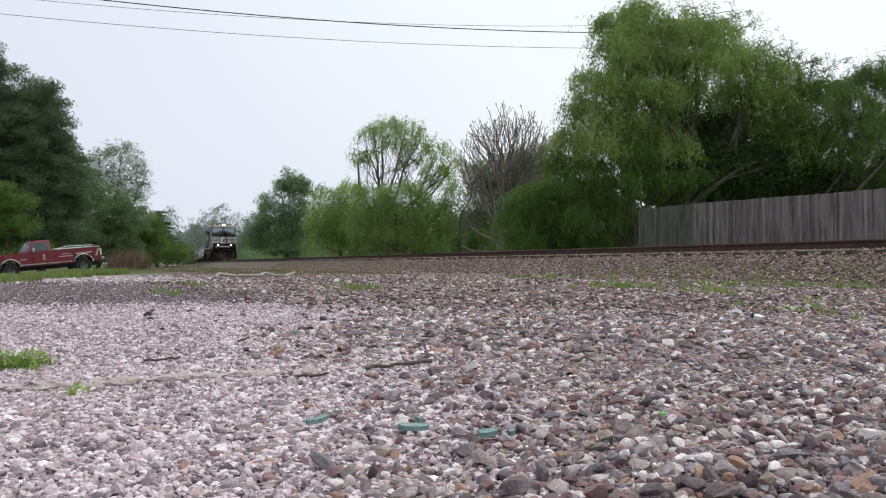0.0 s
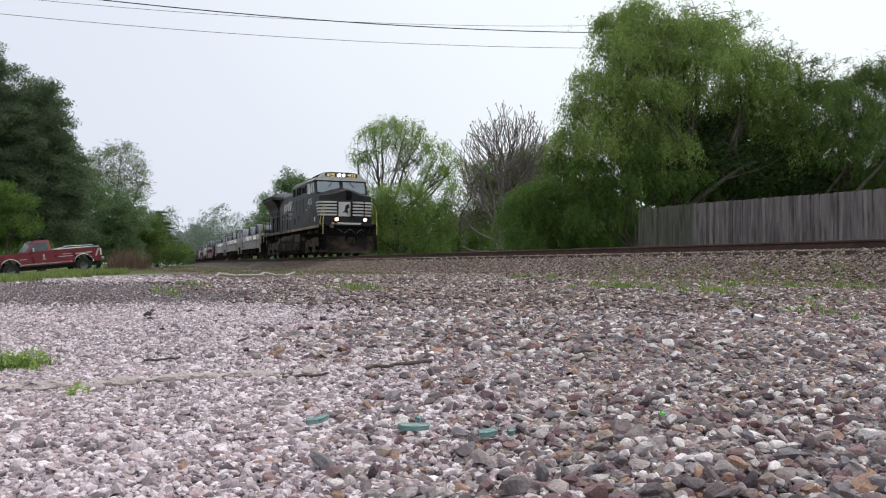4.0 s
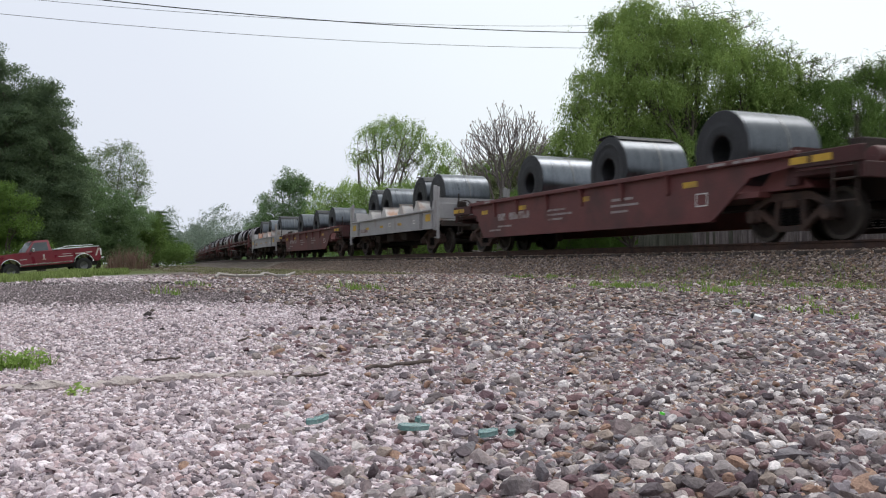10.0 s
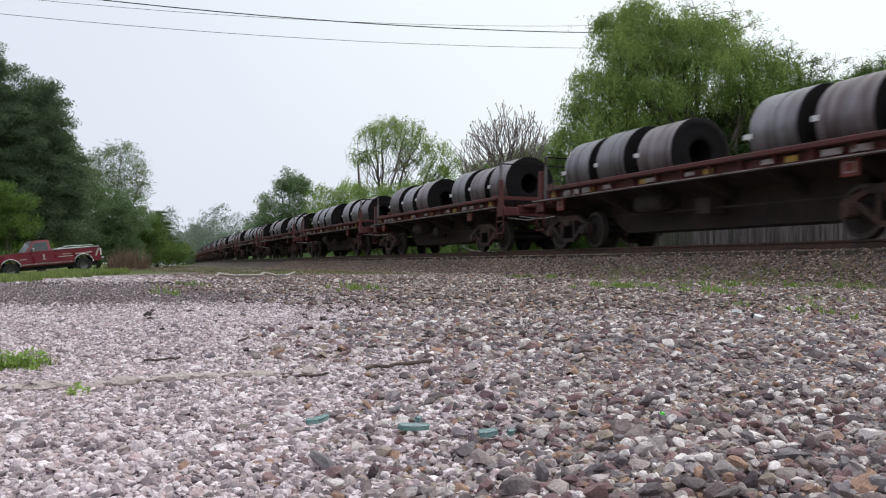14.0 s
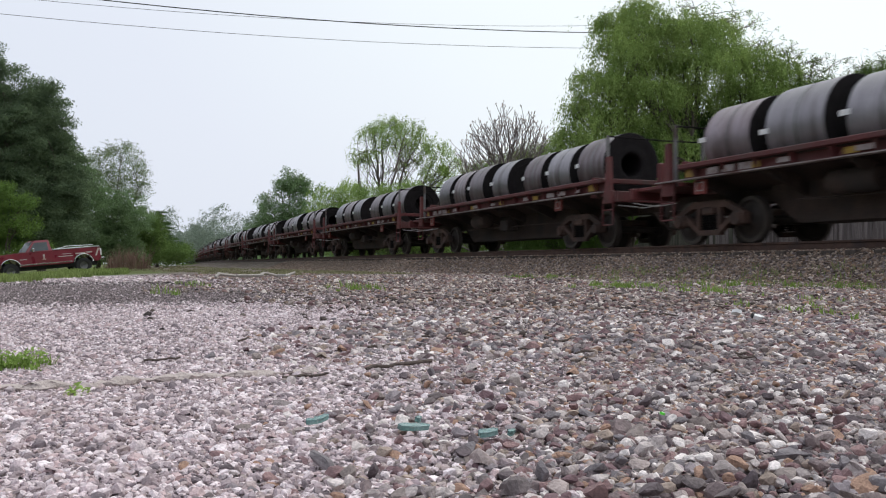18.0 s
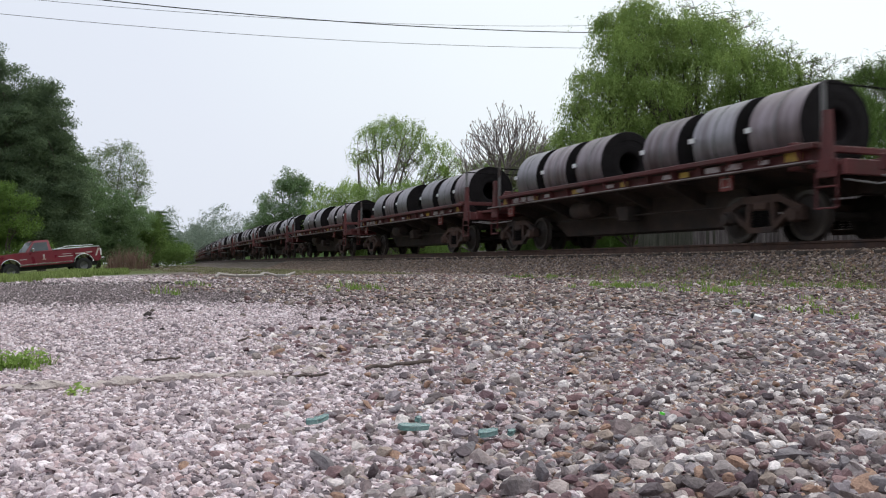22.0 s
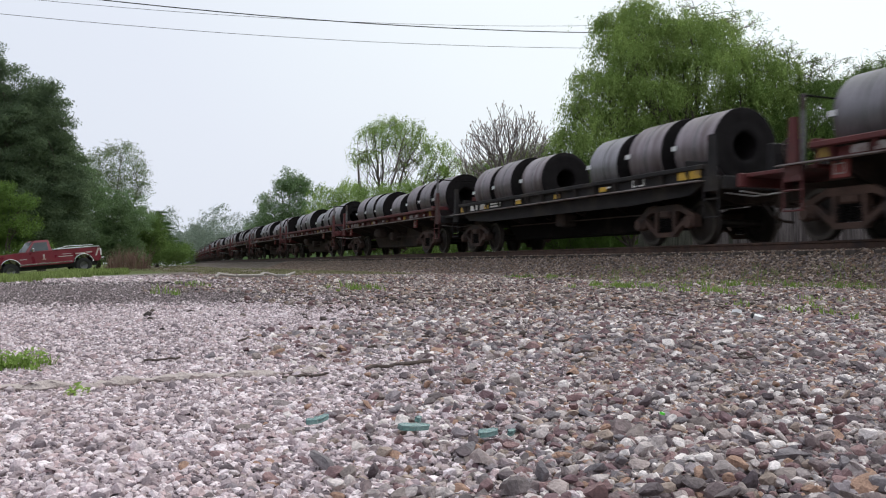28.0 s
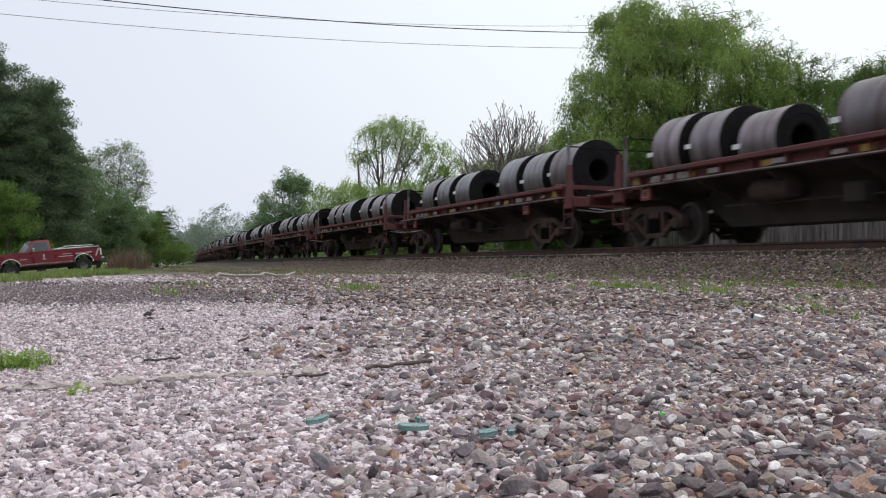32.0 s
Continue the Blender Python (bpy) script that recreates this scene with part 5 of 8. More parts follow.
def grey_car(cradles):
    c = thing("grey_coil_car", "light grey flat wagon with triangular cradles for steel coils", "railway wagon", "wagons of the train")
    hl = 5.85
    for s in (-1, 1):
        bm = bmesh.new()
        prism(bm, [(-hl, .88), (hl, .88), (hl, 1.50), (-hl, 1.50)], s * 1.40, s * 1.45)
        box(bm, -hl, hl, min(s * 1.36, s * 1.52), max(s * 1.36, s * 1.52), 1.50, 1.56, .01)
        box(bm, -hl, hl, min(s * 1.36, s * 1.50), max(s * 1.36, s * 1.50), .855, .885)
        o = part("side_sill", bm, M["grey_paint"], c, "deep light grey side sill")
        rib = box(bmesh.new(), -.16, .16, min(s * 1.45, s * 1.475), max(s * 1.45, s * 1.475), .9, 1.49, .008)
        r0 = part("stiffener", rib, M["grey_grime"], c, "upright stiffener darkened for shadow, with grime")
        r0.matrix_basis = Matrix.Translation((-4.6, 0, 0))
        again(r0, Matrix.Translation((4.6, 0, 0)))
        for k in (-5.65, -3.3, -1.0, 1.6, 5.1):
            o = reflector(c, k, s * 1.455, 1.12 if abs(k) < 5 else 1.14, .5 if abs(k) < 5 else .55, .10 if abs(k) < 5 else .26)
            if s > 0:
                o.matrix_basis = Matrix.Translation((0, .01, 0))
    bars(c, -4.3, -1.453, 1.0, [(0, 0, 1.3, .16)], "number", "stencil_white")
    bars(c, .3, -1.453, 1.12, [(0, 0, .34, .05), (0, .12, .3, .05), (0, 0, .05, .17), (.29, 0, .05, .17), (3.3, 0, .3, .04), (3.3, .1, .24, .04)], "stencil", "white_paint")
    bm = box(bmesh.new(), -hl, hl, -1.38, 1.38, 1.16, 1.24)
    part("floor", bm, M["cradle_paint"], c)
    for x in cradles:
        bm = bmesh.new()
        prism(bm, [(x - .72, 1.24), (x + .72, 1.24), (x + .10, 1.97), (x - .10, 1.97)], -1.33, 1.33)
        box(bm, x - .13, x + .13, -1.35, 1.35, 1.97, 2.0)
        part("cradle", bm, M["cradle_paint"], c, "sloping cradle streaked with rust")
    for s in (-1, 1):
        bm = bmesh.new()
        prism(bm, [(s * 5.2, 1.24), (s * 5.8, 1.24), (s * 5.8, 2.0), (s * 5.65, 2.0)], -1.33, 1.33)
        box(bm, min(s * 5.8, s * 5.9), max(s * 5.8, s * 5.9), -1.33, 1.33, 1.24, 1.80, .01)
        part("end_bulkhead", bm, M["grey_paint"], c)
        bm = bmesh.new()
        box(bm, min(s * 5.9, s * 6.7), max(s * 5.9, s * 6.7), -1.2, 1.2, 1.08, 1.13)
        box(bm, min(s * 6.62, s * 6.7), max(s * 6.62, s * 6.7), -1.4, 1.4, .94, 1.13)
        part("end_platform", bm, M["rust_iron"], c)
        part("end_gear", box(bmesh.new(), min(s * 6.0, s * 6.5), max(s * 6.0, s * 6.5), .1, .7, 1.13, 1.45, .02), M["rust_iron"], c)
        for w in (-1, 1):
            bm = bmesh.new()
            box(bm, min(s * 5.93, s * 6.03), max(s * 5.93, s * 6.03), w * 1.38 - .06, w * 1.38 + .06, .8, 2.42, .01)
            box(bm, min(s * 6.26, s * 6.34), max(s * 6.26, s * 6.34), w * 1.38 - .05, w * 1.38 + .05, .5, 2.35, .01)
            tube(bm, [(s * 5.95, w * 1.38, .55), (s * 6.3, w * 1.38, .55)], .02, 6)
            tube(bm, [(s * 5.95, w * 1.38, .95), (s * 6.3, w * 1.38, .95)], .02, 6)
            part("corner_post", bm, M["grey_paint"], c)
        coupler(c, s * 7.05, s)
    hand_brake(c, 6.20, -.30, 1.62)
    part("brake_housing", box(bmesh.new(), 5.92, 6.12, -.52, -.20, 1.16, 1.86, .03), M["rust_iron"], c, "dark hand brake housing")
    underframe(c, 6.5, 1.16)
    bm = prism(bmesh.new(), [(-2.9, .42), (2.9, .42), (3.4, .85), (3.4, 1.1), (-3.4, 1.1), (-3.4, .85)], -.45, .45)
    part("deep_centre_sill", bm, M["black_dusty"], c, "deep dark centre sill between the bogies")
    for x, w in ((-2.2, .35), (-.3, .5), (1.7, .3)):
        part("brake_gear", box(bmesh.new(), x - w, x + w, -1.2, -.6, .55, .86, .03), M["rust_iron"], c)
    for s in (-1, 1):
        bogie(c, s * 4.8)
    return c


def shorter(car, k, shift):
    """The same kind of wagon with its body shortened (or drawn out) k times."""
    done = set()
    for o in car.children:
        if o.name.startswith(("coupler", "centre_sill", "cradle")):
            o.location.x = 0 if o.name.startswith("cradle") else -shift
            continue
        o.location.x *= k
        if o.type == "MESH" and o.data.name not in done:
            done.add(o.data.name)
            for v in o.data.vertices:
                v.co.x *= k
    return car


def maroon_car():
    c = thing("maroon_coil_car", "maroon well wagon with deep sides, faded lettering and rust", "railway wagon", "wagons of the train")
    for s in (-1, 1):
        bm = bmesh.new()
        prism(bm, [(-6.1, .42), (4.8, .42), (5.85, 1.16), (7.0, 1.26), (7.0, 1.42), (-7.0, 1.42), (-7.0, 1.2), (-6.6, 1.1)], s * 1.40, s * 1.44)
        box(bm, -7.0, 7.0, min(s * 1.34, s * 1.54), max(s * 1.34, s * 1.54), 1.42, 1.52, .01)
        box(bm, -6.1, 4.8, min(s * 1.34, s * 1.48), max(s * 1.34, s * 1.48), .40, .44)
        part("side_wall", bm, M["maroon_paint"], c, "deep maroon side wall")
        rib = prism(bmesh.new(), [(s * 1.44, 1.42), (s * 1.54, 1.42), (s * 1.48, 1.05), (s * 1.44, 1.0)], -.05, .05, "x")
        r0 = part("stiffener", rib, M["maroon_paint"], c)
        for i, k in enumerate((-5.2, -3.7, -1.9, -.1, 1.7, 3.4)):
            if i:
                again(r0, Matrix.Translation((k, 0, 0)))
            else:
                r0.matrix_basis = Matrix.Translation((k, 0, 0))
        for k in (-6.2, -3.6, -.2, 3.9):
            o = reflector(c, k, s * 1.445, 1.12, .45, .12)
            if s > 0:
                o.matrix_basis = Matrix.Translation((0, .01, 0))
    bars(c, -5.0, -1.443, .88, [(0, 0, .5, .2), (.75, 0, 1.3, .2), (0, -.2, .9, .05), (3.1, .1, 1.0, .05), (3.1, -.02, 1.3, .05), (3.1, -.14, .8, .05), (6.2, .15, .9, .06), (6.2, .02, 1.1, .05), (6.2, -.12, .7, .05), (-.6, -.3, .8, .05)], "lettering")
    bars(c, 5.2, -1.545, 1.44, [(-.4, 0, .5, .05), (.3, 0, .7, .05), (-11, 0, .4, .05)], "lettering")
    bars(c, 4.3, -1.443, .72, [(0, 0, .36, .025), (0, .24, .36, .025), (0, 0, .025, .25), (.335, 0, .025, .25)], "placard", "white_paint")
    part("floor", box(bmesh.new(), -6.6, 6.0, -1.38, 1.38, .80, .90), M["maroon_paint"], c)
    for k in range(7):
        x = -6.15 + k * 2.1
        bm = prism(bmesh.new(), [(x - .66, .90), (x + .66, .90), (x + .08, 1.46), (x - .08, 1.46)], -1.2, 1.2)
        part("cradle", bm, M["maroon_paint"], c)
    for s in (-1, 1):
        bm = bmesh.new()
        box(bm, min(s * 6.8, s * 8.3), max(s * 6.8, s * 8.3), -1.35, 1.35, 1.08, 1.18, .01)
        prism(bm, [(s * 6.6, .95), (s * 6.9, .95), (s * 6.9, 1.60), (s * 6.75, 1.60)], -1.34, 1.34)
        box(bm, min(s * 7.0, s * 8.4), max(s * 7.0, s * 8.4), -1.5, -1.40, 1.20, 1.46, .01)
        box(bm, min(s * 7.0, s * 8.4), max(s * 7.0, s * 8.4), 1.40, 1.5, 1.20, 1.46, .01)
        box(bm, min(s * 8.3, s * 8.4), max(s * 8.3, s * 8.4), -1.45, 1.45, .95, 1.2, .01)
        part("end_platform", bm, M["maroon_dark"], c)
        reflector(c, s * 7.9 - .5, -1.505, 1.27, .42, .12)
        reflector(c, s * 7.4 - .5, -1.505, 1.27, .40, .12)
        for w in (-1, 1):
            bm = bmesh.new()
            box(bm, min(s * 8.2, s * 8.24), max(s * 8.2, s * 8.24), w * 1.4 - .02, w * 1.4 + .02, .5, 1.95, .005)
            tube(bm, [(s * 7.8, w * 1.46, .6), (s * 8.25, w * 1.46, .6)], .02, 6)
            tube(bm, [(s * 7.8, w * 1.46, .95), (s * 8.25, w * 1.46, .95)], .02, 6)
            tube(bm, [(s * 7.8, w * 1.46, .6), (s * 7.8, w * 1.46, 1.3)], .02, 6)
            part("step_ladder", bm, M["rust_iron"], c)
        bm = box(bmesh.new(), min(s * 7.05, s * 7.35), max(s * 7.05, s * 7.35), -.35, .35, 1.18, 1.78, .02)
        part("end_bulkhead", bm, M["rust_iron"], c)
        coupler(c, s * 8.55, s)
    hand_brake(c, 8.2, .4, 1.85)
    bm = lathe(bmesh.new(), [(.01, -.5), (.16, -.5), (.18, -.45), (.18, .45), (.16, .5), (.01, .5)], 16, "y", None, (7.7, 0, 1.40))
    part("air_tank", bm, M["maroon_paint"], c, "", True)
    part("centre_sill", box(bmesh.new(), -8.3, 8.3, -.24, .24, .70, 1.08), M["rust_iron"], c)
    for s in (-1, 1):
        bogie(c, 6.45 if s > 0 else -6.75)
    return c


def red_car(paint="red_frame", name="red_coil_car", label="rust-red skeleton wagon with thin side sills and goalpost end frames"):
    c = thing(name, label, "railway wagon", "wagons of the train")
    dark = paint != "red_frame"
    zt, zl = (1.59, 1.30) if not dark else (1.53, 1.24)
    WEB = 1.31 if not dark else 1.40
    for s in (-1, 1):
        bm = bmesh.new()
        box(bm, -6.5, 5.75, min(s * WEB, s * (WEB - .04)), max(s * WEB, s * (WEB - .04)), zl, zt - .02)
        box(bm, -6.5, 5.75, min(s * 1.26, s * 1.50), max(s * 1.26, s * 1.50), zt - .075, zt + .02, .012)
        part("side_sill", bm, M[paint], c, "thin painted side sill")
        bm = box(bmesh.new(), -7.2, 5.75, min(s * 1.38, s * 1.55), max(s * 1.38, s * 1.55), zl - .022, zl)
        part("walkway_strip", bm, M["flange_grey"], c, "worn pale edge of the lower flange")
        if dark:
            prism_bm = prism(bmesh.new(), [(-6.4, 1.21), (5.7, 1.21), (5.2, .98), (3.0, .90), (-4.4, .90), (-6.0, 1.0)], s * 1.30, s * 1.34)
            part("fish_belly", prism_bm, M[paint], c)
        rib = prism(bmesh.new(), [(s * WEB, zl), (s * (WEB + .06), zl), (s * (WEB + .14), zt - .075), (s * WEB, zt - .075)], -.03, .03, "x")
        r0 = part("rib", rib, M[paint], c)
        for i in range(14):
            m = Matrix.Translation((-6.1 + i * .88, 0, 0))
            if i:
                again(r0, m)
            else:
                r0.matrix_basis = m
        for k in (-6.4, -4.55, -2.35, -.15, 2.05, 5.0):
            o = reflector(c, k, s * (WEB + .062), zl + .05, .30 if k < 4 else .38 if not dark else .7, .11 if -6 < k < 4 else .16, "yellow_dirty" if not dark else "yellow_paint")
            if s > 0:
                o.matrix_basis = Matrix.Translation((0, .01, 0))
    if dark:
        bars(c, -5.6, -1.462, 1.29, [(0, 0, .55, .16), (.75, 0, .5, .16), (1.5, .1, .7, .04), (1.5, .02, .7, .04), (3.2, .1, .35, .04), (3.2, .02, .35, .04), (7.7, .06, .4, .04), (9.0, 0, .42, .03), (9.0, .2, .42, .03), (9.0, 0, .03, .2), (9.4, 0, .03, .2)], "lettering", "white_paint")
    else:
        bars(c, -5.7, -1.402, 1.345, [(0, 0, .34, .13), (.46, 0, .34, .13), (.92, 0, .34, .13), (1.9, .02, .30, .09), (3.6, .02, .36, .09), (5.0, .02, .30, .08), (7.2, .02, .30, .09), (8.6, .01, .42, .11), (9.2, .01, .42, .11), (10.1, .02, .24, .08)], "lettering")
        for x in (3.25, -6.15):
            bm = box(bmesh.new(), x, x + .36, -1.36, -1.31, .98, 1.27, .01)
            plate = part("sign_plate", bm, M["plate_red"], c, "small red plate hanging under the side sill")
            for x0, x1, z0, z1 in ((.06, .30, 1.20, 1.225), (.06, .30, 1.04, 1.065), (.06, .085, 1.065, 1.20), (.275, .30, 1.065, 1.20)):
                part("plate_mark", box(bmesh.new(), x + x0, x + x1, -1.365, -1.36, z0, z1), M["stencil_white"], plate)
    for s in (-1, 1):
        bm = bmesh.new()
        prism(bm, [(s * .12, 1.06), (s * .30, 1.06), (s * 1.36, zt - .08), (s * 1.36, zt)], -6.6, 5.0, "x")
        part("trough_side", bm, M["rust_iron"], c, "sloping side of the coil trough")
    bm = bmesh.new()
    prism(bm, [(-4.3, .36), (2.3, .36), (3.0, .80), (3.0, 1.15), (-5.0, 1.15), (-5.0, .80)], -.42, .42)
    part("deep_centre_sill", bm, M["black_dusty"] if dark else M["rust_iron"], c, "deep dark centre sill between the bogies")
    part("end_sill", box(bmesh.new(), -8.3, 6.35, -.2, .2, .82, 1.1), M["rust_iron"], c)
    bm = prism(bmesh.new(), [(-1.38, 1.22), (-.3, .80), (.3, .80), (1.38, 1.22), (1.38, 1.27), (-1.38, 1.27)], -.04, .04, "x")
    cb = part("crossbearer", bm, M["rust_iron"], c)
    cb.matrix_basis = Matrix.Translation((-6.0, 0, 0))
    for k in range(1, 7):
        again(cb, Matrix.Translation((-6.0 + k * 1.9, 0, 0)))
    bm = lathe(bmesh.new(), [(.01, -.5), (.18, -.5), (.22, -.44), (.22, .44), (.18, .5), (.01, .5)], 16, "x", None, (-2.6, -.85, .98))
    part("air_tank", bm, M["rust_iron"] if not dark else M["black_dusty"], c, "", True)
    bm = box(bmesh.new(), -.9, -.45, -1.0, -.6, .6, .95, .03)
    tube(bm, [(-4, -.8, .75), (4, -.8, .72)], .02, 6)
    part("brake_cylinder", bm, M["rust_iron"], c)
    for s, x0, x1 in ((1, 5.0, 6.35), (-1, -8.25, -6.5)):
        bm = bmesh.new()
        box(bm, x0, x1, -1.32, 1.32, 1.20, 1.27, .008)
        xe = x1 if s > 0 else x0
        box(bm, xe - .05, xe + .05, -1.45, 1.45, 1.02, 1.27, .01)
        box(bm, (5.0 if s > 0 else -6.65), (5.12 if s > 0 else -6.53), -1.3, 1.3, 1.58, 1.70, .01)
        part("end_platform", bm, M[paint], c)
        fx = 5.85 if s > 0 else -6.75
        for w in (-1, 1):
            if not dark or s > 0:
                bm = box(bmesh.new(), fx - .035, fx + .035, w * 1.36 - .035, w * 1.36 + .035, 1.2, (2.62 if s > 0 else 2.48) if not dark else 2.1, .01)
                part("frame_post", bm, M["post_grey"] if not dark else M["red_frame"], c, "tall slim grey upright of the end frame")
            bm = bmesh.new()
            px = fx + s * .15
            prism(bm, [(px - .12, 1.1), (px + .12, 1.1), (px + .06, 2.1), (px - .06, 2.1)], w * 1.42 - .05, w * 1.42 + .05)
            box(bm, px - .2, px + .2, w * 1.42 - .04, w * 1.42 + .04, 1.0, 1.3, .01)
            part("corner_bracket", bm, M[paint], c)
            lad = bmesh.new()
            for k in (.5, .85):
                tube(lad, [(px - .22, w * 1.45, k), (px + .22, w * 1.45, k)], .018, 6)
            for q in (-.22, .22):
                tube(lad, [(px + q, w * 1.45, .5), (px + q, w * 1.45, 1.1)], .018, 6)
            part("step", lad, M[paint], c)
        if not dark:
            bm = tube(bmesh.new(), [(fx, -1.36, 2.60 if s > 0 else 2.46), (fx, .2, 2.585 if s > 0 else 2.44), (fx, 1.36, 2.60 if s > 0 else 2.46)], .02, 6)
            part("frame_bar", bm, M["black_dusty"], c)
        coupler(c, 6.6 if s > 0 else -8.6, s)
        bm = tube(bmesh.new(), [(s * 7.3 - 1, -1.35, .95), (s * 7.35 - 1, -.7, .9), (s * 7.4 - 1, -.1, 1.0)], .016, 6)
        part("uncoupling_lever", bm, M["grey_paint"], c)
    hand_brake(c, 6.25, .35, 1.85)
    bm = box(bmesh.new(), 6.0, 6.16, -.10, .42, 1.27, 2.0, .02)
    box(bm, 6.16, 6.22, .05, .27, 1.55, 1.8, .01)
    part("brake_stand", bm, M[paint], c, "upright box of the hand brake")
    for s in (-1, 1):
        bogie(c, s * 5.05 - 1.0)
    return c


def coil(r, length, across, skin, end, flap=0):
    """A steel coil on its side; across: its eye looks out of the side of the wagon."""
    rng = random.Random(int(r * 1000 + length * 100) + flap)
    ax = "y" if across else "x"
    h = length / 2
    # windings stand a little proud of one another on both ends
    face = [(.30, h - .02), (.32, h)]
    for k in range(6):
        q = .36 + (r - .46) * k / 6 + rng.uniform(-.02, .02)
        out = rng.uniform(.0, .018)
        face += [(q, h + out), (q + (r - .46) / 7, h + out)]
    face += [(r - .015, h)]
    prof = [(a, -b) for a, b in face] + [(r, -h + .015), (r, h - .015)] + face[::-1]
    n = len(face)
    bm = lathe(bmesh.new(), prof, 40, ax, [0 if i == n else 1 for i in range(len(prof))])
    if flap:
        # the loose outer turn lifts off the top
        n = 12
        a0, a1 = (radians(60), radians(60 + 50 + 10 * flap))
        prev = None
        for k in range(n + 1):
            a = a0 + (a1 - a0) * k / n
            rr = r + .015 + .10 * flap * .5 * (k / n) ** 2
            w = h * (1 - .05 * math.sin(k))
            pts = [(rr * math.cos(a), -w, rr * math.sin(a)), (rr * math.cos(a), w * .9, rr * math.sin(a)), ((rr + .012) * math.cos(a), w * .9, (rr + .012) * math.sin(a)), ((rr + .012) * math.cos(a), -w, (rr + .012) * math.sin(a))]
            ring = [bm.verts.new(q if across else (q[1], q[0], q[2])) for q in pts]
            if prev:
                for j in range(4):
                    bm.faces.new((prev[j], prev[(j + 1) % 4], ring[(j + 1) % 4], ring[j])).material_index = 1
            else:
                bm.faces.new(ring[::-1])
            prev = ring
        bm.faces.new(prev)
    name = "steel_coil"
    label = "silvery blue steel coil lying with its eye to the side" if across else "dark grey steel coil standing in the trough, banded and tagged"
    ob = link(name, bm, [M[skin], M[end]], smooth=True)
    tagged(ob, label, "steel coil", "steel coils of the train")
    bm = lathe(bmesh.new(), [(r - .005, -.02), (r + .006, -.02), (r + .006, .02), (r - .005, .02)], 40, ax, None, (0, .1, 0) if across else (.04, 0, 0))
    part("strap", bm, M["strap_steel"], ob, "steel strapping band")
    if not across:
        a = radians(184 - rng.uniform(0, 9))
        e = rng.choice((.07, .10, .13))
        c = Vector((-h + .05, (r + .012) * math.cos(a), (r + .012) * math.sin(a)))
        bm = box(bmesh.new(), -h - e, -h + .10, c.y - .012, c.y, c.z - .05, c.z + .05)
        part("tag", bm, M["tag_white"], ob, "white paper tag")
    return ob


LOCO_AT = 23.15


def lettering(body, text, size, m, mat, parent, name="number"):
    cu = bpy.data.curves.new(name, "FONT")
    cu.body, cu.size, cu.extrude = text, size, .004
    cu.align_x = "CENTER"
    tmp = bpy.data.objects.new("tmp", cu)
    scene.collection.objects.link(tmp)
    bpy.context.view_layer.update()
    me = bpy.data.meshes.new_from_object(tmp.evaluated_get(bpy.context.evaluated_depsgraph_get()))
    bpy.data.objects.remove(tmp)
    me.materials.clear()
    me.materials.append(M[mat])
    ob = new(name, me)
    ob.parent = parent
    ob.matrix_basis = m
    ob["label"] = "white painted number"
    return ob


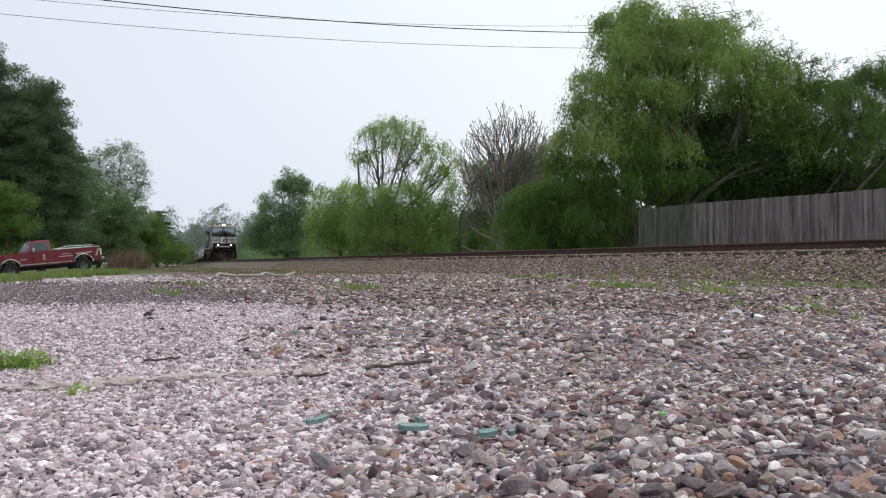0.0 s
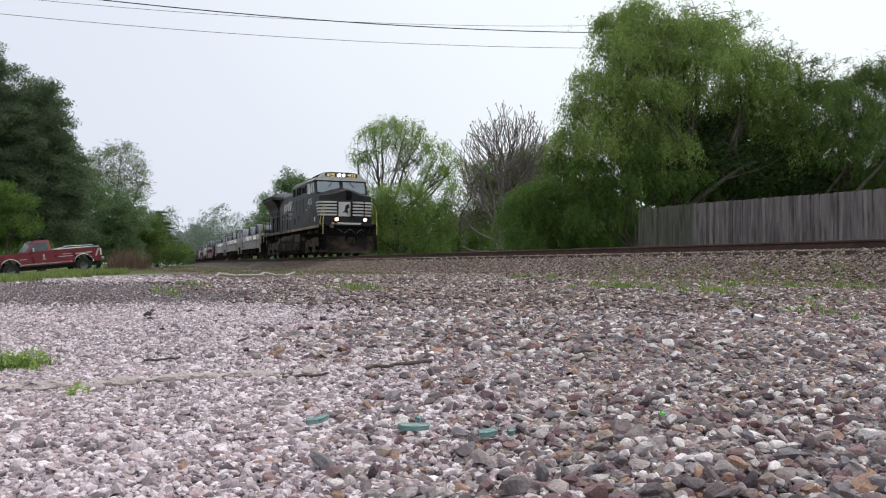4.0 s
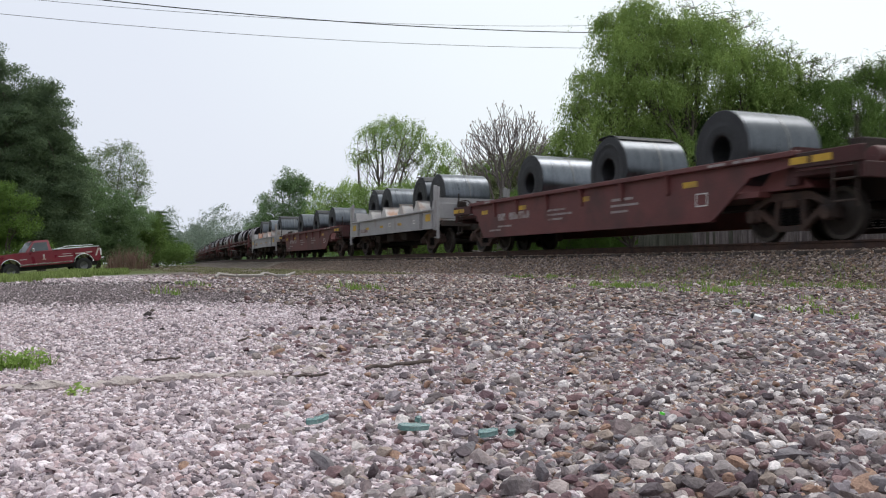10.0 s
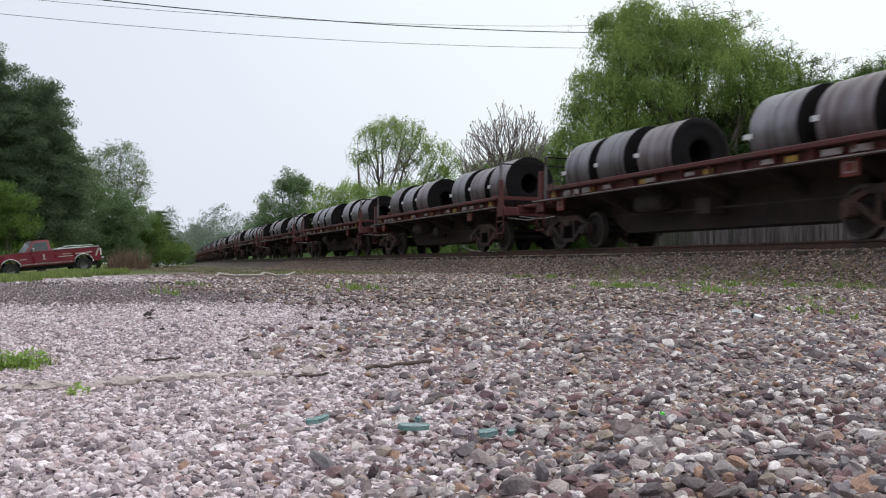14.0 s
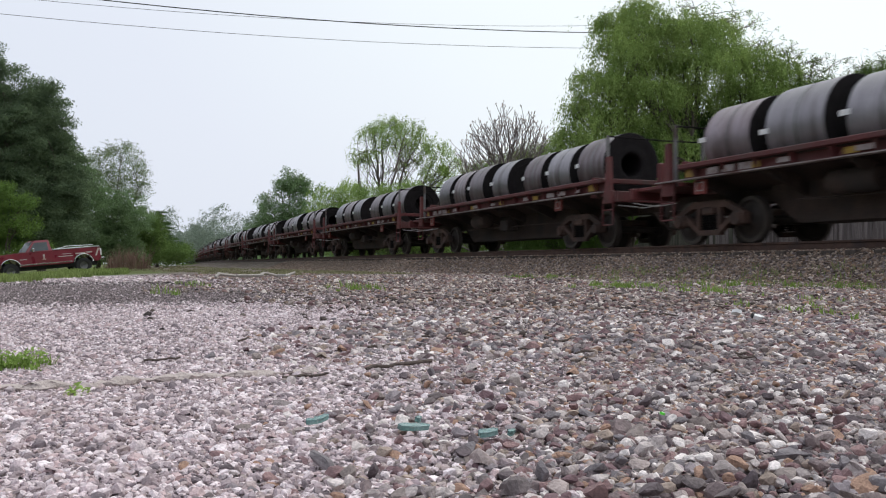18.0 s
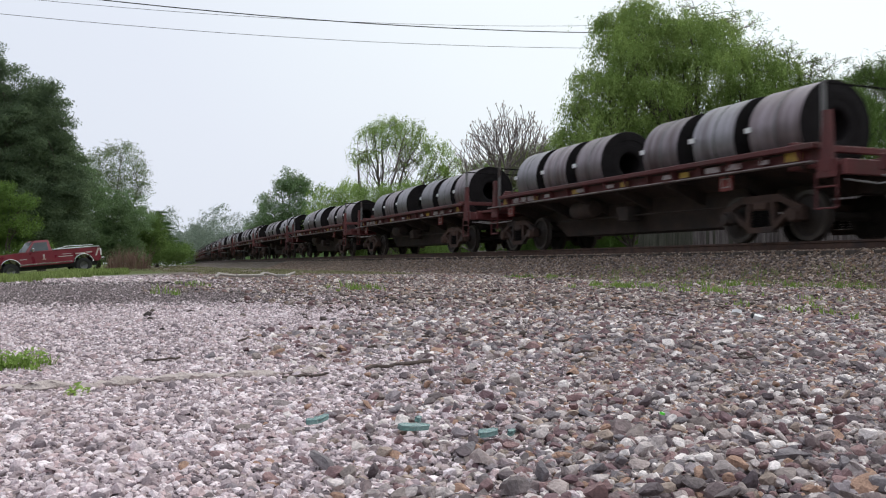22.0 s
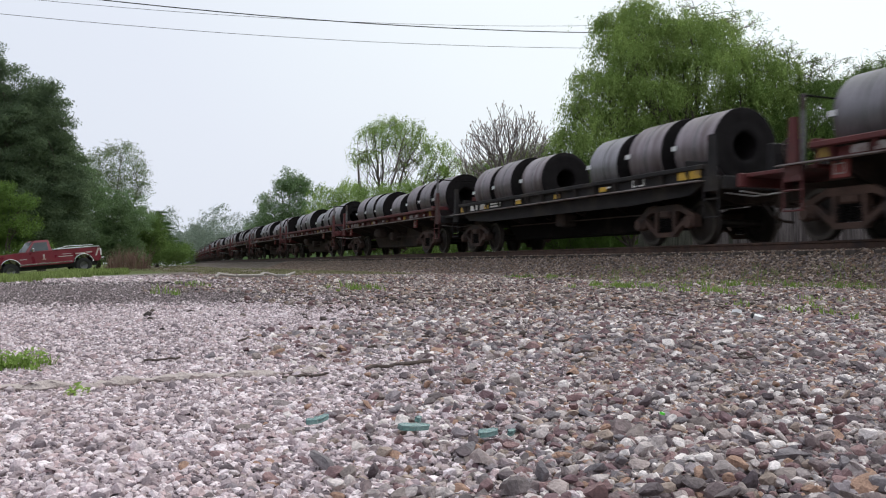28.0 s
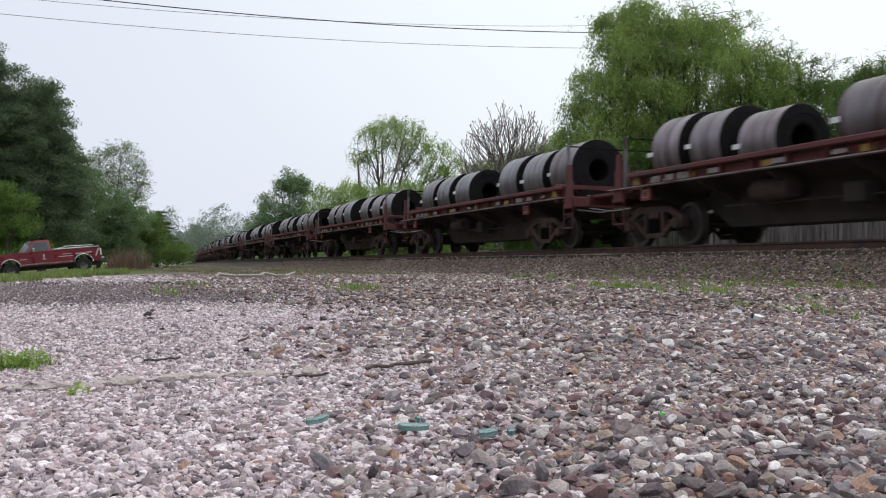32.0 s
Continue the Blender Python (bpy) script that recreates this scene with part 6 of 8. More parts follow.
def locomotive():
    L = thing("locomotive", "black diesel freight locomotive with white nose stripes and lit headlights", "locomotive", "")
    K, D_ = M["black_paint"], M["black_dusty"]
    # main frame and walkway
    bm = box(bmesh.new(), -9.55, 10.72, -1.5, 1.5, 1.66, 1.79, .01)
    part("walkway", bm, K, L)
    for s in (-1, 1):
        for x0, x1, mat in ((-9.0, -5.6, "sill_dark"), (-5.597, .8, "sill_dull"), (.803, 9.9, "sill_tan")):
            bm = box(bmesh.new(), x0, x1, min(s * 1.46, s * 1.52), max(s * 1.46, s * 1.52), 1.60, 1.75, .01)
            part("side_sill", bm, M[mat], L, "sill edge coated with dust")
    part("frame", box(bmesh.new(), -9.9, 10.4, -1.1, 1.1, 1.15, 1.66, .02), D_, L)
    # long hood
    bm = bmesh.new()
    prism(bm, [(-.95, 1.79), (.95, 1.79), (.95, 4.16), (.82, 4.36), (.5, 4.44), (-.5, 4.44), (-.82, 4.36), (-.95, 4.16)], -8.75, 1.5, "x")
    part("engine_hood", bm, K, L, "long black engine hood")
    for s in (-1, 1):
        door = box(bmesh.new(), -.46, .46, min(s * .95, s * .972), max(s * .95, s * .972), 1.95, 3.25, .008)
        d0 = part("hood_door", door, K, L)
        for i in range(7):
            m = Matrix.Translation((-1.9 + (i - 2) * 1.02 if i > 1 else -2.9 - i * 1.02, 0, 0))
            if i:
                again(d0, m)
            else:
                d0.matrix_basis = m
        slat = box(bmesh.new(), -.09, .09, min(s * .95, s * 1.0), max(s * .95, s * 1.0), 1.92, 3.3, .01)
        s0 = part("louvre", slat, K, L, "tall dark louvre at the rear of the hood")
        for i in range(8):
            m = Matrix.Translation((-8.45 + i * .42, 0, 0))
            if i:
                again(s0, m)
            else:
                s0.matrix_basis = m
        for i in range(5):
            bm = box(bmesh.new(), -8.7 + i * .62, -8.5 + i * .62, min(s * .95, s * .96), max(s * .95, s * .96), 3.22, 3.28)
            part("placard", bm, M["white_paint"], L)
    # radiator with wings
    bm = bmesh.new()
    prism(bm, [(-1.52, 4.20), (-1.22, 3.93), (-1.04, 3.62), (-.97, 3.30), (.97, 3.30), (1.04, 3.62), (1.22, 3.93), (1.52, 4.20), (1.52, 4.42), (1.2, 4.60), (.6, 4.68), (-.6, 4.68), (-1.2, 4.60), (-1.52, 4.42)], -9.55, -5.6, "x")
    part("radiator", bm, K, L, "overhanging radiator wings")
    bm = bmesh.new()
    vs = [bm.verts.new(q) for q in ((-5.6, -1.52, 4.20), (-5.6, -1.52, 4.42), (-5.6, -1.2, 4.6), (-5.6, -.6, 4.68), (-5.6, .6, 4.68), (-5.6, 1.2, 4.6), (-5.6, 1.52, 4.42), (-5.6, 1.52, 4.20))]
    ws = [bm.verts.new(q) for q in ((-3.9, -.94, 4.02), (-3.9, -.94, 4.14), (-3.9, -.85, 4.26), (-3.9, -.55, 4.34), (-3.9, .55, 4.34), (-3.9, .85, 4.26), (-3.9, .94, 4.14), (-3.9, .94, 4.02))]
    for k in range(7):
        bm.faces.new((vs[k], vs[k + 1], ws[k + 1], ws[k]))
    bm.faces.new((vs[0], ws[0], ws[7], vs[7]))
    bm.faces.new(ws)
    bmesh.ops.recalc_face_normals(bm, faces=bm.faces)
    part("radiator_fairing", bm, K, L)
    bm = box(bmesh.new(), -9.3, -5.9, -1.53, 1.53, 4.25, 4.38)
    part("radiator_grille", bm, D_, L, "dark radiator screen")
    # stack, horn, roof gear
    bm = lathe(bmesh.new(), [(.42, 4.2), (.50, 4.2), (.50, 4.70), (.56, 4.74), (.56, 4.80), (.42, 4.80)], 20, "z", None, (-2.4, 0, 0))
    part("exhaust_stack", bm, D_, L, "", True)
    bm = bmesh.new()
    for k in (-.2, 0, .2):
        tube(bm, [(-.3, k, 4.62), (.25, k, 4.66)], [.03, .09], 8)
    box(bm, -.1, .1, -.3, .3, 4.34, 4.6, .01)
    part("horn", bm, D_, L)
    # cabinet behind the cab, over the full width
    bm = bmesh.new()
    prism(bm, [(-1.36, 2.5), (1.36, 2.5), (1.36, 4.40), (1.12, 4.66), (-1.12, 4.66), (-1.36, 4.40)], 1.5, 6.4, "x")
    part("equipment_cabinet", bm, K, L)
    for s in (-1, 1):
        for x0, x1, z0, z1 in ((1.75, 2.45, 3.82, 4.28), (2.85, 3.45, 3.82, 4.28), (3.6, 4.3, 3.82, 4.28), (4.6, 5.2, 3.85, 4.2), (5.4, 6.2, 3.82, 4.28)):
            bm = box(bmesh.new(), x0, x1, min(s * 1.36, s * 1.375), max(s * 1.36, s * 1.375), z0, z1, .004)
            part("grille", bm, D_, L, "dark intake grille")
        bm = box(bmesh.new(), 1.9, 6.398, min(s * 1.05, s * 1.5), max(s * 1.05, s * 1.5), 1.79, 2.62, .012)
        part("side_box", bm, K, L)
        for x in (2.5, 3.5, 4.5, 5.5):
            bm = box(bmesh.new(), x - .42, x + .42, min(s * 1.36, s * 1.375), max(s * 1.36, s * 1.375), 2.66, 3.6, .008)
            part("cabinet_door", bm, K, L)
        for x, z in ((3.0, 2.2), (4.2, 2.35)):
            bm = bmesh.new()
            for k in range(6):
                box(bm, x - .22, x + .22, min(s * 1.5, s * 1.512), max(s * 1.5, s * 1.512), z - .16 + k * .06, z - .13 + k * .06)
            part("vent", bm, D_, L)
        for x in (7.02, 8.12):
            vent = part("louvre_panel", box(bmesh.new(), x - .30, x + .30, min(s * 1.5, s * 1.51), max(s * 1.5, s * 1.51), 1.90, 2.56, .004), K, L, "large louvred panel below the cab")
            slat = prism(bmesh.new(), [(s * 1.51, 0), (s * 1.517, -.006), (s * 1.517, .004), (s * 1.51, .022)], x - .28, x + .28, "x")
            s0 = part("slat", slat, K, vent)
            for i in range(13):
                m = Matrix.Translation((0, 0, 1.94 + i * .046))
                if i:
                    again(s0, m)
                else:
                    s0.matrix_basis = m
    # cab
    side = [(6.4, 1.79), (9.05, 1.79), (9.05, 3.05), (8.85, 3.55), (8.55, 4.36), (6.4, 4.36)]
    bm = bmesh.new()
    prism(bm, side, -1.5, 1.5)
    part("cab", bm, K, L, "black driver's cab")
    bm = prism(bmesh.new(), [(-1.53, 4.36), (1.53, 4.36), (1.05, 4.74), (.6, 4.80), (-.6, 4.80), (-1.05, 4.74)], 6.3, 8.62, "x")
    part("cab_roof", bm, M["black_dusty"], L, "dusty cab roof")
    for s in (-1, 1):
        bm = prism(bmesh.new(), [(s * 1.55, 4.34), (s * 1.40, 4.47), (s * 1.36, 4.43), (s * 1.5, 4.32)], 6.35, 8.6, "x")
        part("roof_edge", bm, M["white_paint"], L, "light weathered roof edge")
    bm = prism(bmesh.new(), [(-1.52, 4.32), (1.52, 4.32), (1.08, 4.72), (-1.08, 4.72)], 8.62, 8.70, "x")
    part("visor", bm, M["white_paint"], L, "pale front visor panel")
    for w in (-1, 1):
        bm = box(bmesh.new(), 8.70, 8.74, min(w * .28, w * .93), max(w * .28, w * .93), 4.53, 4.70, .01)
        part("number_board", bm, D_, L, "dark number board with lit amber digits")
    for w in (-.605, .605):
        lettering(None, "4125", .235, Matrix.Translation((8.744, w, 4.535)) @ Matrix.Rotation(math.pi / 2, 4, "Z") @ Matrix.Rotation(math.pi / 2, 4, "X"), "number_board", L)["label"] = "glowing amber number"
    for w in (-.125, .125):
        hl = part("headlight", lathe(bmesh.new(), [(.02, 8.70), (.11, 8.70), (.11, 8.78), (.095, 8.78), (.09, 8.745), (.02, 8.745)], 20, "x", None, (0, w, 4.62)), M["black_dusty"], L)
        part("lens", lathe(bmesh.new(), [(.001, 8.75), (.092, 8.75), (.092, 8.765), (.001, 8.765)], 20, "x", None, (0, w, 4.62)), M["headlight"], hl, "bright lit headlight lens")
    # cab windows
    for s in (-1, 1):
        for x0, x1 in ((6.75, 7.5), (7.58, 8.1)):
            bm = box(bmesh.new(), x0, x1, min(s * 1.5, s * 1.508), max(s * 1.5, s * 1.508), 3.62, 4.24)
            part("side_window", bm, M["glass_dark"], L, "dark cab side window")
        bm = box(bmesh.new(), 7.44, 7.66, min(s * 1.5, s * 1.53), max(s * 1.5, s * 1.53), 3.60, 4.26, .008)
        part("window_panel", bm, M["white_paint"], L, "pale panel between the cab windows")
        bm = prism(bmesh.new(), [(8.22, 3.62), (8.62, 3.62), (8.45, 4.22), (8.22, 4.22)], min(s * 1.5, s * 1.508), max(s * 1.5, s * 1.508))
        part("quarter_window", bm, M["glass_dark"], L)
        bm = bmesh.new()
        box(bm, 6.6, 8.25, min(s * 1.5, s * 1.66), max(s * 1.5, s * 1.66), 4.28, 4.31)
        part("sun_shade", bm, M["white_paint"], L)
        lettering(None, "4125", .52, Matrix.Translation((7.4, s * 1.512, 2.98)) @ Matrix.Rotation(math.pi / 2 if s < 0 else math.pi / 2, 4, "X") @ (Matrix.Rotation(math.pi, 4, "Y") if s > 0 else Matrix.Identity(4)), "white_paint", L)
        bars(L, 7.05, s * 1.503, 2.72, [(-.7, 0, .35, .05), (.2, .1, .08, .08)], "stencil", "white_paint", s)
        bm = box(bmesh.new(), 8.55, 8.85, min(s * 1.5, s * 1.515), max(s * 1.5, s * 1.515), 1.98, 2.24, .01)
        part("data_plate", bm, M["white_paint"], L)
    for w in (-1, 1):
        y0, y1 = w * .1, w * 1.38
        bm = bmesh.new()
        q = [(8.62 - .005, 4.22), (8.86, 3.62)]
        vs = [bm.verts.new(v) for v in ((8.615, y0, 4.24), (8.615, y1, 4.24), (8.845, y1, 3.60), (8.845, y0, 3.66))]
        vs2 = [bm.verts.new((v.co.x + .02, v.co.y, v.co.z + .01)) for v in vs]
        bm.faces.new(vs)
        bm.faces.new(vs2[::-1])
        for k in range(4):
            bm.faces.new((vs[k], vs[(k + 1) % 4], vs2[(k + 1) % 4], vs2[k]))
        bmesh.ops.recalc_face_normals(bm, faces=bm.faces)
        part("windscreen", bm, M["screen_glass"], L, "sloping windscreen reflecting the pale sky")
        bm = tube(bmesh.new(), [(8.72, w * .5, 4.26), (8.80, w * .75, 3.95)], .012, 5)
        part("wiper", bm, D_, L)
    # nose
    bm = bmesh.new()
    rows = [((8.9, -1.495), (9.75, -1.48), (9.98, -.80), (10.05, 0), (9.98, .80), (9.75, 1.48), (8.9, 1.495))]
    low = [bm.verts.new((x, y, 1.79)) for x, y in rows[0]]
    top = [bm.verts.new((x - .04, y, z)) for (x, y), z in zip(rows[0], (3.50, 3.36, 3.44, 3.70, 3.44, 3.36, 3.50))]
    ridge = [bm.verts.new((8.9, y, z)) for y, z in ((-.6, 3.78), (0, 3.92), (.6, 3.78))]
    for k in range(6):
        bm.faces.new((low[k], low[k + 1], top[k + 1], top[k]))
    bm.faces.new((top[0], top[1], top[2], ridge[0]))
    bm.faces.new((ridge[0], top[2], top[3], ridge[1]))
    bm.faces.new((ridge[1], top[3], top[4], ridge[2]))
    bm.faces.new((ridge[2], top[4], top[5], top[6]))
    bm.faces.new((low[0], top[0], ridge[0], ridge[1], ridge[2], top[6], low[6]))
    bm.faces.new(low[::-1])
    bmesh.ops.recalc_face_normals(bm, faces=bm.faces)
    part("nose", bm, K, L, "short black nose")
    # white stripes round the nose
    for k in range(5):
        z = 2.26 + k * .175
        for w in (-1, 1):
            bm = bmesh.new()
            pts = [(9.42 - .12 * k, 1.500), (9.75, 1.487), (9.985, .805), (10.022, .56 if w < 0 else .34)]
            out = [(x + .012, y + .006) for x, y in pts]
            for (a, b, c, d) in zip(pts, pts[1:], out[1:], out):
                quad = [(a[0], w * a[1]), (b[0], w * b[1]), (c[0], w * c[1]), (d[0], w * d[1])]
                prism(bm, quad, z, z + .095, "z")
            part("nose_stripe", bm, M["white_paint"], L, "white horizontal stripe")
    door = part("nose_door", box(bmesh.new(), 9.98, 10.06, -.52, .30, 1.85, 3.12, .02), K, L, "black door in the nose")
    part("nose_emblem", box(bmesh.new(), 10.06, 10.066, -.47, .20, 2.22, 3.02), M["white_paint"], door, "white panel on the nose door")
    bm = prism(bmesh.new(), [(-.30, 2.42), (-.16, 2.5), (-.08, 2.82), (.10, 2.92), (.17, 2.72), (.04, 2.64), (.06, 2.36), (-.06, 2.44)], 10.066, 10.072, "x")
    part("emblem_shape", bm, K, door)
    # flat matt black box standing for the dark of a notch in the nose
    part("nose_recess", box(bmesh.new(), 10.0, 10.055, -.04, .30, 3.14, 3.62, .01), D_, L, "matt black patch standing for the dark notch over the nose door")
    for y in (-.54, .27, .98):
        part("door_post", tube(bmesh.new(), [(10.10, y, 1.80), (10.12, y, 3.05), (10.06, y, 3.16)], .03, 6), K, L)
    # front pilot, plough, steps
    bm = box(bmesh.new(), 10.52, 10.60, -1.45, 1.45, .85, 1.66, .02)
    part("pilot", bm, D_, L)
    bm = bmesh.new()
    blade = [(1.12, 10.72, .16), (.95, 10.74, .18), (.55, 10.80, .28), (.34, 10.84, .38), (.17, 10.90, .50)]
    across = [-1.37 + k * .274 for k in range(11)]
    for back in (0, .06):
        grid = [[bm.verts.new((x + v * (1 - (y / 1.37) ** 2) - back, y, z)) for y in across] for z, x, v in blade]
        for a, b in zip(grid, grid[1:]):
            for k in range(10):
                bm.faces.new((a[k], a[k + 1], b[k + 1], b[k]) if not back else (a[k], b[k], b[k + 1], a[k + 1]))
    box(bm, 10.5, 10.86, -1.3, 1.3, .4, .9, .02)
    part("snow_plough", bm, M["tank_dust"], L, "dark steel snow plough")
    bm = box(bmesh.new(), 10.72, 10.78, -1.0, .62, 1.74, 1.84, .01)
    part("front_step_edge", bm, M["white_paint"], L, "white edge of the front walkway")
    for w in (-.79, .79):
        dl = part("ditch_light", lathe(bmesh.new(), [(.02, 10.82), (.12, 10.82), (.12, 10.98), (.10, 10.98), (.09, 10.95), (.02, 10.95)], 18, "x", None, (0, w, 2.0)), K, L)
        part("lens", lathe(bmesh.new(), [(.001, 10.955), (.095, 10.955), (.095, 10.97), (.001, 10.97)], 18, "x", None, (0, w, 2.0)), M["ditch_light"], dl, "glowing amber ditch light")
        part("light_bracket", box(bmesh.new(), 10.78, 10.84, w - .08, w + .08, 1.79, 1.92), K, L)
    bm = bmesh.new()
    for k in range(7):
        y = -.75 + k * .25
        tube(bm, [(10.88, y, 1.5), (11.0, y + .04, 1.25), (11.02, y + .06, 1.0)], .025, 6)
    part("air_hoses", bm, D_, L)
    bm = tube(bmesh.new(), [(10.96 + .03 * math.sin(k), -.72 + k * .09, 1.20 + .26 * abs(math.cos(k * .43))) for k in range(17)], .013, 6)
    part("cable", bm, M["post_grey"], L, "pale cable hanging in loops over the coupler")
    part("buffer_block", lathe(bmesh.new(), [(.01, 10.6), (.10, 10.6), (.10, 10.88), (.08, 10.92), (.01, 10.92)], 16, "x", None, (0, -1.02, 1.62)), M["post_grey"], L, "worn rounded block at the pilot corner")
    coupler(L, 11.05, 1)
    coupler(L, -10.85, -1)
    for s in (-1, 1):
        for w in (-1, 1):
            x0 = 10.42 if s > 0 else -9.25
            tread = part("step", box(bmesh.new(), x0 - .33, x0 + .33, w * 1.42 - .14, w * 1.42 + .10, .42, .45), D_, L, "boarding step with a worn pale edge")
            edge = part("step_edge", box(bmesh.new(), x0 - .33, x0 + .33, w * 1.525 - .006, w * 1.525 + .006, .42, .455), M["white_paint"], L)
            for k in range(1, 5):
                again(tread, Matrix.Translation((0, 0, k * .27)))
                again(edge, Matrix.Translation((0, 0, k * .27)))
            for q in (x0 - .36, x0 + .33):
                part("step_side", box(bmesh.new(), q, q + .03, w * 1.42 - .14, w * 1.42 + .10, .36, 1.75), D_, L)
            for dx in (-.36, .36):
                lean = .28 if s > 0 and dx < 0 else .1
                bm = tube(bmesh.new(), [(x0 + dx, w * 1.50, 1.2), (x0 + dx, w * 1.50, 1.95), (x0 + dx + lean * .6, w * 1.46, 2.5), (x0 + dx + lean, w * 1.35, 2.78)], .022, 6)
                part("grab_rail", bm, M["rail_yellow"], L, "pale yellow grab rail")
    # handrails
    for s in (-1, 1):
        bm = tube(bmesh.new(), [(-9.0, s * 1.47, 2.82), (1.6, s * 1.47, 2.86), (2.3, s * 1.47, 3.46), (6.35, s * 1.47, 3.50)], .018, 6)
        part("handrail", bm, M["post_grey"], L)
        post = tube(bmesh.new(), [(0, s * 1.47, 1.7), (0, s * 1.47, 2.84)], .018, 6)
        p0 = part("handrail_post", post, D_, L)
        for i, x in enumerate((-9.0, -8.2, -6.6, -4.9, -3.2, -1.4, .5)):
            if i:
                again(p0, Matrix.Translation((x, 0, 0)))
            else:
                p0.matrix_basis = Matrix.Translation((x, 0, 0))
        # fuel tank side gear
        for x0, x1 in ((-2.13, -.2), (.29, 2.22)):
            bm = lathe(bmesh.new(), [(.01, x0), (.20, x0), (.24, x0 + .06), (.24, x1 - .06), (.20, x1), (.01, x1)], 18, "x", None, (0, s * 1.22, 1.22))
            part("air_reservoir", bm, M["truck_dust"], L, "dusty air reservoir", True)
        bm = box(bmesh.new(), 2.6, 4.1, min(s * .9, s * 1.42), max(s * .9, s * 1.42), .7, 1.42, .03)
        part("battery_box", bm, M["truck_dust"], L)
        bm = box(bmesh.new(), -3.3, -2.7, min(s * .9, s * 1.40), max(s * .9, s * 1.40), .8, 1.35, .03)
        part("tool_box", bm, M["truck_dust"], L)
    bm = prism(bmesh.new(), [(-1.15, .24), (1.15, .24), (1.42, .45), (1.42, .95), (1.2, 1.1), (-1.2, 1.1), (-1.42, .95), (-1.42, .45)], -3.3, 4.15, "x")
    part("fuel_tank", bm, M["tank_dust"], L, "dusty brown fuel tank")
    # pipes and boxes under the walkway
    for s in (-1, 1):
        for z, y, x0, x1 in ((1.52, 1.36, -8.9, 9.4), (1.44, 1.30, -4.0, 4.6), (1.36, 1.36, 4.4, 9.6), (1.40, 1.34, -8.9, -3.6)):
            bm = tube(bmesh.new(), [(x0, s * y, z), ((x0 + x1) / 2, s * y, z - .02), (x1, s * y, z)], .028, 6)
            part("pipe", bm, D_, L)
        for x, w in ((5.2, .22), (6.3, .3), (8.2, .26), (-4.6, .3), (-6.0, .2), (-8.8, .28), (1.2, .35), (-.4, .18)):
            bm = box(bmesh.new(), x - w, x + w, min(s * 1.12, s * 1.34), max(s * 1.12, s * 1.34), 1.30, 1.60, .02)
            part("valve_box", bm, M["truck_dust"] if w > .25 else D_, L)
    for k, (y, d) in enumerate(((-.9, .4), (-.3, .5), (.35, .5), (.9, .4))):
        bm = tube(bmesh.new(), [(10.88, y - d / 2, 1.55), (11.0, y - d / 4, 1.28), (11.02, y, 1.20), (11.0, y + d / 4, 1.28), (10.88, y + d / 2, 1.55)], .03, 6)
        part("jumper_cable", bm, D_, L, "sagging black jumper cable")
    part("coupler_pocket", box(bmesh.new(), 10.8, 10.95, -.32, .32, .66, 1.12, .02), D_, L)
    for w in (-1, 1):
        part("cut_lever", tube(bmesh.new(), [(10.92, w * 1.4, 1.35), (10.98, w * .7, 1.3), (11.05, w * .1, 1.1)], .018, 6), D_, L)
    # emblem and lettering on the hood
    for s in (-1, 1):
        y = s * .952
        bm = bmesh.new()
        for k in range(5):
            x0 = -3.75 + k * .05
            prism(bm, [(x0 + k * .04, 3.08 + k * .122), (x0 + 1.15 + k * .14, 3.08 + k * .122), (x0 + 1.23 + k * .14, 3.173 + k * .122), (x0 + .04 + k * .04, 3.173 + k * .122)], min(y, y + s * .02), max(y, y + s * .025))
        part("hood_stripes", bm, M["white_paint"], L, "slanting white speed stripes")
        for pts in ([(-2.05, 3.16), (-1.62, 3.16), (-1.30, 3.78), (-1.75, 3.78)], [(-1.42, 3.16), (-.92, 3.16), (-.78, 3.78), (-1.12, 3.78)], [(-.72, 3.16), (-.12, 3.16), (.04, 3.42), (-.02, 3.78), (-.50, 3.78), (-.62, 3.5)]):
            bm = prism(bmesh.new(), pts, min(y + s * .022, y + s * .027), max(y + s * .022, y + s * .027))
            part("hood_emblem", bm, M["white_paint"], L, "bold slanted white emblem block")
        bars(L, -1.85, s * .975, 2.62, [(0, .2, 1.3, .16), (0, -.05, 1.55, .15)], "hood_lettering", "stencil_white", s)
        bars(L, -2.2, s * .975, 2.62, [(-1.9, .05, .12, .08), (-1.5, .05, .12, .08), (-.3, .08, .22, .06), (-3.1, .35, .13, .08)], "door_mark", "white_paint", s)
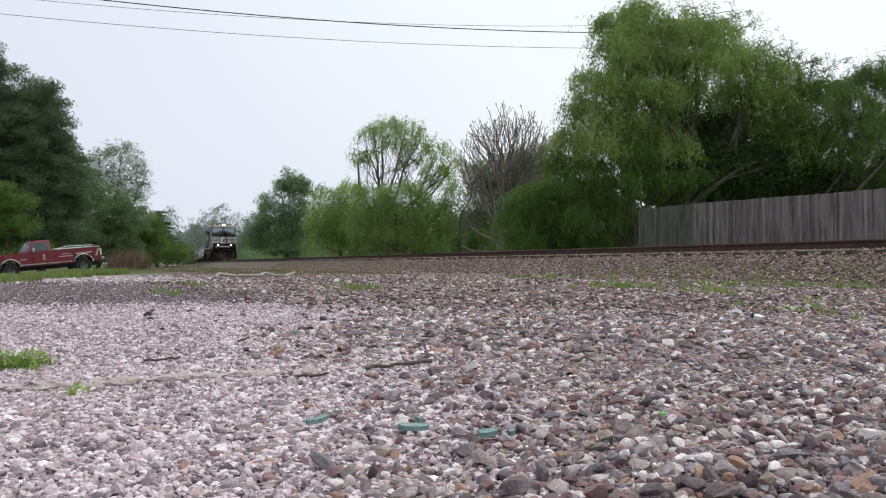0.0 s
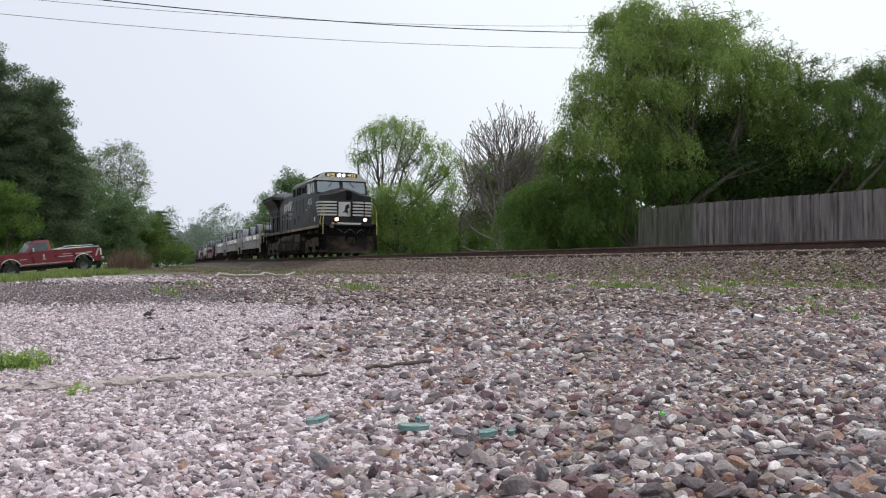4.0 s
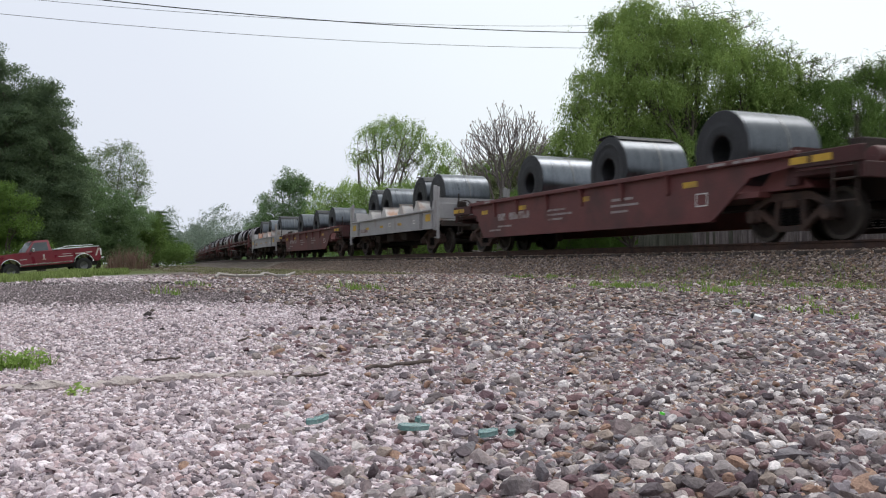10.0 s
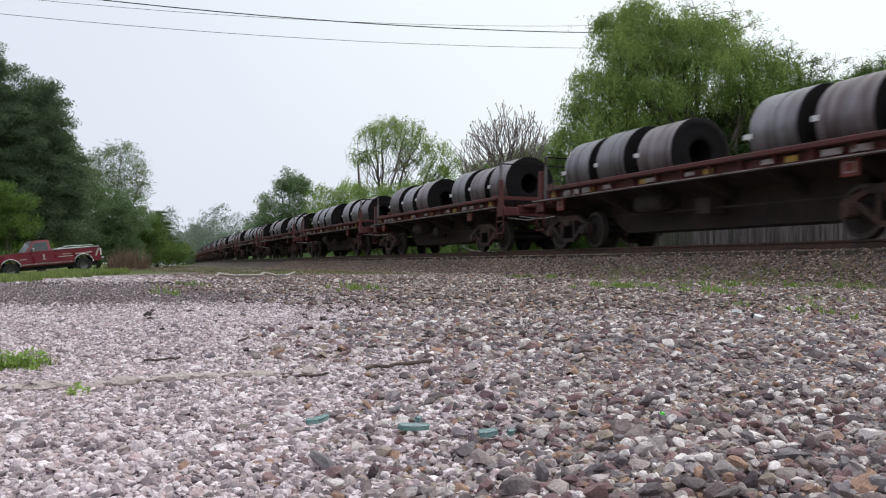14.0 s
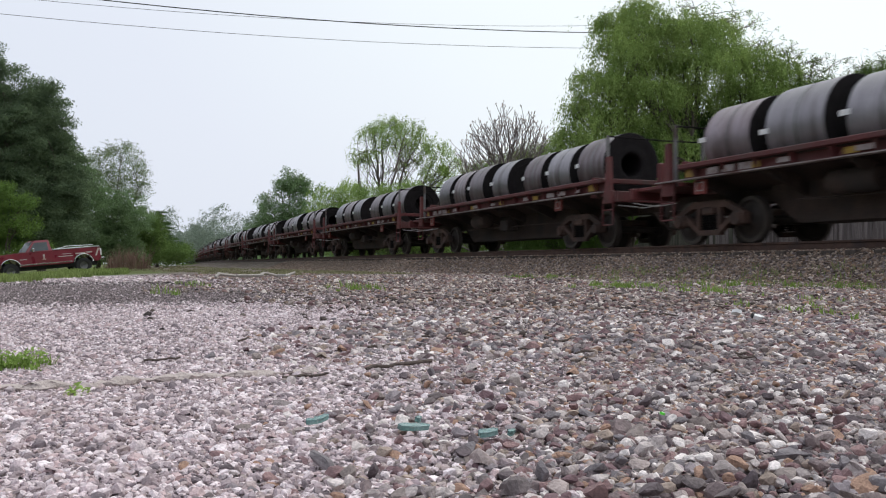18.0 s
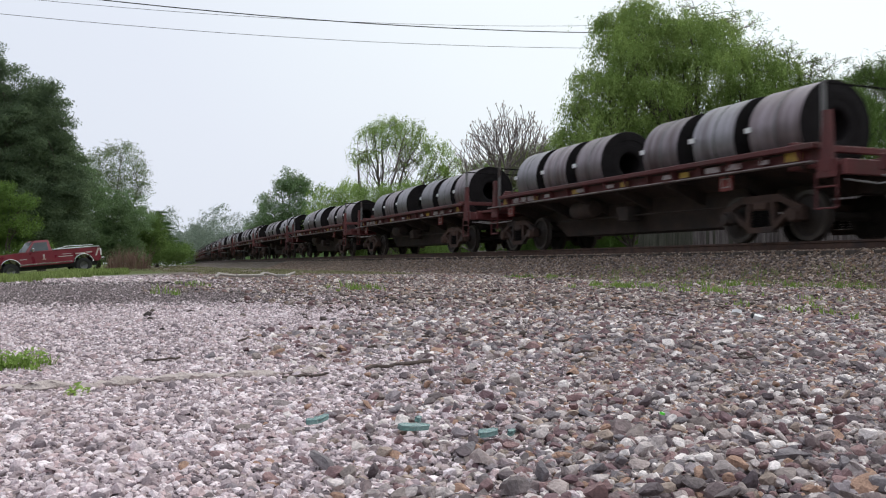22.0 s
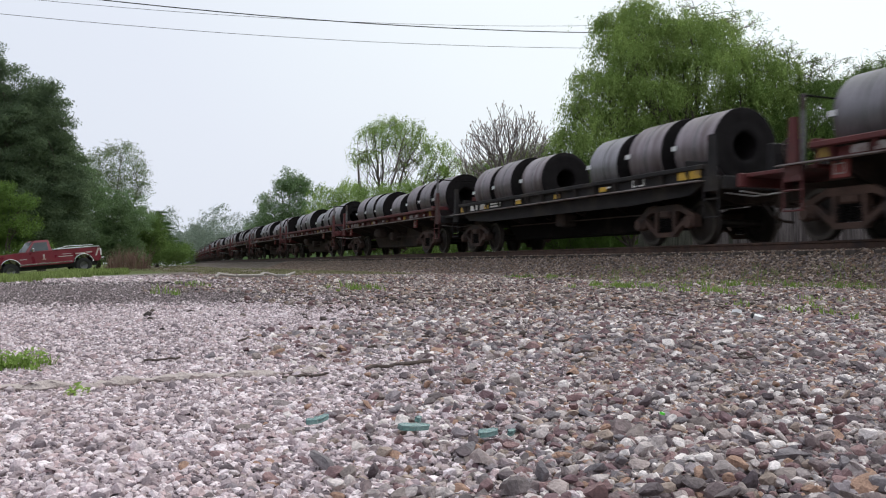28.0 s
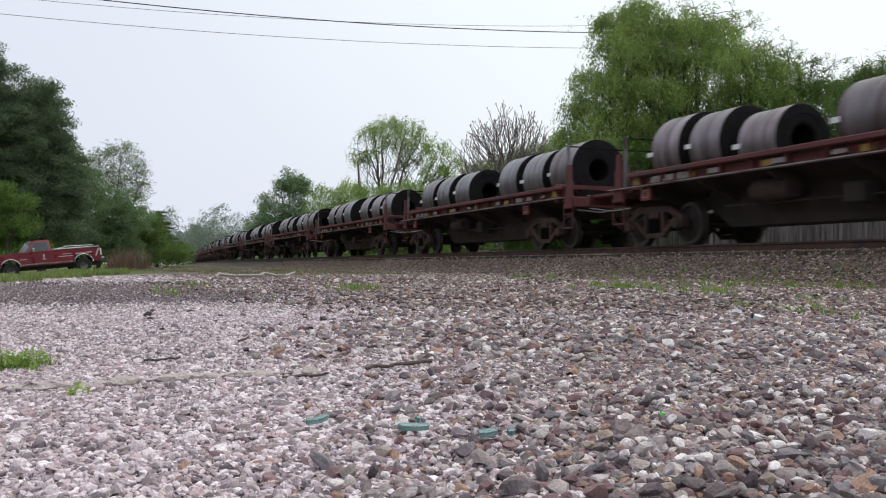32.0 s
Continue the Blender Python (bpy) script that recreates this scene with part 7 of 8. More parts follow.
    # trucks
    for cx in (7.35, -6.25):
        b = new("truck")
        b.parent = L
        b.matrix_basis = Matrix.Translation((cx, 0, 0))
        b["label"] = "three-axle truck coated with tan dust"
        for s in (-1, 1):
            bm = bmesh.new()
            y0, y1 = min(s * 1.06, s * 1.2), max(s * 1.06, s * 1.2)
            prism(bm, [(-2.62, .74), (-2.5, .98), (-2.05, 1.06), (-1.45, .98), (-1.1, 1.08), (-.3, 1.12), (.3, 1.12), (1.1, 1.08), (1.45, .98), (2.05, 1.06), (2.5, .98), (2.62, .74), (1.5, .70), (1.3, .60), (.6, .60), (.42, .70), (-.42, .70), (-.6, .60), (-1.3, .60), (-1.5, .70)], y0, y1)
            part("truck_frame", bm, M["truck_dust"], b, "tan dusty truck side frame")
            for x in (-1.93, 0, 1.93):
                bm = bmesh.new()
                prism(bm, [(x - .28, .86), (x + .28, .86), (x + .36, .44), (x + .46, .27), (x - .46, .27), (x - .36, .44)], min(s * 1.0, s * 1.24), max(s * 1.0, s * 1.24))
                lathe(bm, [(.01, s * 1.2), (.15, s * 1.2), (.15, s * 1.28), (.11, s * 1.30), (.01, s * 1.30)], 14, "y", None, (x, 0, .53))
                box(bm, x - .20, x + .20, min(s * 1.24, s * 1.26), max(s * 1.24, s * 1.26), .80, .86)
                part("axle_box", bm, M["truck_dust"], b)
                for dx in (-.40, .40):
                    bm = lathe(bmesh.new(), [(.01, .44), (.10, .44), (.10, .49), (.06, .50), (.06, .54), (.10, .55), (.10, .60), (.01, .60)], 10, "z", None, (x + dx * 1.2, s * 1.16, 0))
                    part("axle_spring", bm, D_, b)
            for x in (-.97, .97):
                # thin dark patch on the frame, painted for the shade in a slot
                part("frame_recess", box(bmesh.new(), x - .10, x + .10, min(s * 1.20, s * 1.205), max(s * 1.20, s * 1.205), .80, .92, .004), D_, b)
                bm = lathe(bmesh.new(), [(.01, .88), (.10, .88), (.10, 1.22), (.01, 1.22)], 12, "z", None, (x, s * 1.12, 0))
                part("damper", bm, D_, b)
        for s in (-1, 1):
            for x in (-2.45, 2.45):
                bm = lathe(bmesh.new(), [(.01, -.24), (.11, -.24), (.13, .20), (.01, .24)], 12, "x", None, (x, s * 1.24, 1.04))
                part("brake_cylinder", bm, M["truck_dust"], b, "", True)
                part("brake_pipe", tube(bmesh.new(), [(x * .88, s * 1.24, 1.10), (x * .5, s * 1.26, 1.17), (x * .12, s * 1.24, 1.14)], .022, 6), D_, b)
            for x in (-2.6, -.95, 1.05, 2.6):
                bm = tube(bmesh.new(), [(x, s * 1.16, 1.0), (x - .05, s * 1.1, .6), (x - .12, s * .9, .18)], .025, 6)
                part("sand_pipe", bm, D_, b)
        part("truck_bolster", box(bmesh.new(), -2.3, 2.3, -.7, .7, .55, 1.15, .03), D_, b)
        for x in (-1.93, 0, 1.93):
            wheelset(b, x, .533, steel="wheel_dark")
    return L

# ---- assembling the train ----
TRAIN = []          # (object, distance of its centre behind the datum, pose on its wagon)
GAPS = [34.1, 48.05, 62.05, 76.05, 93.6, 107.8, 125.2, 139.5, 155.0, 170.1, 185.4, 200.8, 216.1, 231.4, 246.7, 262.0, 277.3, 292.7, 308.0, 323.3, 338.4, 353.7, 368.9, 384.0, 399.4, 414.2, 429.2, 444.4, 459.4, 474.6]
while len(GAPS) < 47:
    GAPS.append(GAPS[-1] + 15.2)
KINDS = "GGGMgMg" + "R" * 16 + "B" + "R" * 30
CRADLED = [(-3.95, .25, 4.4), (-4.0, .0, 4.3), (-3.95, -1.9, 2.45, 4.4), (-4.05, .15, 4.35), (-3.85, -1.8, 2.55, 4.5), (-4.3, -.12, 4.05), (-4.2, .1, 4.2)]
# loads of the red wagons: rear edge and width of each coil, and the radius of the small ones
THREES = ((-6.65, 1.3), (-4.95, 1.3), (-3.15, 1.3), (-.1, 1.3), (1.75, 1.3), (3.45, 1.35))
SEVEN = ((-6.65, 1.05), (-5.2, 1.05), (-3.75, 1.15), (-1.9, 1.15), (.3, 1.1), (1.8, 1.25), (3.5, 1.3))
MIXED = ((-6.6, 1.15), (-5.05, 1.15), (-3.45, 1.1), (-1.2, 1.25, .70), (1.05, 1.1), (2.48, 1.1), (3.9, 1.15))
WIDE = ((-6.7, 1.25), (-5.05, 1.25), (-3.3, 1.3), (.5, 1.25), (2.15, 1.25), (3.85, 1.25))
SPLIT = ((-6.75, 1.2), (-5.2, 1.2), (-3.7, 1.15), (-1.6, 1.2, .70), (.8, 1.15), (2.4, 1.2), (4.0, 1.25))
CLOSE = ((-6.5, 1.0), (-5.2, 1.0), (-3.8, 1.05, .69), (-1.25, 1.2, .76), (1.0, 1.2), (2.6, 1.05), (3.9, 1.15))
FAR_APART = ((-6.9, 1.25), (-5.3, 1.25), (-3.4, 1.3), (.5, 1.3), (2.35, 1.3), (4.1, 1.3))
LOADS = {11: ((-6.55, 1.38), (-4.72, 1.44), (-2.85, 1.35), (-.1, 1.3), (1.75, 1.3), (3.45, 1.35)), 7: WIDE, 8: WIDE, 9: WIDE, 10: WIDE, 12: SEVEN, 23: FAR_APART, 24: SPLIT, 25: MIXED, 26: MIXED, 27: CLOSE, 28: WIDE}
# how far single wagons stand ahead of an even spacing
AHEAD = {6: -.22, 7: .3, 8: .15, 11: -.2, 12: -.1, 13: -.37, 14: -.33, 15: -.34, 16: -.32, 17: -.1, 18: -.25, 20: -.1, 23: .1, 24: .4, 25: .2, 26: .25, 27: .4, 28: .3}


def make_train():
    loco = locomotive()
    TRAIN.append((loco, LOCO_AT, Matrix.Identity(4)))
    first = {}
    makers = {"G": lambda: shorter(grey_car((-2.9, -.85, 1.35, 3.5)), .94, .35), "g": lambda: shorter(grey_car((-2.85, -.8, 1.5, 3.45)), .93, -.18), "M": maroon_car, "R": red_car, "B": lambda: shorter(red_car("worn_black", "black_coil_car", "black flat wagon with yellow marks carrying steel coils"), 1.02, 0)}
    across = [coil(.80, 1.8, True, "coil_silver", "coil_end_grey"), coil(.84, 1.75, True, "coil_blue", "coil_end_grey", 1), coil(.78, 1.85, True, "coil_silver", "coil_end_grey", 2), coil(.82, 1.8, True, "coil_blue", "coil_end_grey"), coil(.66, 1.75, True, "coil_blue", "coil_end_grey")]
    along = {}
    used = set()
    rng = random.Random(17)

    def lay(src, key, u, m):
        if key in used:
            ob = copy_thing(src, Matrix.Identity(4))
        else:
            used.add(key)
            ob = src
        TRAIN.append((ob, u, m))

    for i in range(len(GAPS) - 1):
        k = KINDS[i]
        u = (GAPS[i] + GAPS[i + 1]) / 2 + (.18 if k == "g" else -.35 if k == "G" else 0) - AHEAD.get(i, 0)
        if k not in first:
            first[k] = car = makers[k]()
        else:
            car = copy_thing(first[k], Matrix.Identity(4))
        TRAIN.append((car, u, Matrix.Identity(4)))
        if i == 6:
            # the cradles of this wagon are rusted through their paint
            for o in car.children:
                if o.name.startswith("cradle"):
                    o.material_slots[0].link = "OBJECT"
                    o.material_slots[0].material = M["cradle_rust"]
        if k in "GMg":
            for j, x in enumerate(CRADLED[i]):
                n = 4 if (i, j) == (2, 3) else (1, 3)[(i + j) % 2] if i >= 3 else (i * 2 + j * 3) % 4
                base = (1.06, .98, .98)[j] if k == "M" else 1.24
                r = (.80, .84, .78, .82, .66)[n]
                lay(across[n], ("a", n), u, Matrix.Translation((x, rng.uniform(-.03, .03), base + r + .06)) @ Matrix.Rotation(rng.uniform(-.2, .2), 4, "Y"))
        else:
            for x, w, *own in LOADS.get(i, THREES):
                r = own[0] if own else rng.choice((.80, .82, .84))
                skin = "coil_slate" if rng.random() < .4 else "coil_dark"
                key = (round(r, 2), w, skin)
                if key not in along:
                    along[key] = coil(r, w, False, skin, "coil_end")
                lay(along[key], key, u, Matrix.Translation((x + w / 2, 0, (1.28 if k == "R" else 1.22) + r)))
    return loco


make_train()

# ---- the parked pickup ----


def make_pickup():
    P = thing("pickup_truck", "old dark red pickup truck with white trim parked on grass", "pickup truck", m=pose(-3.06, 50.0, -.215, 0, 5.6, 196))
    R_ = M["pickup_red"]
    bm = bmesh.new()
    prism(bm, [(-2.65, .62), (-2.55, .45), (-2.35, .42), (-2.2, .62), (-2.05, .80), (-1.75, .84), (-1.4, .80), (-1.28, .62), (-1.2, .42), (1.3, .42), (1.36, .62), (1.5, .80), (1.8, .84), (2.1, .80), (2.22, .62), (2.28, .42), (2.72, .45), (2.78, .62), (2.78, .98), (2.70, 1.06), (1.15, 1.15), (1.1, 1.14), (-.22, 1.14), (-.26, 1.18), (-2.62, 1.18)], -.96, .96)
    bmesh.ops.bevel(bm, geom=[e for e in bm.edges if abs(e.verts[0].co.y - e.verts[1].co.y) < .01], offset=.035, segments=2, affect="EDGES")
    part("body", bm, R_, P, "dark red body panels", True)
    bm = bmesh.new()
    vs = [bm.verts.new(q) for q in ((-.24, -.92, 1.12), (1.06, -.92, 1.12), (.58, -.76, 1.74), (-.12, -.76, 1.74), (-.24, .92, 1.12), (1.06, .92, 1.12), (.58, .76, 1.74), (-.12, .76, 1.74))]
    for q in ((0, 1, 2, 3), (5, 4, 7, 6), (1, 5, 6, 2), (4, 0, 3, 7), (3, 2, 6, 7), (4, 5, 1, 0)):
        bm.faces.new([vs[i] for i in q])
    bmesh.ops.bevel(bm, geom=bm.edges[:], offset=.04, segments=2, affect="EDGES")
    part("cab", bm, R_, P, "dark red cab", True)
    G = M["grey_glass"]
    for s in (-1, 1):
        bm = bmesh.new()
        a = [(-.06, s * .905, 1.20), (.86, s * .905, 1.20), (.58, s * .795, 1.62), (-.02, s * .795, 1.62)]
        vs = [bm.verts.new(q) for q in a] + [bm.verts.new((x, y + s * .012, z)) for x, y, z in a]
        bm.faces.new(vs[:4])
        bm.faces.new(vs[4:])
        for k in range(4):
            bm.faces.new((vs[k], vs[(k + 1) % 4], vs[4 + (k + 1) % 4], vs[4 + k]))
        bmesh.ops.recalc_face_normals(bm, faces=bm.faces)
        part("side_window", bm, M["glass_dark"], P)
        part("mirror", box(bmesh.new(), .64, .76, min(s * .95, s * 1.12), max(s * .95, s * 1.12), 1.16, 1.34, .02), M["chrome"], P)
        bm = box(bmesh.new(), -1.15, 1.3, min(s * .96, s * .972), max(s * .96, s * .972), .50, .55, .004)
        part("side_moulding", bm, M["chrome"], P, "dull silver side moulding")
        for x in (-1.74, 1.8):
            bm = bmesh.new()
            pts = [(x + .47 * math.cos(a), .42 + .44 * math.sin(a)) for a in [k * math.pi / 12 for k in range(13)]]
            tube(bm, [(px, s * .965, max(pz, .45)) for px, pz in pts], .025, 6)
            part("arch_trim", bm, M["chrome"], P, "bright wheel arch trim")
        bm = bmesh.new()
        prism(bm, [(-2.42, .72), (-2.34, .72), (-2.50, 1.12), (-2.60, 1.12)], min(s * .96, s * .966), max(s * .96, s * .966))
        box(bm, -1.2, -.5, min(s * .96, s * .966), max(s * .96, s * .966), .80, .84)
        box(bm, 1.0, 1.35, min(s * .96, s * .966), max(s * .96, s * .966), .78, .82)
        box(bm, -1.15, -.7, min(s * .96, s * .966), max(s * .96, s * .966), .92, .95)
        box(bm, .16, .24, min(s * .96, s * .966), max(s * .96, s * .966), .74, 1.0)
        box(bm, -2.2, -1.9, min(s * .96, s * .966), max(s * .96, s * .966), .90, .97)
        box(bm, -1.85, -1.35, min(s * .96, s * .966), max(s * .96, s * .966), .88, .94)
        box(bm, .10, .30, min(s * .96, s * .966), max(s * .96, s * .966), .72, .76)
        part("side_graphics", bm, M["cradle_paint"], P, "faded cream side graphics")
        part("tail_light", box(bmesh.new(), -2.68, -2.6, min(s * .78, s * .97), max(s * .78, s * .97), .74, 1.08, .01), M["tag_white"], P)
        part("head_light", box(bmesh.new(), 2.76, 2.81, min(s * .58, s * .88), max(s * .58, s * .88), .76, .95, .01), M["chrome"], P)
        bm = box(bmesh.new(), -2.6, -.28, min(s * .86, s * .97), max(s * .86, s * .97), 1.17, 1.23, .015)
        part("bed_rail", bm, M["chrome"], P, "silver bed rail")
    for a, n in (([(1.03, -.80, 1.17), (1.03, .80, 1.17), (.65, .68, 1.66), (.65, -.68, 1.66)], "windscreen"), ([(-.228, -.7, 1.2), (-.228, .7, 1.2), (-.148, .62, 1.62), (-.148, -.62, 1.62)], "rear_window")):
        s = 1 if n == "windscreen" else -1
        bm = bmesh.new()
        vs = [bm.verts.new(q) for q in a] + [bm.verts.new((x + s * .02, y, z + .012)) for x, y, z in a]
        bm.faces.new(vs[:4])
        bm.faces.new(vs[4:])
        for k in range(4):
            bm.faces.new((vs[k], vs[(k + 1) % 4], vs[4 + (k + 1) % 4], vs[4 + k]))
        bmesh.ops.recalc_face_normals(bm, faces=bm.faces)
        part(n, bm, G, P)
    part("bed_cover", box(bmesh.new(), -2.5, -.35, -.8, .8, 1.16, 1.20, .01), M["rubber"], P, "dark soft bed cover")
    part("tool_rack", tube(bmesh.new(), [(-.45, .7, 1.2), (-1.0, .62, 1.32), (-2.4, .5, 1.30)], .03, 6), M["chrome"], P)
    for x0, x1, n in ((2.76, 2.92, "front_bumper"), (-2.82, -2.64, "rear_bumper")):
        part(n, box(bmesh.new(), x0, x1, -.95, .95, .46, .62, .03), M["chrome"], P, "chrome bumper")
    part("grille", box(bmesh.new(), 2.77, 2.80, -.55, .55, .74, .96, .005), M["rubber"], P)
    part("underside", box(bmesh.new(), -2.5, 2.6, -.7, .7, .22, .5, .02), M["rubber"], P)
    for x in (-1.74, 1.8):
        for s in (-1, 1):
            w = new("wheel")
            w.parent = P
            w.matrix_basis = Matrix.Translation((x, s * .80, .25))
            part("tyre", lathe(bmesh.new(), [(.21, -.13), (.36, -.14), (.41, -.09), (.41, .09), (.36, .14), (.21, .13)], 24, "y"), M["rubber"], w, "", True)
            part("rim", lathe(bmesh.new(), [(.01, -.06), (.12, -.10), (.14, -.07), (.20, -.09), (.21, .09), (.01, .06)], 20, "y"), M["strap_steel"], w, "", True)


make_pickup()

# ---- small things on the lot ----


def make_clutter():
    rr = random.Random(8)

    def stick(name, label, a, b, r, mat, seed, n=7, wig=.05, lift=0, arch=0):
        q = random.Random(seed)
        a, b = Vector((*a, 0)), Vector((*b, 0))
        d = (b - a).length
        pts = []
        for k in range(n + 1):
            v = a.lerp(b, k / n)
            v += Vector((q.gauss(0, wig * d * .3), q.gauss(0, wig * d * .3), 0)) * (0 < k < n)
            v.z = float(land(v.x, v.y)) + r * .6 + .008 + lift + abs(q.gauss(0, .004)) + arch * max(0, math.sin(k * 1.25))
            pts.append(v)
        bm = tube(bmesh.new(), pts, [r * q.uniform(.7, 1.1) for _ in pts], 7)
        tagged(link(name, bm, M[mat], smooth=True), label, "stick")

    stick("pale_branch", "long pale weathered branch lying on the stones", (2.05, 18.0), (4.25, 20.9), .034, "driftwood", 1, 11, .16, .03, .07)
    stick("pale_branch", "long pale weathered branch lying on the stones", (2.5, 18.2), (3.1, 18.5), .026, "driftwood", 2, 7, .12, .06)
    for i, (a, b, r) in enumerate((((.64, 2.2), (.86, 2.30), .012), ((4.5, 6.3), (4.9, 6.36), .016), ((4.9, 6.0), (5.2, 5.95), .014), ((.40, 2.1), (.52, 2.13), .008), ((.78, 2.75), (.9, 2.8), .011), ((.1, 2.6), (.2, 2.61), .008), ((3.4, 6.9), (3.7, 7.0), .016))):
        stick("dark_stick", "thin dark broken stick among the stones", a, b, r * .5, "dark_stick", 20 + i)
    # many small twigs strewn over the lot
    q = random.Random(44)
    bm = bmesh.new()
    for _ in range(90):
        r = q.uniform(2.4, 11)
        a = radians(4 + 38 * q.random() ** .7)
        c = Vector((r * math.sin(a), r * math.cos(a), 0))
        d = Vector((math.cos(q.uniform(-.7, .7)), q.uniform(-.6, .6), 0)) * q.uniform(.03, .10) * (.6 + r * .09)
        pts = [c + d * k + Vector((0, 0, float(land(c.x, c.y)) + .022 + q.uniform(0, .012))) + Vector((q.gauss(0, .006), q.gauss(0, .006), 0)) for k in (-.5, -.15, .2, .5)]
        tube(bm, pts, [.002 + .0004 * r, .003 + .0004 * r, .002 + .0004 * r, .001], 5)
    tagged(link("twigs", bm, M["dark_stick"]), "small dark twigs strewn over the stones", "twigs", kind="stuff")
    # a low ridge of pale mud
    bm = bmesh.new()
    pts = [Vector((-.35 + .018 * k, 2.10 + .018 * math.sin(k * .26) + .0024 * k + rr.gauss(0, .003), .004)) for k in range(48)]
    tube(bm, pts, [.012 + .010 * math.sin(k * .37) ** 2 + rr.uniform(-.006, .006) for k in range(48)], 9)
    for v in bm.verts:
        v.co += Vector((rr.gauss(0, .003), rr.gauss(0, .005), rr.gauss(0, .003)))
        v.co.z = v.co.z * .62 + .007
    tagged(link("mud_ridge", bm, M["pale_mud"], smooth=True), "low pale ridge of dried mud across the gravel", "mud")
    # broken green glass
    for i, (x, y, a, ln, w) in enumerate(((.47, 1.335, 10, .062, .016), (.345, 1.46, 25, .034, .012), (.325, 1.44, -20, .022, .010), (.565, 1.25, -8, .034, .016), (.50, 1.40, 60, .02, .010), (.60, 1.24, 30, .018, .008))):
        bm = prism(bmesh.new(), [(-ln * .45, -w * .4), (-ln * .1, -w * .55), (ln * .4, -w * .3), (ln * .48, w * .1), (ln * .30, w * .5), (0, w * .4), (-ln * .30, w * .55), (-ln * .48, w * .2)], 0, .008, "z")
        ob = link("glass_shard", bm, M["bottle_green"])
        ob.matrix_basis = pose(x, y, .019, 14, rr.uniform(-10, 10), a)
        tagged(ob, "broken piece of green glass on the stones", "glass shard", "pieces of green glass")
    bm = prism(bmesh.new(), [(-.004, -.003), (.0035, -.0035), (.004, .003), (-.002, .004)], 0, .004, "z")
    ob = link("lime_fragment", bm, M["plastic_lime"])
    ob.matrix_basis = pose(.885, 1.24, .034, 20, 10, 30)
    tagged(ob, "tiny bright lime green plastic fragment", "litter")
    for x, y, s, lab, mt in ((3.22, 3.84, .032, "white scrap of plastic on the ballast", "tag_white"), (3.01, 3.43, .024, "white scrap of plastic on the ballast", "tag_white"), (3.03, 3.47, .03, "black scrap of rubber on the ballast", "rubber")):
        bm = prism(bmesh.new(), [(-s, -s * .5), (s * .2, -s * .7), (s, .1 * s), (s * .3, s * .6), (-s * .7, s * .4)], 0, .02, "z")
        ob = link("scrap", bm, M[mt])
        ob.matrix_basis = pose(x, y, .03, 25, 15, rr.uniform(0, 360))
        tagged(ob, lab, "litter")
    # a heap covered by a pale tarpaulin beneath the bare tree
    bm = bmesh.new()
    n = 12
    ring0 = [bm.verts.new((1.0 * math.cos(k * TAU / n) * 1.1, .7 * math.sin(k * TAU / n), 0)) for k in range(n)]
    ring1 = [bm.verts.new((.62 * math.cos(k * TAU / n + .1), .45 * math.sin(k * TAU / n), .5 + .14 * math.sin(k * 2.3))) for k in range(n)]
    topv = bm.verts.new((.1, 0, .78))
    for k in range(n):
        bm.faces.new((ring0[k], ring0[(k + 1) % n], ring1[(k + 1) % n], ring1[k]))
        bm.faces.new((ring1[k], ring1[(k + 1) % n], topv))
    ob = link("covered_heap", bm, M["tarp_grey"])
    ob.matrix_basis = pose(17.1, 36.6, .12, 0, 0, -35)
    tagged(ob, "heap of rubbish under a pale torn tarpaulin", "heap")
    # orange plastic barrier far behind the willow
    bm = bmesh.new()
    for k in range(6):
        box(bm, 0, 2.9, -.01, .01, .1 + k * .12, .17 + k * .12)
    for k in range(4):
        box(bm, k * .95, k * .95 + .05, -.02, .02, -.1, .9)
    ob = link("orange_barrier", bm, M["orange_mesh"])
    ob.matrix_basis = pose(18.7, 57.2, .35, 0, 0, -20)
    tagged(ob, "faded orange plastic barrier beside the trees", "barrier")
    # a small white building far down the line
    H_ = thing("distant_shed", "small white shed far down the line", "shed", m=pose(11.0, 172, float(land(11.0, 172)), 0, 0, 15))
    part("wall", box(bmesh.new(), -1.0, 1.0, -1.0, 1.0, -.1, 1.0, .02), M["far_white"], H_)
    part("roof", prism(bmesh.new(), [(-1.15, .98), (1.15, .98), (0, 1.4)], -1.1, 1.1, "y"), M["tarp_grey"], H_)


make_clutter()

# ---- movement ----


def travelled(t):
    """Metres the train has run since 6 s."""
    if t <= 10:
        return 16.6 * (t - 6)
    return 16.6 * (t - 6) + .5 * (.9 / 22) * (t - 10) ** 2


def on_track(a, spread=4.8):
    """Pose on the rails of a wagon whose centre is a metres along the line; the x axis points the way it runs."""
    f, b = track_place(a - spread, 0, RT), track_place(a + spread, 0, RT)
    c = (f + b) / 2
    d = (f - b).normalized()
    left = Vector((0, 0, 1)).cross(d)
    m = Matrix((d, left, Vector((0, 0, 1)))).transposed().to_4x4()
    m.translation = c
    return m


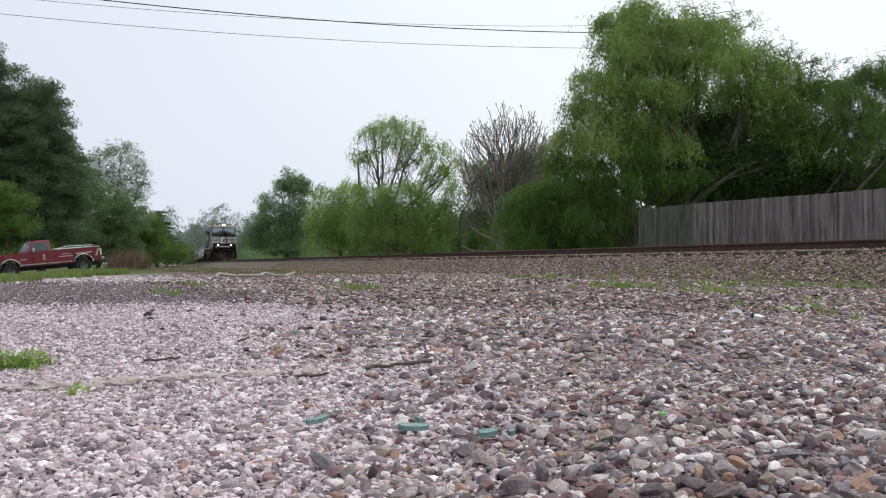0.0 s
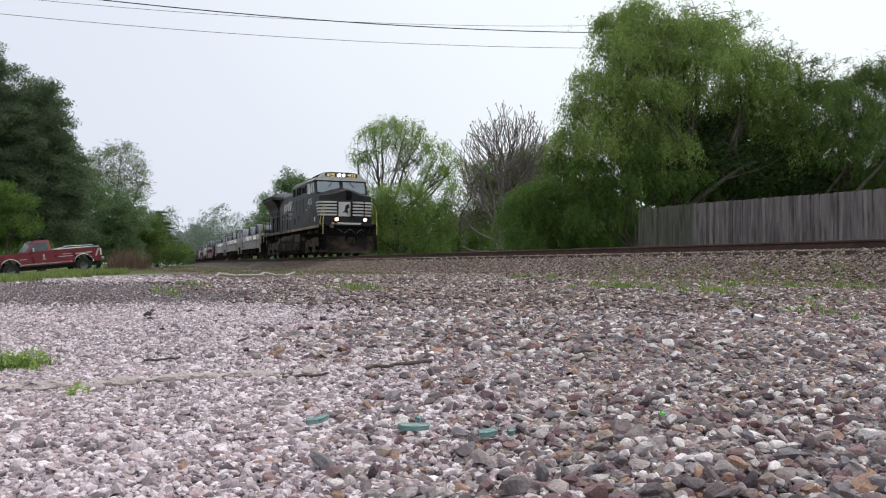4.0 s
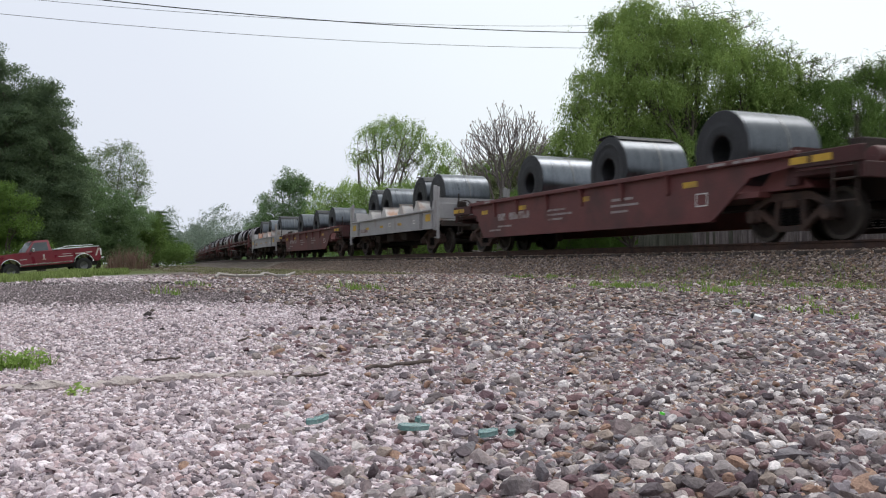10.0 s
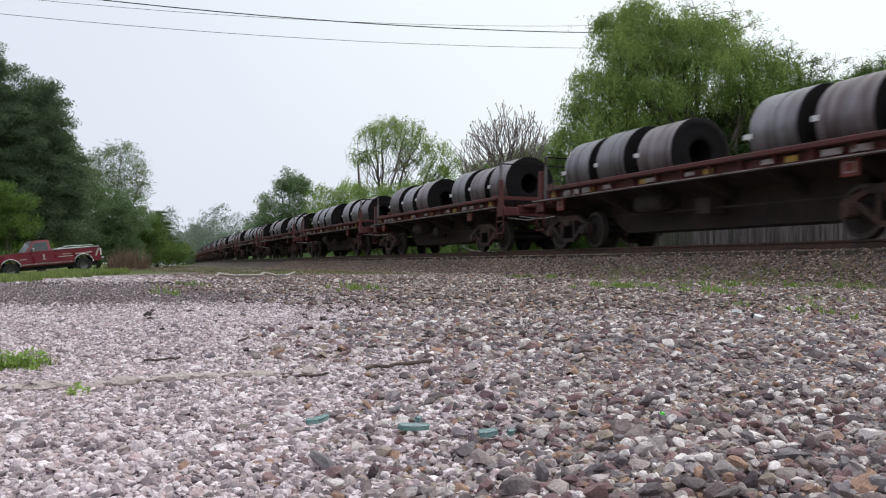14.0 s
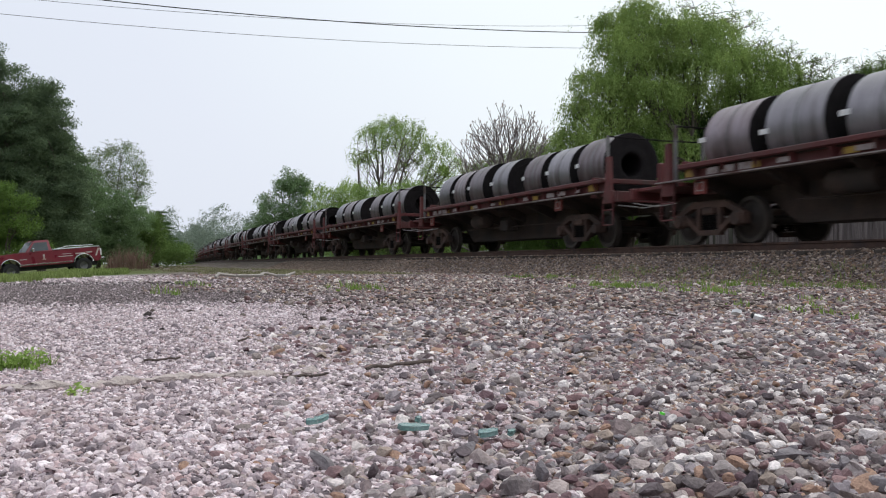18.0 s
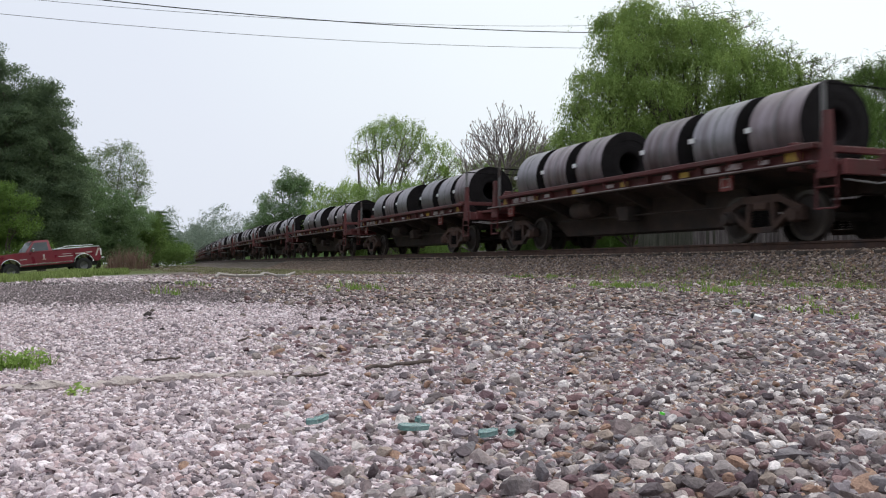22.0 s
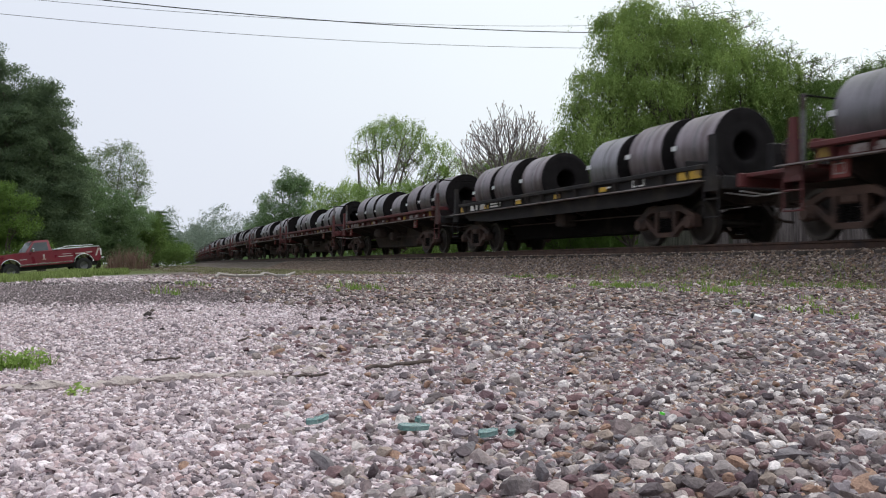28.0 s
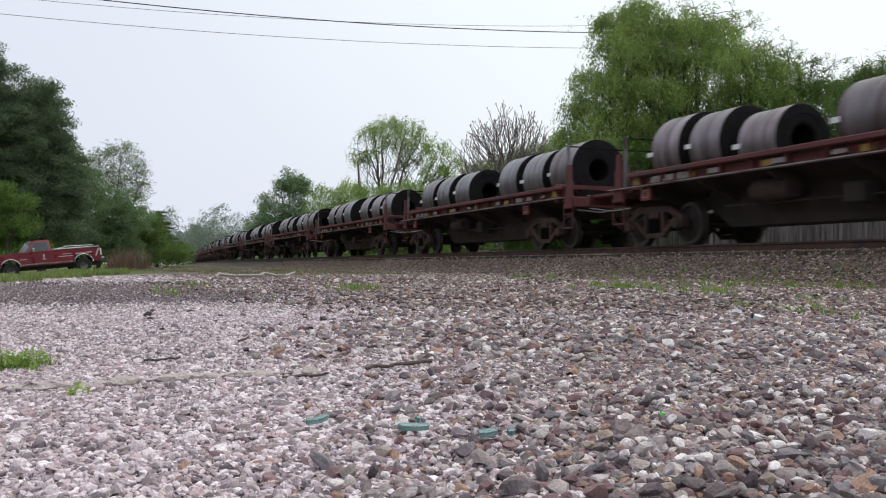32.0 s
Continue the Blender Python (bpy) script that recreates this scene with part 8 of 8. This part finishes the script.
def motions():
    times = [float(t) for t in range(33)]
    paths = {}
    for ob, u, m in TRAIN:
        if u not in paths:
            paths[u] = [(t, on_track(u - travelled(t))) for t in times]
        walk(ob, [(t, p @ m) for t, p in paths[u]])
    # the wheels turn while their wagon runs past the lot
    for ob, u, m in TRAIN:
        axles = [o for o in ob.children_recursive if o.name.startswith("wheelset")]
        if not axles:
            continue
        steps = [k / FPS for k in range(0, 32 * FPS + 1) if 8 < u - travelled(k / FPS) < 42]
        for ax in axles:
            place = ax.matrix_basis.copy()
            r = place.translation.z
            rows = []
            ts = sorted({0.0, *steps, 32.0})
            base = travelled(steps[0]) if steps else 0
            last = travelled(steps[-1]) if steps else 0
            for t in ts:
                s = min(max(travelled(t), base), last) - base
                rows.append((t, place @ Matrix.Rotation(s / r, 4, "Y")))
            walk(ax, rows)


motions()
